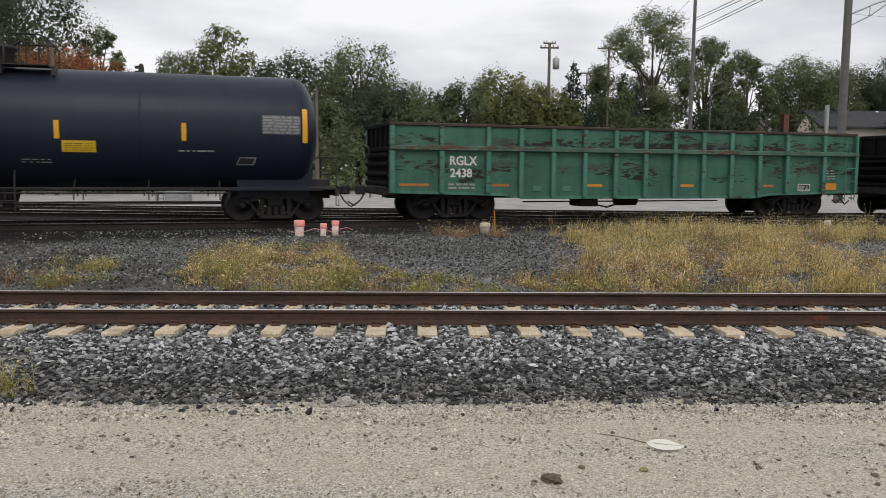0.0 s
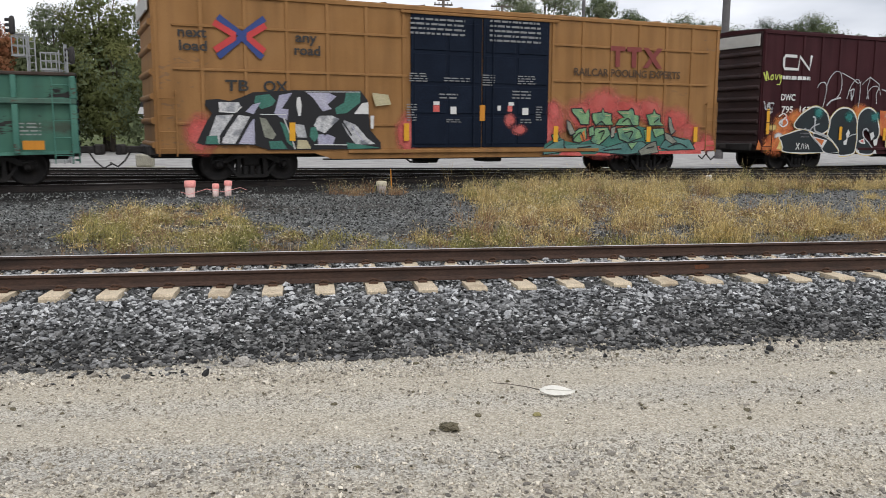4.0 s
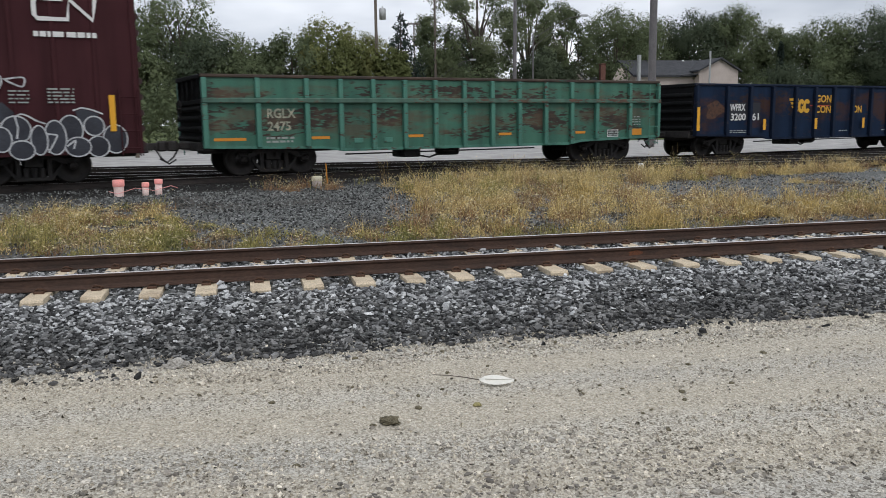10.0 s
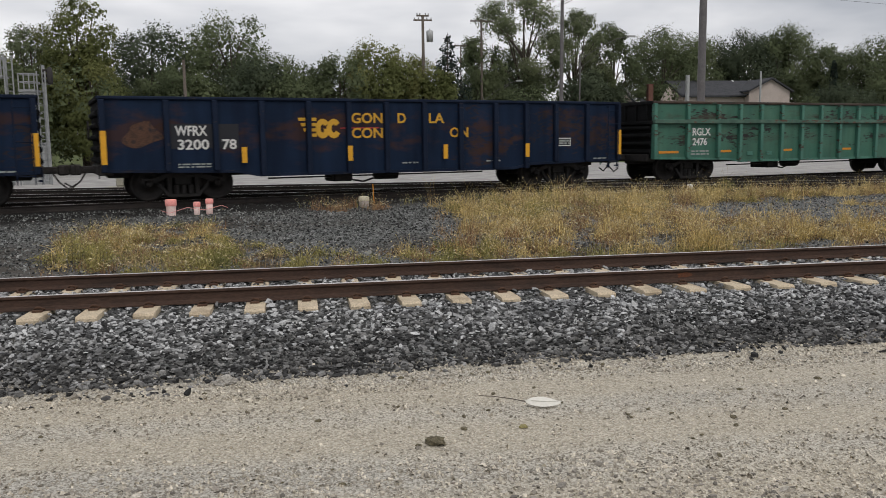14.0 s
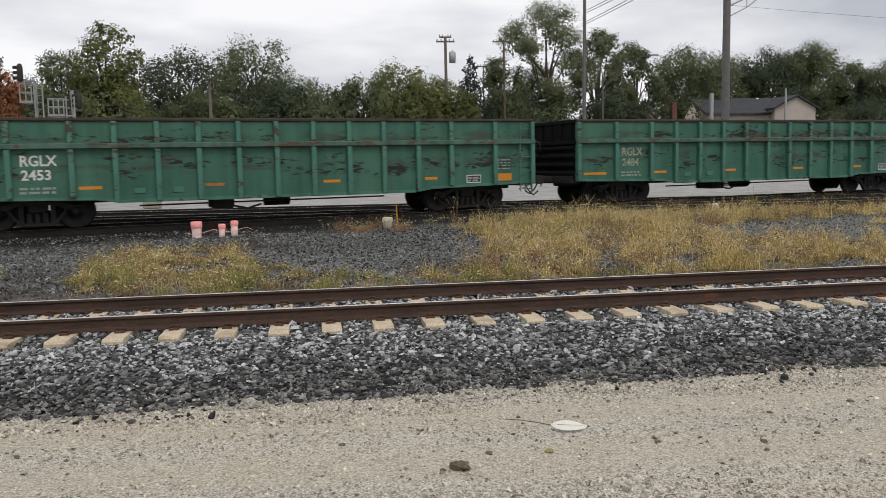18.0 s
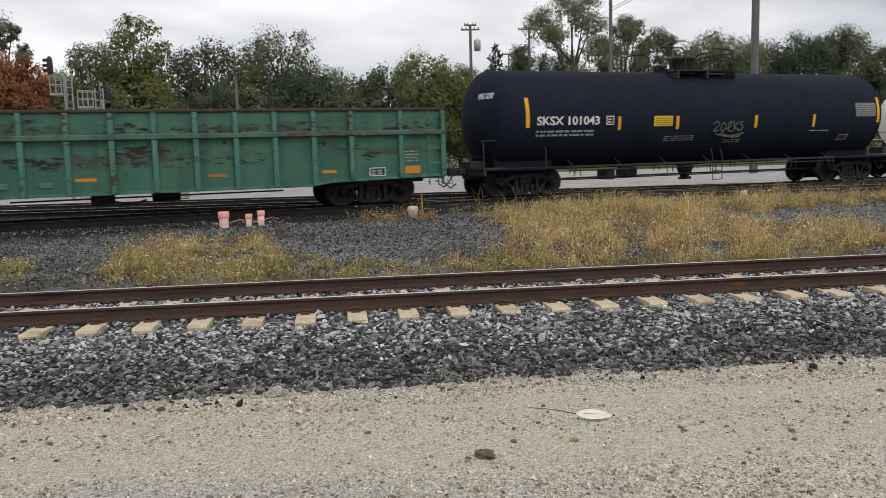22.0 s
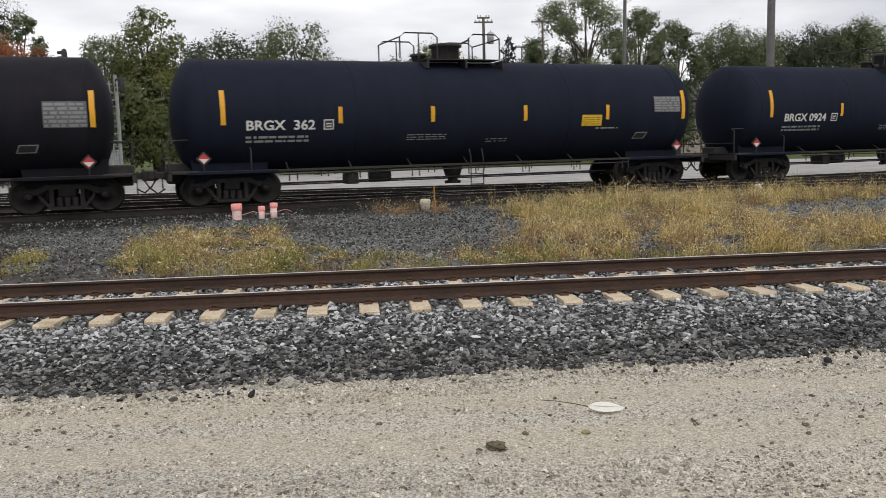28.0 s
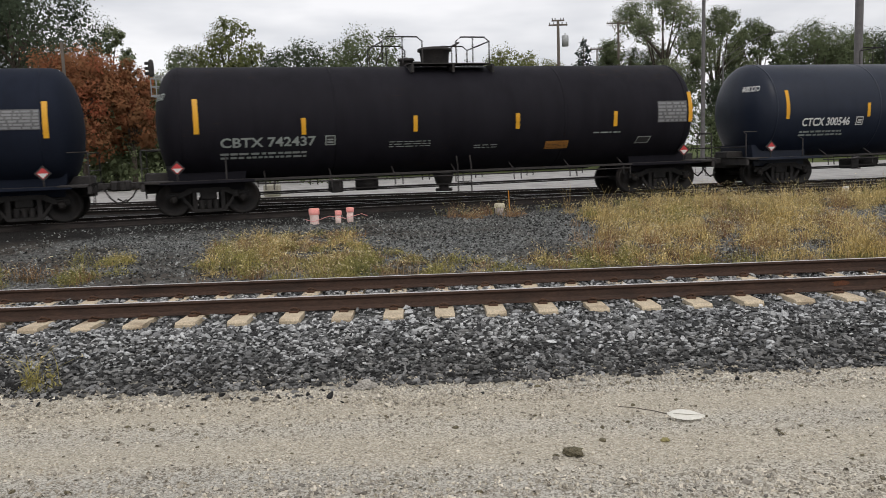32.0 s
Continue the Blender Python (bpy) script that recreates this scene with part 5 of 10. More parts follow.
def mist(parent, cx, cz, rx, rz, mat, seed, y=-1.556, strength=0.85):
    x0, x1, z0, z1 = max(-9.28, cx - rx), min(9.28, cx + rx), cz - rz, cz + rz
    flat(parent, "paint_mist", [(x0, z0), (x1, z0), (x1, z1), (x0, z1)], soft_paint(mat, strength), y - 0.0004 * (seed % 13))


def dome(parent, pts, y, fill, line=None, halo=None, w=0.06, h=0.06, label="spray-painted shape"):
    """One outlined letter form of a graffiti piece."""
    q = curvy(pts, 5)
    if halo:
        flat(parent, "paint_halo", grow(q, w + h), halo, y)
    if line:
        flat(parent, "paint_outline", grow(q, w), line, y - 0.0012)
    flat(parent, "paint_fill", q, fill, y - 0.0024, label)


def form(parent, pts, y, fill, line, w=0.045):
    """One angular letter form with a dark edge."""
    flat(parent, "paint_outline", grow(pts, w), line, y)
    flat(parent, "paint_fill", pts, fill, y - 0.0006, "spray-painted shape")


def boxcar_base(c, u, L, paint, top, low, posts, door, end_mat, roof_mat, door_mat, beams=(), key="b"):
    h = L / 2
    part("underframe", lambda: Geo().box(-h + 0.1, h - 0.1, -1.2, 1.2, low - 0.02, low + 0.14).box(-h, h, -0.35, 0.35, 0.62, low, 0.04), STEEL_DK, c, "", None, (key, "under"))
    for s in (-1, 1):
        part("side_wall", lambda: Geo().box(-h, h, -0.03, 0.03, low, top - 0.12), paint, c, "", (0, s * (BW - 0.03), 0), (key, "wall"))
        part("side_sill", lambda: Geo().prism([(-h, low + 0.10), (-h, low - 0.02), (-h + 4.2, low - 0.04), (-h + 4.7, low - 0.20), (h - 4.7, low - 0.20), (h - 4.2, low - 0.04), (h, low - 0.02), (h, low + 0.10)], -0.03, 0.03), paint, c, "", (0, s * (BW + 0.005), 0), (key, "sill"))
        part("top_plate", lambda: Geo().box(-h, h, -0.05, 0.05, top - 0.20, top - 0.08, 0.015), paint, c, "", (0, s * BW, 0), (key, "plate"))
        for x in posts:
            part("side_post", lambda: Geo().box(-0.05, 0.05, -0.042, 0.042, low + 0.08, top - 0.2, 0.012), paint, c, "", (x, s * BW, 0), (key, "post"))
        for z in beams:
            for x0, x1 in ((-h + 0.5, door[0] - 0.1), (door[1] + 0.1, h - 0.5)):
                part("stiffener", lambda: Geo().box(0, x1 - x0, -0.045, 0.045, -0.035, 0.035, 0.01), paint, c, "", (x0, s * BW, z), (key, "beam", round(x0, 1)))
        # double door: two leaves with panels, a rail below and above
        dm = (door[0] + door[1]) / 2
        for i, (a, b) in enumerate(((door[0], dm), (dm, door[1]))):
            d = part("door", lambda: Geo().box(0.02, b - a - 0.02, -0.03, 0.03, low + 0.10, top - 0.28, 0.01), door_mat, c, "plug door leaf with raised panels", (a, s * (BW + 0.03), 0), (key, "door"))
            n = 4
            hh, w = (top - 0.4 - low - 0.2) / n, (b - a - 0.3) / 2
            for k in range(n):
                for q in range(2):
                    part("door_panel", lambda: Geo().box(0, w, -0.02, 0.02, 0, hh - 0.10, 0.012), door_mat, d, "", (0.1 + q * (w + 0.1), s * 0.035, low + 0.2 + k * hh), (key, "panel"))
            part("lock_bar", lambda: Geo().tube([(0, 0, low + 0.15), (0, 0, top - 0.4)], 0.022, 6), door_mat, d, "", ((b - a) * (0.86 if i == 0 else 0.14), s * 0.09, 0), (key, "lock"))
        part("door_track", lambda: Geo().box(door[0] - 1.9, door[1] + 1.9, -0.05, 0.05, low - 0.05, low + 0.05, 0.012), paint, c, "", (0, s * (BW + 0.06), 0), (key, "track"))
        part("door_rail", lambda: Geo().box(door[0] - 0.3, door[1] + 0.3, -0.05, 0.05, top - 0.30, top - 0.22, 0.012), paint, c, "", (0, s * (BW + 0.05), 0), (key, "rail"))
    for s in (-1, 1):
        def end():
            g = Geo().box(-0.03, 0.02, -BW + 0.02, BW - 0.02, low, top - 0.1)
            z = low + 0.2
            while z < top - 0.75:
                g.tube([(0.02, -BW + 0.06, z), (0.02, BW - 0.06, z)], 0.09, 8)
                z += 0.62 if key == "yellow" else 0.40
            return g
        part("end_wall", end, end_mat, c, "dark corrugated end wall", pose(s * (h - 0.02), 0, 0, 0, 0, 0 if s > 0 else 180), (key, "end"))
        part("end_sill", lambda: Geo().box(-0.25, 0.10, -1.3, 1.3, 0.72, 0.98, 0.03), STEEL_DK, c, "", pose(s * (h + 0.05), 0, 0, 0, 0, 0 if s > 0 else 180), "end_sill")
        truck(c, s * (h - 2.55), u)
        coupler(c, s * (h + 0.62), s)
    part("end_panel", lambda: Geo().box(-0.02, 0.02, -BW + 0.1, BW - 0.1, 0, 0.42, 0.005), plain("dull_white_end_panel", (0.55, 0.54, 0.5)), c, "dull white panel across the top of the end", (-h - 0.075, 0, top - 0.62), (key, "endpanel"))
    def roof():
        g = Geo()
        sec = [(-BW - 0.03, top - 0.12), (-BW - 0.02, top - 0.06), (-0.8, top), (0, top + 0.03), (0.8, top), (BW + 0.02, top - 0.06), (BW + 0.03, top - 0.12)]
        g.add([(x, y, z) for x in (-h - 0.03, h + 0.03) for y, z in sec], [(i, i + 1, i + 8, i + 7) for i in range(6)] + [tuple(range(7)), tuple(range(13, 6, -1)), (0, 7, 13, 6)])
        x = -h + 0.3
        while x < h:
            for a, b in zip(sec[1:5], sec[2:6]):
                g.tube([(x, a[0], a[1] + 0.01), (x, b[0], b[1] + 0.01)], 0.03, 5, caps=False)
            x += 1.2
        return g
    part("roof", roof, roof_mat, c, "ribbed steel roof", None, (key, "roof"))
    ladder(c, h - 0.30, -BW - 0.02, low - 0.1, low + 1.6, paint, 4, 0.44, "x", (key, "lad"))
    ladder(c, -h + 0.30, -BW - 0.02, low - 0.1, low + 1.6, paint, 4, 0.44, "x", (key, "lad"))
    ladder(c, h + 0.02, -BW + 0.4, low - 0.1, low + 1.6, paint, 4, 0.44, "y", (key, "lade"), name="end_ladder")
    def gear():
        g = Geo().lathe([(0.0, -0.5), (0.22, -0.47), (0.22, 0.3), (0.0, 0.33)], "x", 12, (-0.9, 0.2, 0.60))
        g.box(0.8, 1.4, -0.5, 0.4, 0.42, 0.7, 0.04).tube([(-4.5, -0.4, 0.55), (4.5, -0.4, 0.55)], 0.025, 6)
        g.tube([(-2.0, -0.5, 0.6), (-1.8, -0.55, 0.45), (-1.2, -0.5, 0.42)], 0.03, 6)
        return g
    part("brake_gear", gear, STEEL_DK, c, "", None, (key, "gear"))


def spread(a, b, n):
    return [a + (b - a) * i / (n - 1) for i in range(n)]


def logo_two_letters(c, x, z, w, hgt, mat, y):
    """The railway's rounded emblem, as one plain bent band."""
    t = 0.105
    g = Geo()
    pts = [(x + 0.46 * w, z + hgt - t / 2), (x + 0.08 * w, z + hgt - t / 2), (x + t / 2, z + hgt - 0.14), (x + t / 2, z + 0.14), (x + 0.08 * w, z + t / 2), (x + 0.52 * w, z + t / 2), (x + 0.56 * w, z + hgt - t / 2), (x + 0.90 * w, z + t / 2), (x + 0.95 * w, z + hgt)]
    v, f = [], []
    for i, p in enumerate(pts):
        a, b = pts[max(0, i - 1)], pts[min(len(pts) - 1, i + 1)]
        d = Vector((b[0] - a[0], b[1] - a[1])).normalized()
        v += [(p[0] - d.y * t / 2, y, p[1] + d.x * t / 2), (p[0] + d.y * t / 2, y, p[1] - d.x * t / 2)]
        if i:
            f.append((2 * i - 2, 2 * i - 1, 2 * i + 1, 2 * i))
    part("emblem", g.add(v, f), mat, c, "white bent-band railway emblem")


P_SILVER = surf("silver_spray_paint", [(0.34, 0.35, 0.36), (0.48, 0.49, 0.50), (0.24, 0.25, 0.26)], 0.45, 2.2, 30, 0.05)
P_DARK = surf("dark_teal_spray_paint", [(0.004, 0.006, 0.008), (0.007, 0.018, 0.021)], 0.5, 1.6, 30, 0.05)
P_WHITE = plain("white_spray_paint", (0.68, 0.68, 0.66))
P_BLACK = plain("black_spray_paint", (0.012, 0.012, 0.014))
P_ORANGE = surf("orange_red_spray_paint", [(0.45, 0.08, 0.03), (0.60, 0.22, 0.05)], 0.6, 3, 30, 0.05)
P_PINK = surf("pink_red_spray_paint", [(0.55, 0.08, 0.07), (0.62, 0.16, 0.14)], 0.6, 2, 30, 0.05)
P_GREEN = surf("mint_green_spray_paint", [(0.08, 0.23, 0.11), (0.20, 0.36, 0.17), (0.04, 0.13, 0.12)], 0.55, 2.0, 30, 0.05)
P_TEAL = surf("deep_green_spray_paint", [(0.03, 0.13, 0.10), (0.06, 0.20, 0.15)], 0.55, 2.0, 30, 0.05)
P_LILAC = surf("grey_lilac_spray_paint", [(0.30, 0.30, 0.42), (0.45, 0.44, 0.52)], 0.5, 2.0, 30, 0.05)
P_CREAM = surf("cream_spray_paint", [(0.38, 0.33, 0.18), (0.48, 0.43, 0.27)], 0.55, 2.0, 30, 0.05)
P_GREYV = surf("thin_grey_spray_mist", [(0.10, 0.11, 0.09), (0.16, 0.17, 0.14)], 0.7, 1.5, 20, 0.05)
P_CHROME = surf("streaky_chrome_spray_paint", [(0.30, 0.31, 0.33), (0.58, 0.58, 0.58), (0.16, 0.17, 0.19)], 0.5, 2.6, 30, 0.05, contrast=0.14)
P_SMOKE = surf("smoky_grey_spray_paint", [(0.025, 0.022, 0.026), (0.13, 0.13, 0.14), (0.05, 0.048, 0.052)], 0.6, 2.4, 30, 0.05, contrast=0.13)
P_SAGE = surf("pale_sage_spray_paint", [(0.13, 0.135, 0.105), (0.30, 0.31, 0.25)], 0.6, 2.0, 30, 0.05)
P_AQUA = surf("teal_glow_spray_paint", [(0.02, 0.16, 0.15), (0.04, 0.24, 0.22)], 0.5, 2.0, 30, 0.05)
P_LIME = surf("yellow_green_spray_paint", [(0.45, 0.50, 0.08), (0.5, 0.55, 0.12)], 0.6, 3, 30, 0.05)
P_SAGEG = surf("thin_grey_sage_spray_paint", [(0.13, 0.14, 0.12), (0.22, 0.23, 0.2)], 0.6, 1.6, 30, 0.05)
P_SMOKE2 = surf("cloudy_silver_spray_paint", [(0.05, 0.05, 0.058), (0.30, 0.30, 0.32), (0.13, 0.13, 0.14)], 0.6, 3.0, 30, 0.05, contrast=0.16)
P_AQUA2 = surf("grey_teal_spray_paint", [(0.05, 0.15, 0.14), (0.12, 0.25, 0.21)], 0.55, 1.5, 30, 0.05)
P_NAVY = surf("slate_spray_paint", [(0.011, 0.012, 0.019), (0.036, 0.040, 0.052)], 0.5, 1.6, 30, 0.05)


def brown_boxcar(u, number, seed, first):
    L = 18.6
    c = car("boxcar", "oxide-brown double-door boxcar covered with spray-painted graffiti", "boxcar", u, "brown boxcars of the train")
    posts = [*spread(-9.2, -2.75, 8), *spread(2.75, 9.2, 8)]
    boxcar_base(c, u, L, BROWN, 5.02, 0.76, posts, (-2.45, 2.45), surf("brown_black_end_paint", [(0.03, 0.016, 0.015), (0.05, 0.026, 0.024)], 0.7, 2, 30, 0.1), BROWN, BROWN, key="brown")
    y = -BW - 0.045
    for x, z0, z1 in ((-5.34, 1.1, 1.6), (-2.96, 1.08, 1.55), (0.24, 1.4, 1.9), (2.9, 1.05, 1.55), *(((5.75, 1.05, 1.52),) if first else ()), (8.6, 1.3, 2.2), (-9.0, 1.3, 2.2)):
        patch(c, "reflector", x - 0.07, x + 0.07, z0, z1, REFLECT, -BW - 0.115, label="yellow reflective strip")
    for x in (-1.75, 0.6):
        bars(c, x, x + 1.05, 3.72, 4.55, 7, PANEL_W, -BW - 0.10, seed=seed + int(x * 10), fill=0.5)
    bars(c, 0.35, 0.65, 2.95, 3.2, 2, LETTER_DIM, -BW - 0.10, seed=seed)
    bars(c, 1.7, 2.2, 2.85, 2.98, 2, LETTER_DIM, -BW - 0.10, seed=seed)
    part("vent_box", lambda: Geo().box(5.2, 5.9, -BW - 0.06, -BW - 0.02, 4.5, 4.75, 0.02), BROWN, c, "", None, "ventbox")
    dz = 0.0 if first else 0.1
    letters(c, "DWC", -8.38, 2.52 + dz, 0.32, LETTER, y, wide=0.68)
    letters(c, number[:3], -8.32, 2.08 + dz, 0.33, LETTER, y, wide=0.56)
    letters(c, number[3:], -7.50, 2.08 + dz, 0.33, LETTER, y, wide=0.56)
    ye = -BW - 0.072
    if first:
        logo_two_letters(c, -8.38, 3.58, 1.46, 0.56, LETTER, y - 0.002)
        bars(c, -8.35, -7.0, 3.26, 3.40, 1, LETTER, y, seed=4, fill=0.9)
        gold = surf("pale_gold_spray_paint", [(0.55, 0.40, 0.10), (0.62, 0.50, 0.2)], 0.6, 3, 30, 0.05)
        for i, (x, z, rx, rz) in enumerate(((-8.8, 1.0, 0.9, 0.6), (-8.2, 1.5, 0.8, 0.7), (-7.6, 1.9, 0.6, 0.4), (-4.3, 2.2, 0.6, 0.35), (-2.6, 1.9, 0.5, 0.5), (-0.4, 1.4, 0.9, 0.5), (0.4, 0.85, 1.2, 0.4), (1.6, 0.75, 1.0, 0.25))):
            mist(c, x, z, rx, rz, P_ORANGE, 60 + i, ye + 0.022, 0.95)
        for i, (x, z) in enumerate(((-8.7, 1.55), (-8.4, 1.25), (-8.9, 0.85), (-8.2, 1.75), (-0.2, 1.1), (0.5, 0.8))):
            mist(c, x, z, 0.28, 0.16, P_WHITE if i % 2 else gold, 80 + i, ye + 0.010, 0.95)
        flat(c, "paint_field", [(-9.45, 0.75), (-9.36, 1.12), (-9.19, 0.85), (-8.94, 1.05), (-8.72, 0.90), (-8.46, 1.23), (-8.24, 1.14), (-8.12, 0.93), (-7.98, 0.71)], P_ORANGE, ye - 0.0010)
        flat(c, "paint_wedge", [(-8.46, 0.78), (-8.33, 1.08), (-8.22, 0.90), (-8.04, 0.72)], gold, ye - 0.0016)
        flat(c, "paint_field", [(-8.24, 1.85), (-8.08, 2.03), (-7.91, 1.85), (-8.01, 1.49), (-8.22, 1.46)], P_ORANGE, ye - 0.0010)
        flat(c, "paint_field", [(-4.62, 2.05), (-4.42, 2.27), (-4.16, 2.34), (-4.21, 2.05), (-4.42, 1.86)], P_ORANGE, ye - 0.0010)
        flat(c, "paint_field", [(-3.24, 2.22), (-2.67, 2.19), (-2.53, 1.90), (-2.68, 1.33), (-2.95, 1.17), (-3.21, 1.34)], P_ORANGE, ye - 0.0010)
        flat(c, "paint_field", [(-0.34, 1.32), (0.25, 1.20), (0.85, 0.92), (1.36, 0.71), (1.95, 0.54), (-0.04, 0.55)], P_ORANGE, ye - 0.0010)
        flat(c, "paint_wedge", [(-0.73, 1.32), (-0.24, 1.31), (0.25, 1.00), (0.65, 0.82), (0.06, 0.72), (-0.43, 0.93)], P_CREAM, ye - 0.0016)
        dome(c, [(-8.34, 1.20), (-7.96, 1.31), (-7.34, 1.45), (-7.00, 1.45), (-6.85, 1.29), (-6.63, 1.09), (-6.38, 0.91), (-6.16, 0.75), (-6.10, 0.65), (-7.98, 0.68), (-8.16, 0.87), (-8.24, 1.05)], ye - 0.0030, P_DARK, P_WHITE, gold, 0.05, 0.022)
        dome(c, [(-7.57, 1.55), (-7.64, 1.70), (-7.40, 1.96), (-7.09, 2.15), (-6.77, 2.28), (-6.46, 2.26), (-6.15, 2.12), (-5.99, 1.89), (-5.92, 1.58), (-6.08, 1.43), (-6.33, 1.34), (-6.60, 1.37), (-6.95, 1.48), (-7.26, 1.51)], ye - 0.0070, P_DARK, P_WHITE, gold, 0.05, 0.022)
        dome(c, [(-6.69, 1.32), (-6.22, 1.23), (-5.82, 1.07), (-5.36, 0.75), (-5.45, 0.64), (-6.04, 0.65), (-6.35, 0.95)], ye - 0.0110, P_DARK, P_WHITE, None, 0.03, 0.05)
        dome(c, [(-5.88, 1.58), (-5.83, 1.89), (-5.61, 2.12), (-5.33, 2.25), (-5.00, 2.25), (-4.72, 2.13), (-4.54, 1.89), (-4.46, 1.58), (-4.43, 1.18), (-4.47, 0.82), (-4.61, 0.60), (-5.28, 0.55), (-5.34, 0.75), (-5.68, 1.08), (-5.94, 1.27)], ye - 0.0150, P_DARK, P_WHITE, gold, 0.05, 0.022)
        dome(c, [(-4.39, 1.97), (-4.21, 2.18), (-3.94, 2.28), (-3.70, 2.23), (-3.47, 2.06), (-3.35, 1.77), (-3.25, 1.42), (-3.32, 1.18), (-3.53, 1.11), (-3.70, 1.27), (-3.91, 1.44), (-4.14, 1.40), (-4.07, 1.21), (-3.81, 1.00), (-3.59, 0.76), (-3.53, 0.60), (-3.83, 0.57), (-4.23, 0.62), (-4.42, 0.79), (-4.38, 1.18), (-4.42, 1.58)], ye - 0.0190, P_DARK, P_WHITE, gold, 0.05, 0.022)
        dome(c, [(-2.59, 1.98), (-2.40, 2.15), (-2.04, 2.23), (-1.77, 2.18), (-1.54, 1.99), (-1.30, 1.68), (-0.98, 1.58), (-0.75, 1.44), (-0.67, 1.21), (-0.43, 1.04), (-0.14, 0.86), (-0.23, 0.63), (-0.81, 0.57), (-2.13, 0.59), (-2.59, 0.68), (-2.77, 0.93), (-2.71, 1.42)], ye - 0.0230, P_DARK, P_WHITE, gold, 0.05, 0.022)
        flat(c, "paint_wedge", [(-6.79, 1.25), (-5.99, 1.09), (-6.21, 0.79)], P_WHITE, ye - 0.0270)
        flat(c, "paint_wedge", [(-6.63, 1.18), (-6.14, 1.09), (-6.26, 0.90)], P_ORANGE, ye - 0.0275)
        flat(c, "paint_wedge", [(-5.03, 1.33), (-4.90, 1.50), (-4.82, 1.36), (-4.95, 1.11)], P_WHITE, ye - 0.0270)
        flat(c, "paint_wedge", [(-5.14, 1.05), (-4.92, 1.17), (-4.97, 0.92), (-5.11, 0.92)], P_WHITE, ye - 0.0270)
        flat(c, "paint_wedge", [(-3.74, 1.34), (-3.56, 1.42), (-3.48, 1.23), (-3.64, 1.07)], P_WHITE, ye - 0.0270)
        flat(c, "paint_wedge", [(-3.53, 1.06), (-3.28, 1.16), (-3.32, 0.90), (-3.46, 0.87)], P_WHITE, ye - 0.0270)
        flat(c, "paint_wedge", [(-4.33, 1.07), (-4.05, 1.16), (-3.95, 0.94), (-4.23, 0.97)], P_WHITE, ye - 0.0270)
        flat(c, "paint_wedge", [(-4.26, 1.05), (-4.09, 1.12), (-4.05, 0.99)], P_PINK, ye - 0.0275)
        flat(c, "paint_wedge", [(-1.54, 2.10), (-1.25, 2.24), (-1.02, 1.98), (-1.17, 1.68), (-1.36, 1.81)], P_WHITE, ye - 0.0270)
        flat(c, "paint_wedge", [(-0.94, 1.74), (-0.73, 1.88), (-0.52, 1.41), (-0.71, 1.19), (-0.82, 1.41)], P_WHITE, ye - 0.0270)
        flat(c, "paint_wedge", [(-2.20, 1.18), (-2.17, 1.48), (-1.91, 1.58), (-1.73, 1.41), (-1.76, 1.15), (-1.98, 1.18)], P_WHITE, ye - 0.0270)
        flat(c, "paint_wedge", [(-2.02, 1.31), (-1.91, 1.45), (-1.82, 1.31), (-1.91, 1.20)], P_ORANGE, ye - 0.0275)
        flat(c, "paint_wedge", [(-4.44, 0.63), (-4.33, 0.82), (-4.23, 0.62)], P_WHITE, ye - 0.0270)
        flat(c, "paint_wedge", [(-3.53, 0.58), (-3.39, 0.77), (-3.29, 0.57)], P_WHITE, ye - 0.0270)
        flat(c, "paint_wedge", [(-0.33, 0.59), (-0.20, 0.86), (-0.04, 0.90), (-0.12, 0.59)], P_WHITE, ye - 0.0270)
        part("paint_line", ribbon([(-7.16, 1.52), (-6.95, 1.45), (-6.71, 1.61), (-6.46, 1.69)], 0.05, ye - 0.0280), P_SILVER, c)
        part("paint_line", ribbon([(-6.77, 1.94), (-6.66, 1.88), (-6.67, 1.47), (-6.37, 1.34), (-6.02, 1.23)], 0.07, ye - 0.0282), P_SILVER, c)
        part("paint_line", ribbon([(-4.97, 1.16), (-4.73, 1.28), (-4.43, 1.33)], 0.035, ye - 0.0284), P_SILVER, c)
        part("paint_line", ribbon([(-3.84, 1.44), (-3.95, 1.53), (-4.12, 1.45), (-4.07, 1.23), (-3.78, 1.00), (-3.53, 0.76)], 0.05, ye - 0.0286), P_SILVER, c)
        part("paint_line", ribbon([(-2.20, 1.20), (-1.91, 1.15), (-1.57, 0.98), (-1.27, 0.83), (-0.97, 0.92), (-0.71, 1.16)], 0.045, ye - 0.0288), P_WHITE, c)
        part("paint_line", ribbon([(-1.76, 0.88), (-1.54, 0.75), (-1.31, 0.57)], 0.03, ye - 0.0290), P_WHITE, c)
        part("paint_line", ribbon([(-7.35, 1.34), (-6.91, 1.34)], 0.05, ye - 0.0284), P_SMOKE, c)
        part("paint_line", ribbon([(-7.32, 1.22), (-6.95, 1.22)], 0.05, ye - 0.0284), P_SMOKE, c)
        part("paint_line", ribbon([(-7.54, 0.98), (-7.40, 0.77)], 0.04, ye - 0.0284), P_WHITE, c)
        part("paint_line", ribbon([(-7.39, 0.98), (-7.55, 0.77)], 0.04, ye - 0.0286), P_WHITE, c)
        part("paint_line", ribbon([(-7.30, 0.78), (-7.22, 0.98), (-7.15, 0.78)], 0.03, ye - 0.0284), P_WHITE, c)
        part("paint_line", ribbon([(-7.08, 0.96), (-7.05, 0.78), (-6.97, 0.93), (-6.90, 0.77)], 0.03, ye - 0.0284), P_WHITE, c)
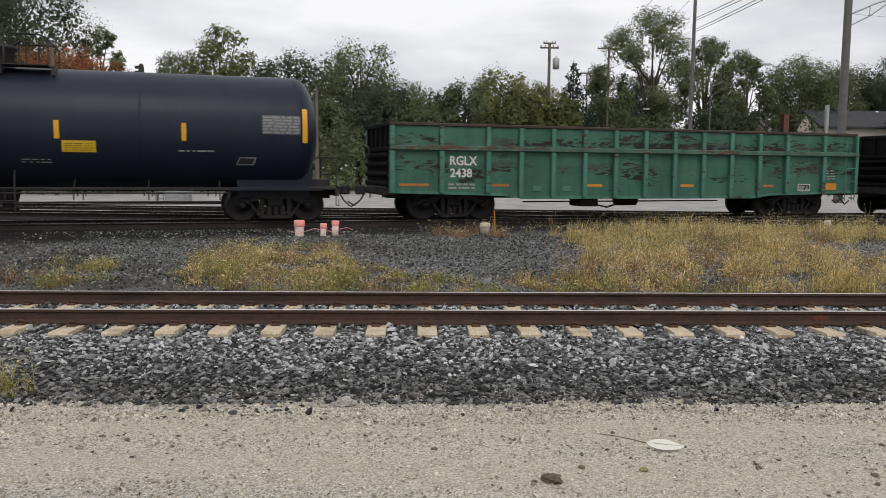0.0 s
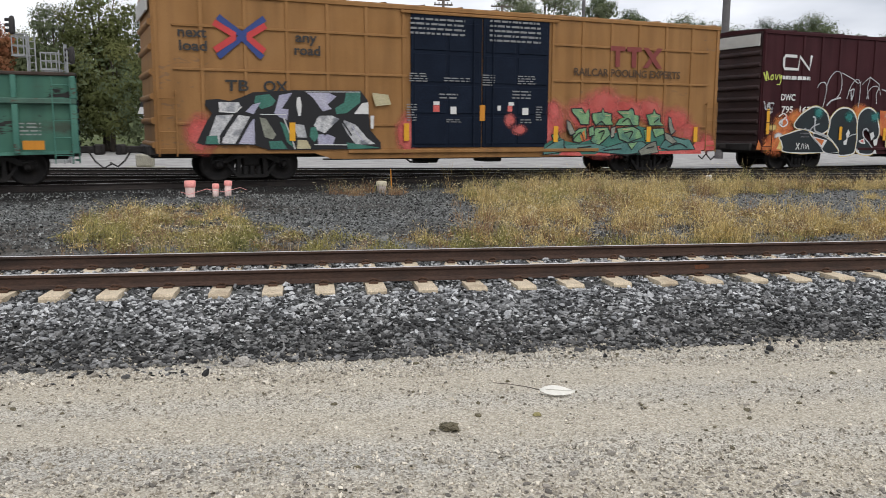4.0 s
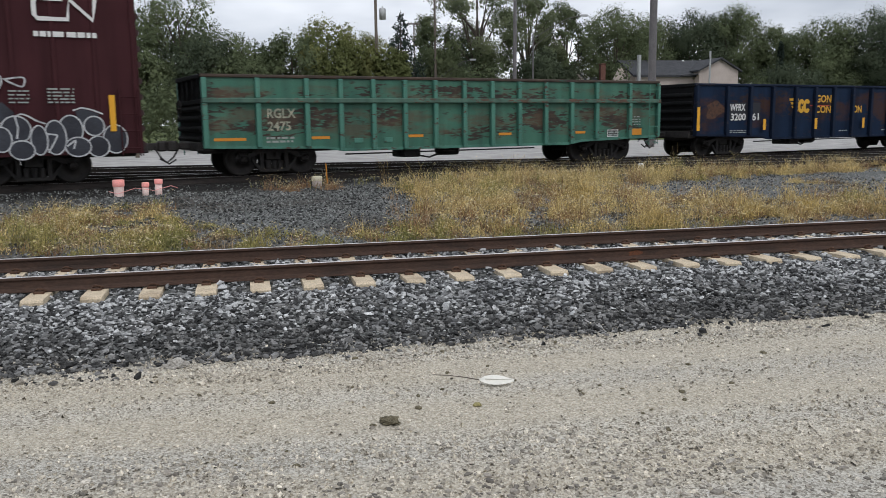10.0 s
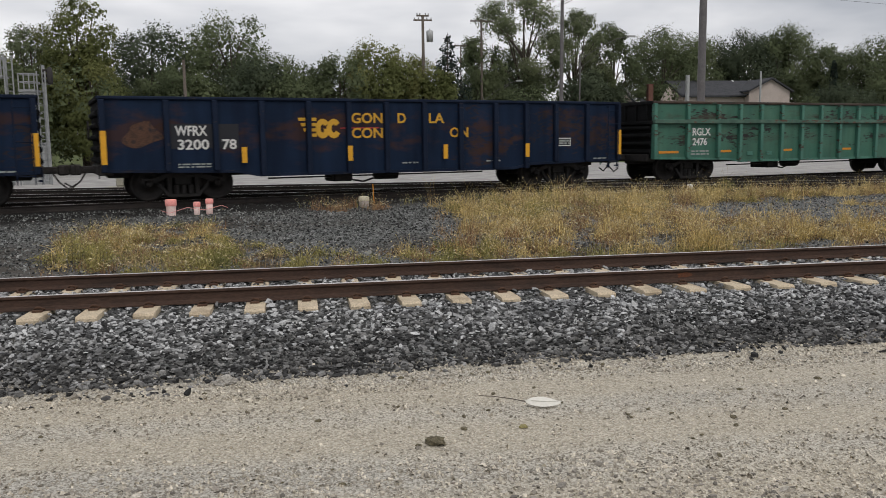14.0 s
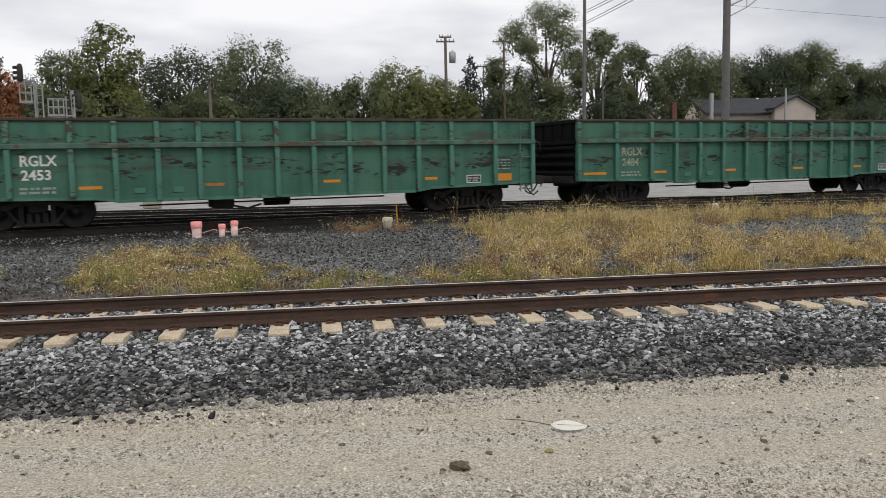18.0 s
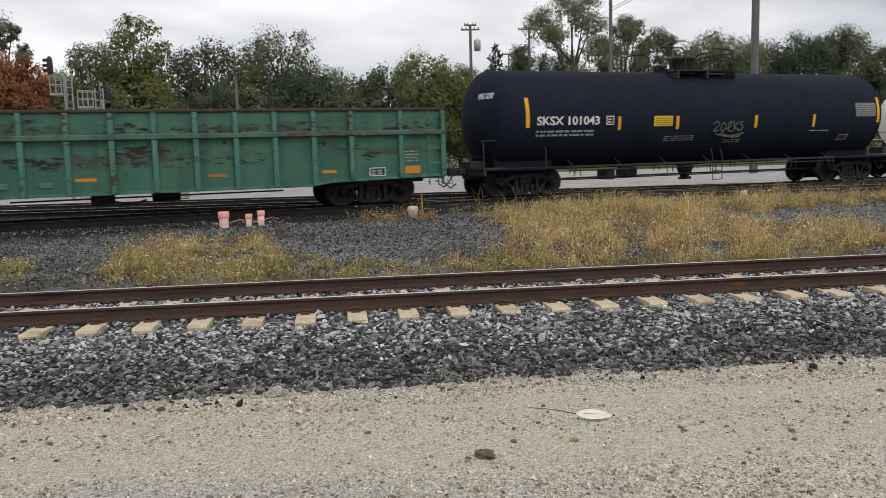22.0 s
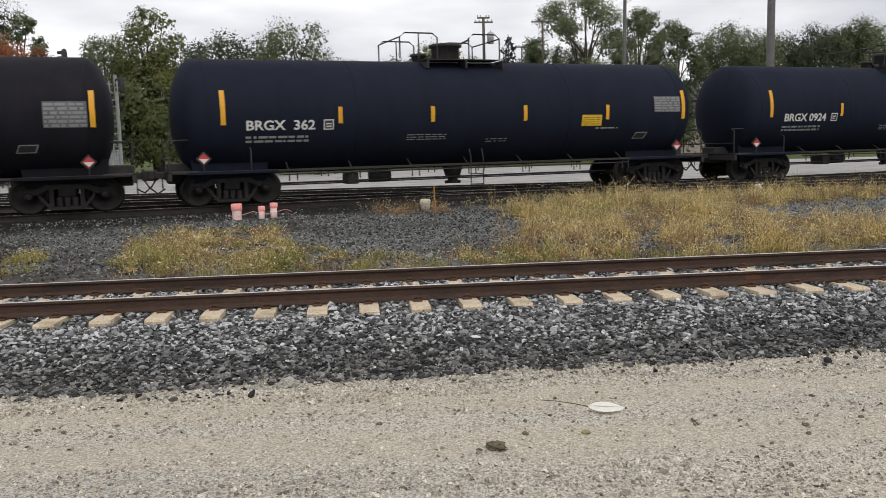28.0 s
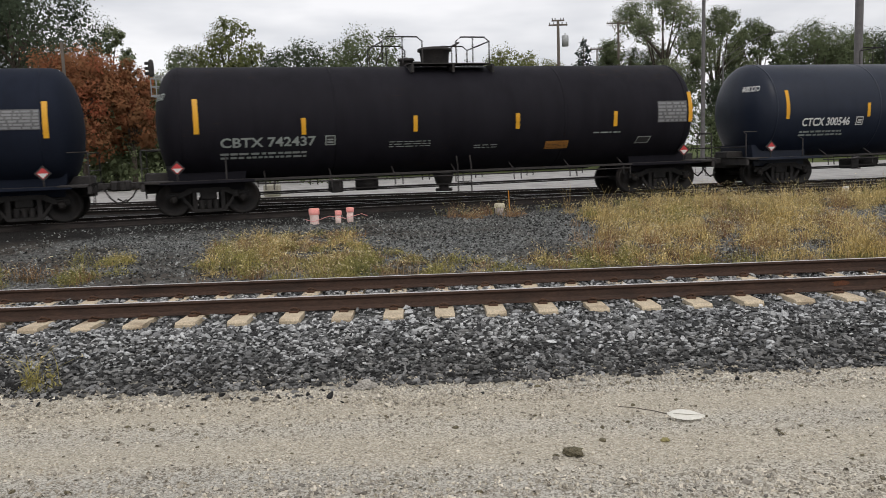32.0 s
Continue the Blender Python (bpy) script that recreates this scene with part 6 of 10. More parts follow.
        mist(c, -6.51, 2.10, 0.34, 0.28, P_AQUA, 5, ye - 0.0292, 0.8)
        mist(c, -4.92, 1.97, 0.34, 0.28, P_AQUA, 5, ye - 0.0292, 0.8)
        mist(c, -3.52, 1.98, 0.34, 0.28, P_AQUA, 3, ye - 0.0292, 0.8)
        mist(c, -1.86, 1.99, 0.34, 0.28, P_AQUA, 5, ye - 0.0292, 0.8)
        part("paint_line", ribbon([(-6.64, 3.01), (-6.48, 3.18), (-6.28, 3.19), (-6.17, 3.02), (-6.21, 2.68), (-6.30, 2.31)], 0.035, ye - 0.0020), P_SILVER, c, "thin spray-painted outline of round letters")
        part("paint_line", ribbon([(-6.17, 3.07), (-6.03, 3.37), (-5.79, 3.59), (-5.58, 3.61), (-5.45, 3.48), (-5.40, 3.12), (-5.47, 2.81), (-5.70, 2.59)], 0.035, ye - 0.0024), P_SILVER, c, "thin spray-painted outline of round letters")
        part("paint_line", ribbon([(-5.42, 3.57), (-4.82, 3.36), (-4.57, 3.21), (-4.40, 3.27)], 0.03, ye - 0.0020, False), P_SILVER, c)
        part("paint_line", ribbon([(-5.08, 2.63), (-4.94, 3.05), (-4.74, 3.29), (-4.57, 3.35), (-4.44, 3.22), (-4.41, 2.83), (-4.45, 2.33)], 0.035, ye - 0.0024), P_SILVER, c, "thin spray-painted outline of round letters")
        part("paint_line", ribbon([(-4.32, 3.18), (-4.06, 3.37), (-3.93, 3.40), (-4.03, 3.00), (-3.93, 2.65)], 0.03, ye - 0.0020), P_SILVER, c)
        part("paint_line", ribbon([(-3.93, 3.46), (-3.38, 3.20), (-3.43, 3.01), (-3.54, 2.85), (-3.47, 2.47)], 0.035, ye - 0.0028, False), P_SILVER, c)
        part("paint_line", ribbon([(-4.04, 2.65), (-3.90, 3.00), (-3.64, 3.13), (-3.41, 3.07), (-3.29, 2.82)], 0.03, ye - 0.0020), P_SILVER, c)
        part("paint_line", ribbon([(-4.94, 2.93), (-4.74, 2.98), (-4.83, 2.58), (-4.88, 2.88)], 0.05, ye - 0.0020), P_SILVER, c)
        part("paint_line", ribbon([(-6.09, 2.38), (-5.86, 2.56), (-5.41, 2.66)], 0.06, ye - 0.0030), P_SILVER, c)
        part("paint_line", ribbon([(-3.24, 3.01), (-2.99, 2.94), (-2.82, 2.62), (-2.80, 2.30), (-2.94, 1.97)], 0.035, ye - 0.0020), P_SILVER, c)
        part("paint_line", ribbon([(-8.43, 1.95), (-8.23, 2.05), (-8.09, 1.95), (-8.27, 1.80), (-8.42, 1.70), (-8.22, 1.58), (-8.01, 1.70), (-8.09, 1.85)], 0.05, ye - 0.0020), P_WHITE, c)
        part("paint_line", ribbon([(-9.18, 2.45), (-9.08, 2.16), (-8.95, 2.43), (-8.88, 2.09), (-8.73, 2.40), (-9.03, 2.34), (-8.76, 2.14), (-8.97, 2.02)], 0.05, ye - 0.0020), P_SILVER, c)
        part("paint_line", ribbon([(-9.28, 3.45), (-9.15, 3.20), (-9.16, 3.51), (-9.03, 3.23)], 0.06, ye - 0.0020), P_LIME, c)
        part("paint_line", ribbon([(-8.94, 3.34), (-8.85, 3.40), (-8.83, 3.26), (-8.93, 3.24), (-8.94, 3.34)], 0.045, ye - 0.0020), P_LIME, c)
        part("paint_line", ribbon([(-8.73, 3.41), (-8.68, 3.24), (-8.60, 3.41)], 0.045, ye - 0.0020), P_LIME, c)
        part("paint_line", ribbon([(-8.53, 3.41), (-8.51, 3.27), (-8.43, 3.39), (-8.49, 3.10), (-8.63, 3.07)], 0.045, ye - 0.0020), P_LIME, c)
        flat(c, "paint_field", [(1.12, 2.31), (1.72, 2.82), (2.34, 2.83), (2.45, 2.01), (2.28, 0.69), (1.99, 0.57), (1.75, 1.49), (1.87, 1.92), (1.37, 2.09)], P_SAGE, ye - 0.0004)
        flat(c, "paint_field", [(1.04, 2.26), (1.36, 2.33), (1.46, 1.92), (1.18, 1.71)], P_SAGE, ye - 0.0004)
        dome(c, [(4.08, 2.02), (4.19, 2.47), (4.49, 2.72), (4.89, 2.76), (5.17, 2.48), (5.24, 1.94)], ye - 0.0002, P_SAGEG, None, None, 0.06, 0.05)
        dome(c, [(5.93, 2.03), (6.05, 2.42), (6.32, 2.49), (6.61, 2.31), (6.73, 1.98)], ye - 0.0002, P_SAGEG, None, None, 0.06, 0.05)
        dome(c, [(7.06, 1.94), (7.15, 2.50), (7.54, 2.81), (7.94, 2.59), (8.13, 1.95)], ye - 0.0002, P_SAGEG, None, None, 0.06, 0.05)
        flat(c, "paint_field", [(7.80, 1.80), (8.18, 1.95), (8.53, 1.95), (8.81, 0.84), (8.11, 0.88)], P_SAGE, ye - 0.0006)
        flat(c, "paint_field", [(2.09, 0.59), (2.23, 0.84), (2.34, 1.31), (2.36, 1.92), (2.56, 2.31), (2.82, 2.24), (3.16, 2.28), (3.38, 2.11), (3.59, 2.28), (3.89, 2.30), (4.20, 2.15), (4.51, 2.26), (4.78, 2.12), (5.32, 2.19), (5.74, 2.12), (6.24, 2.27), (7.52, 2.28), (7.74, 1.91), (7.83, 1.38), (8.33, 1.28), (8.45, 0.92), (8.81, 0.80), (8.87, 0.68), (7.88, 0.60), (5.50, 0.54), (3.26, 0.63)], P_CHROME, ye - 0.0030)
        part("paint_line", ribbon([(2.34, 1.40), (2.30, 1.96), (2.54, 2.34), (2.77, 2.26), (3.18, 2.30), (3.40, 2.11), (3.59, 2.30), (3.89, 2.32), (4.23, 2.15), (4.53, 2.27), (4.81, 2.12), (5.34, 2.21), (5.76, 2.12), (6.26, 2.29), (7.55, 2.30), (7.77, 1.91), (7.85, 1.38)], 0.05, ye - 0.0040, False), P_BLACK, c)
        dome(c, [(2.47, 1.15), (2.44, 1.40), (2.63, 1.57), (2.88, 1.54), (3.02, 1.33), (2.90, 1.08), (2.67, 1.01)], ye - 0.0044, P_SILVER, P_BLACK, None, 0.03, 0.05)
        flat(c, "paint_wedge", [(3.04, 1.96), (3.29, 2.03), (3.22, 1.72), (3.09, 1.64)], P_NAVY, ye - 0.0042)
        flat(c, "paint_wedge", [(3.23, 1.47), (3.71, 1.29), (3.33, 1.15)], P_NAVY, ye - 0.0042)
        flat(c, "paint_wedge", [(3.47, 1.82), (3.96, 1.57), (3.84, 1.36), (3.57, 1.57)], P_NAVY, ye - 0.0042)
        flat(c, "paint_wedge", [(4.08, 1.93), (4.34, 2.00), (4.27, 1.64)], P_NAVY, ye - 0.0042)
        flat(c, "paint_wedge", [(4.15, 1.39), (4.55, 1.28), (4.26, 0.92)], P_NAVY, ye - 0.0042)
        flat(c, "paint_wedge", [(4.58, 1.68), (5.13, 1.57), (4.78, 1.32)], P_NAVY, ye - 0.0042)
        flat(c, "paint_wedge", [(4.93, 0.99), (5.09, 1.46), (5.25, 0.98)], P_NAVY, ye - 0.0042)
        flat(c, "paint_wedge", [(5.29, 1.86), (6.08, 1.79), (5.39, 1.68)], P_NAVY, ye - 0.0042)
        flat(c, "paint_wedge", [(5.45, 1.46), (5.77, 1.57), (5.75, 1.09)], P_NAVY, ye - 0.0042)
        flat(c, "paint_wedge", [(6.06, 1.31), (6.37, 1.64), (6.54, 1.12), (6.31, 0.97)], P_NAVY, ye - 0.0042)
        flat(c, "paint_wedge", [(6.63, 2.02), (6.87, 2.06), (6.80, 1.65)], P_NAVY, ye - 0.0042)
        flat(c, "paint_wedge", [(6.90, 1.57), (7.24, 1.42), (6.97, 1.19)], P_NAVY, ye - 0.0042)
        flat(c, "paint_wedge", [(7.31, 1.91), (7.55, 1.83), (7.48, 1.46)], P_NAVY, ye - 0.0042)
        flat(c, "paint_wedge", [(7.44, 1.27), (7.74, 1.19), (7.66, 0.89)], P_NAVY, ye - 0.0042)
        flat(c, "paint_wedge", [(3.34, 0.93), (3.85, 1.03), (3.82, 0.82)], P_NAVY, ye - 0.0042)
        flat(c, "paint_wedge", [(4.35, 0.81), (4.79, 0.99), (4.76, 0.73)], P_NAVY, ye - 0.0042)
        flat(c, "paint_wedge", [(5.62, 0.91), (6.09, 0.83), (5.77, 0.68)], P_NAVY, ye - 0.0042)
        flat(c, "paint_wedge", [(6.69, 0.97), (7.12, 1.01), (6.95, 0.70)], P_NAVY, ye - 0.0042)
        part("paint_line", ribbon([(3.16, 2.10), (3.40, 1.57), (3.71, 1.43), (3.59, 1.00)], 0.035, ye - 0.0048), P_BLACK, c)
        part("paint_line", ribbon([(3.99, 2.11), (4.10, 1.46), (4.38, 1.17), (4.31, 0.77)], 0.035, ye - 0.0048), P_BLACK, c)
        part("paint_line", ribbon([(4.70, 2.04), (4.54, 1.64), (4.90, 1.46), (4.84, 0.84)], 0.035, ye - 0.0048), P_BLACK, c)
        part("paint_line", ribbon([(5.19, 2.03), (5.35, 1.61), (5.85, 1.68)], 0.035, ye - 0.0048), P_BLACK, c)
        part("paint_line", ribbon([(5.83, 2.05), (5.96, 1.46), (5.61, 0.98)], 0.035, ye - 0.0048), P_BLACK, c)
        part("paint_line", ribbon([(6.34, 2.16), (6.51, 1.64), (6.36, 0.94), (6.80, 0.82)], 0.035, ye - 0.0048), P_BLACK, c)
        part("paint_line", ribbon([(7.00, 2.17), (6.99, 1.65), (7.35, 1.27), (7.28, 0.78)], 0.035, ye - 0.0048), P_BLACK, c)
        part("paint_line", ribbon([(7.54, 2.02), (7.68, 1.38), (7.52, 0.81)], 0.035, ye - 0.0048), P_BLACK, c)
        part("paint_line", ribbon([(2.11, 0.73), (3.26, 0.75), (5.03, 0.69), (6.90, 0.74), (8.76, 0.80)], 0.03, ye - 0.0050), P_BLACK, c)
        part("paint_line", ribbon([(2.24, 0.64), (3.69, 0.66), (5.50, 0.59), (7.88, 0.65)], 0.02, ye - 0.0052), P_WHITE, c)
        part("paint_line", ribbon([(8.65, 3.99), (8.80, 3.69), (8.88, 3.88), (9.01, 3.55), (9.15, 3.70), (9.23, 3.33), (8.92, 3.43), (8.74, 3.77)], 0.03, ye - 0.0020), P_WHITE, c)
        part("paint_line", ribbon([(0.29, 2.25), (0.45, 2.12), (0.25, 2.02), (0.49, 1.92), (0.30, 1.78), (0.54, 1.64), (0.38, 1.47)], 0.03, ye - 0.0020), P_SILVER, c)
        flat(c, "paint_wedge", [(0.62, 1.64), (0.81, 1.71), (0.94, 1.54), (0.74, 1.44)], P_AQUA, ye - 0.0020)
        flat(c, "paint_wedge", [(0.69, 1.88), (0.85, 1.88), (0.85, 1.78), (0.69, 1.78)], P_PINK, ye - 0.0020)
    else:
        logo_two_letters(c, 6.95, 3.95, 1.5, 0.58, LETTER, y - 0.002)
        bars(c, 6.95, 8.4, 3.58, 3.72, 1, LETTER, y, seed=4, fill=0.9)
        mist(c, -4.48, 2.70, 2.5, 1.25, P_BLACK, 3, ye + 0.012, 0.75)
        flat(c, "paint_field", [(-6.28, 2.22), (-6.23, 2.96), (-5.96, 3.32), (-5.41, 3.42), (-4.82, 3.42), (-4.13, 3.51), (-3.50, 3.45), (-2.83, 3.48), (-2.61, 3.08), (-2.60, 2.51), (-2.90, 2.22), (-3.41, 2.13), (-3.92, 1.98), (-4.31, 2.05), (-4.92, 1.99), (-5.65, 2.06)], P_SMOKE, ye - 0.0010)
        part("paint_line", ribbon([(-5.43, 3.24), (-5.73, 3.25), (-5.88, 3.10), (-5.79, 2.88), (-5.51, 2.74), (-5.31, 2.52), (-5.43, 2.27), (-5.76, 2.18), (-5.98, 2.26)], 0.41, ye - 0.0040), P_SILVER, c)
        part("paint_line", ribbon([(-5.43, 3.24), (-5.73, 3.25), (-5.88, 3.10), (-5.79, 2.88), (-5.51, 2.74), (-5.31, 2.52), (-5.43, 2.27), (-5.76, 2.18), (-5.98, 2.26)], 0.36, ye - 0.0050), P_SMOKE2, c)
        part("paint_line", ribbon([(-5.17, 2.24), (-5.29, 2.65), (-5.27, 3.05), (-5.06, 3.25), (-4.91, 3.07), (-4.91, 2.53)], 0.29, ye - 0.0060), P_SILVER, c)
        part("paint_line", ribbon([(-5.17, 2.24), (-5.29, 2.65), (-5.27, 3.05), (-5.06, 3.25), (-4.91, 3.07), (-4.91, 2.53)], 0.24, ye - 0.0070), P_SMOKE2, c)
        part("paint_line", ribbon([(-4.69, 2.19), (-4.81, 2.66), (-4.81, 3.13), (-4.67, 3.31), (-4.42, 3.18), (-4.37, 2.93), (-4.55, 2.76), (-4.31, 2.52), (-4.09, 2.28)], 0.31, ye - 0.0080), P_SILVER, c)
        part("paint_line", ribbon([(-4.69, 2.19), (-4.81, 2.66), (-4.81, 3.13), (-4.67, 3.31), (-4.42, 3.18), (-4.37, 2.93), (-4.55, 2.76), (-4.31, 2.52), (-4.09, 2.28)], 0.26, ye - 0.0090), P_SMOKE2, c)
        part("paint_line", ribbon([(-4.09, 2.97), (-3.90, 3.26), (-3.63, 3.24), (-3.49, 2.97), (-3.58, 2.71), (-3.81, 2.54), (-3.92, 2.36), (-3.67, 2.19), (-3.43, 2.31)], 0.35, ye - 0.0100), P_SILVER, c)
        part("paint_line", ribbon([(-4.09, 2.97), (-3.90, 3.26), (-3.63, 3.24), (-3.49, 2.97), (-3.58, 2.71), (-3.81, 2.54), (-3.92, 2.36), (-3.67, 2.19), (-3.43, 2.31)], 0.3, ye - 0.0110), P_SMOKE2, c)
        part("paint_line", ribbon([(-2.74, 3.14), (-3.03, 3.29), (-3.23, 3.13), (-3.27, 2.80), (-3.18, 2.40), (-2.86, 2.32), (-2.70, 2.65), (-2.96, 2.81)], 0.33, ye - 0.0120), P_SILVER, c)
        part("paint_line", ribbon([(-2.74, 3.14), (-3.03, 3.29), (-3.23, 3.13), (-3.27, 2.80), (-3.18, 2.40), (-2.86, 2.32), (-2.70, 2.65), (-2.96, 2.81)], 0.28, ye - 0.0130), P_SMOKE2, c)
        part("paint_line", ribbon([(-6.01, 2.07), (-5.85, 1.95), (-5.65, 2.05), (-5.17, 2.05), (-4.92, 1.95), (-4.31, 2.03), (-3.92, 1.90), (-3.50, 2.08), (-3.30, 2.15), (-2.95, 2.12), (-2.64, 2.29)], 0.04, ye - 0.0150), P_SILVER, c)
        part("paint_line", ribbon([(-5.64, 2.95), (-5.74, 2.88), (-5.54, 2.73)], 0.05, ye - 0.0152), P_BLACK, c)
        part("paint_line", ribbon([(-4.62, 3.05), (-4.51, 2.95), (-4.62, 2.82)], 0.08, ye - 0.0152), P_BLACK, c)
        part("paint_line", ribbon([(-3.92, 2.91), (-3.81, 2.78), (-3.92, 2.65)], 0.08, ye - 0.0152), P_BLACK, c)
        part("paint_line", ribbon([(-3.83, 2.53), (-3.70, 2.37)], 0.08, ye - 0.0154), P_BLACK, c)
        part("paint_line", ribbon([(-5.23, 2.87), (-5.20, 2.59)], 0.1, ye - 0.0152), P_BLACK, c)
        part("paint_line", ribbon([(-3.12, 2.87), (-2.83, 2.81)], 0.07, ye - 0.0152), P_BLACK, c)
        dome(c, [(-4.97, 1.64), (-5.04, 1.32), (-4.87, 1.00), (-4.59, 0.97), (-4.35, 1.23), (-4.42, 1.62)], ye - 0.0020, P_SAGE, None, None, 0.06, 0.05)
        dome(c, [(-4.21, 0.97), (-4.13, 1.49), (-3.88, 1.68), (-3.67, 1.49), (-3.52, 0.90), (-3.74, 0.90), (-3.85, 1.23), (-3.99, 0.93)], ye - 0.0020, P_SAGE, None, None, 0.06, 0.05)
        dome(c, [(-3.38, 0.96), (-3.41, 1.46), (-3.12, 1.76), (-2.79, 1.63), (-2.67, 0.93), (-2.89, 0.90), (-3.01, 1.16), (-3.19, 0.93)], ye - 0.0020, P_SAGE, None, None, 0.06, 0.05)
        flat(c, "paint_field", [(-4.92, 1.91), (-4.40, 1.92), (-4.40, 1.57), (-4.92, 1.56)], P_CREAM, ye - 0.0040)
        flat(c, "paint_wedge", [(-4.73, 1.10), (-4.70, 1.39), (-4.49, 1.49), (-4.45, 1.13)], P_PINK, ye - 0.0044)
        flat(c, "paint_wedge", [(-4.59, 1.26), (-4.49, 1.32), (-4.49, 1.19)], P_SAGE, ye - 0.0048)
        part("paint_line", ribbon([(-4.84, 1.50), (-4.92, 1.29), (-4.77, 1.07)], 0.05, ye - 0.0050), P_SMOKE2, c)
        flat(c, "paint_wedge", [(-2.88, 1.40), (-2.75, 1.43), (-2.75, 1.10), (-2.86, 1.10)], P_PINK, ye - 0.0040)
        part("paint_line", ribbon([(-1.34, 2.28), (-1.18, 2.15), (-1.38, 2.11), (-1.14, 2.25)], 0.035, ye - 0.0020), P_SILVER, c)
        part("paint_line", ribbon([(1.06, 2.26), (1.23, 2.12), (1.02, 2.08), (1.32, 2.23)], 0.035, ye - 0.0020), P_SILVER, c)
        part("paint_line", ribbon([(-1.49, 1.40), (-1.33, 1.30), (-1.52, 1.16), (-1.29, 1.33)], 0.035, ye - 0.0020), P_SILVER, c)
        part("paint_line", ribbon([(-0.18, 2.20), (-0.06, 1.96), (-0.22, 1.93), (0.02, 2.14)], 0.035, ye - 0.0020), P_SILVER, c)
        part("paint_line", ribbon([(-0.75, 2.12), (-0.62, 1.78), (-0.78, 1.68), (-0.54, 1.54)], 0.035, ye - 0.0020), P_SILVER, c)
        part("paint_line", ribbon([(0.27, 2.21), (0.36, 1.90), (0.19, 1.79)], 0.035, ye - 0.0020), P_SILVER, c)
        flat(c, "paint_wedge", [(-1.49, 1.98), (-1.18, 1.98), (-1.18, 1.79), (-1.49, 1.79)], P_SILVER, ye - 0.0020)
        flat(c, "paint_wedge", [(0.98, 1.99), (1.24, 2.00), (1.24, 1.80), (0.99, 1.80)], P_SILVER, ye - 0.0020)
        flat(c, "paint_wedge", [(-0.74, 1.83), (-0.58, 1.84), (-0.58, 1.70), (-0.74, 1.70)], P_SILVER, ye - 0.0020)
        flat(c, "paint_wedge", [(0.51, 2.23), (0.68, 2.24), (0.68, 2.11), (0.52, 2.11)], P_SILVER, ye - 0.0020)
        mist(c, -0.54, 1.70, 0.9, 0.55, P_GREYV, 4, ye + 0.010, 0.6)
        # dark outlined letters, cream letters half hidden below them, and a chain of dark bubbles
        flat(c, "paint_field", [(2.49, 2.62), (2.71, 2.64), (2.68, 2.76), (3.21, 2.86), (3.66, 2.79), (4.04, 2.85), (4.56, 2.87), (5.01, 2.90), (5.90, 2.85), (6.18, 2.56), (6.02, 2.13), (5.71, 1.84), (5.10, 1.75), (4.64, 1.78), (4.26, 1.63), (3.79, 1.48), (3.51, 1.71), (3.22, 1.55), (2.74, 1.43), (2.35, 1.40), (2.21, 1.67), (2.23, 1.88), (2.47, 1.91), (2.55, 2.17), (2.48, 2.40)], P_NAVY, ye - 0.0010)
        part("paint_line", ribbon([(2.83, 1.44), (2.84, 1.03), (3.21, 0.99)], 0.16, ye - 0.0032), P_CREAM, c, "cream spray-painted letter")
        part("paint_line", ribbon([(3.65, 1.75), (3.39, 1.63), (3.34, 1.27), (3.52, 0.99), (3.78, 1.05), (3.90, 1.36), (3.82, 1.68), (3.65, 1.75)], 0.24, ye - 0.0034), P_CREAM, c, "cream spray-painted letter")
        part("paint_line", ribbon([(4.13, 1.47), (4.12, 1.11), (4.37, 1.04), (4.68, 1.12), (4.74, 1.49)], 0.3, ye - 0.0036), P_CREAM, c, "cream spray-painted letter")
        part("paint_line", ribbon([(4.37, 1.19), (4.46, 1.11)], 0.3, ye - 0.0038), P_CREAM, c, "cream spray-painted letter")
        part("paint_line", ribbon([(5.52, 1.55), (5.17, 1.46), (5.12, 1.11), (5.37, 0.99), (5.52, 1.22), (5.34, 1.36)], 0.28, ye - 0.0040), P_CREAM, c, "cream spray-painted letter")
        part("paint_line", ribbon([(5.82, 1.51), (5.86, 1.17), (5.68, 0.81), (5.37, 0.74)], 0.13, ye - 0.0042), P_CREAM, c, "cream spray-painted letter")
        part("paint_line", ribbon([(5.18, 1.36), (5.52, 1.38)], 0.025, ye - 0.0044), P_SMOKE, c)
        part("paint_line", ribbon([(5.18, 1.25), (5.52, 1.26)], 0.025, ye - 0.0046), P_SMOKE, c)
        part("paint_line", ribbon([(5.21, 1.13), (5.49, 1.15)], 0.025, ye - 0.0048), P_SMOKE, c)
        part("paint_line", ribbon([(4.02, 1.16), (4.88, 1.20)], 0.025, ye - 0.0050), P_SMOKE, c)
        part("paint_line", ribbon([(4.37, 1.41), (4.43, 1.28)], 0.025, ye - 0.0052), P_SMOKE, c)
        part("paint_line", ribbon([(2.48, 2.41), (2.46, 2.60), (2.71, 2.63), (2.68, 2.75), (3.19, 2.85)], 0.04, ye - 0.0074, True), P_SILVER, c)
        part("paint_line", ribbon([(2.70, 2.42), (2.55, 2.20), (2.58, 1.86), (2.66, 1.67)], 0.04, ye - 0.0076, False), P_SILVER, c)
        part("paint_line", ribbon([(3.24, 2.72), (3.41, 2.81), (3.58, 2.68), (3.52, 2.46), (3.40, 2.34), (3.63, 2.28), (3.75, 2.06), (3.65, 1.82), (3.28, 1.57), (2.74, 1.44), (2.33, 1.41), (2.21, 1.64), (2.23, 1.88), (2.47, 1.91)], 0.04, ye - 0.0078, True), P_SILVER, c)
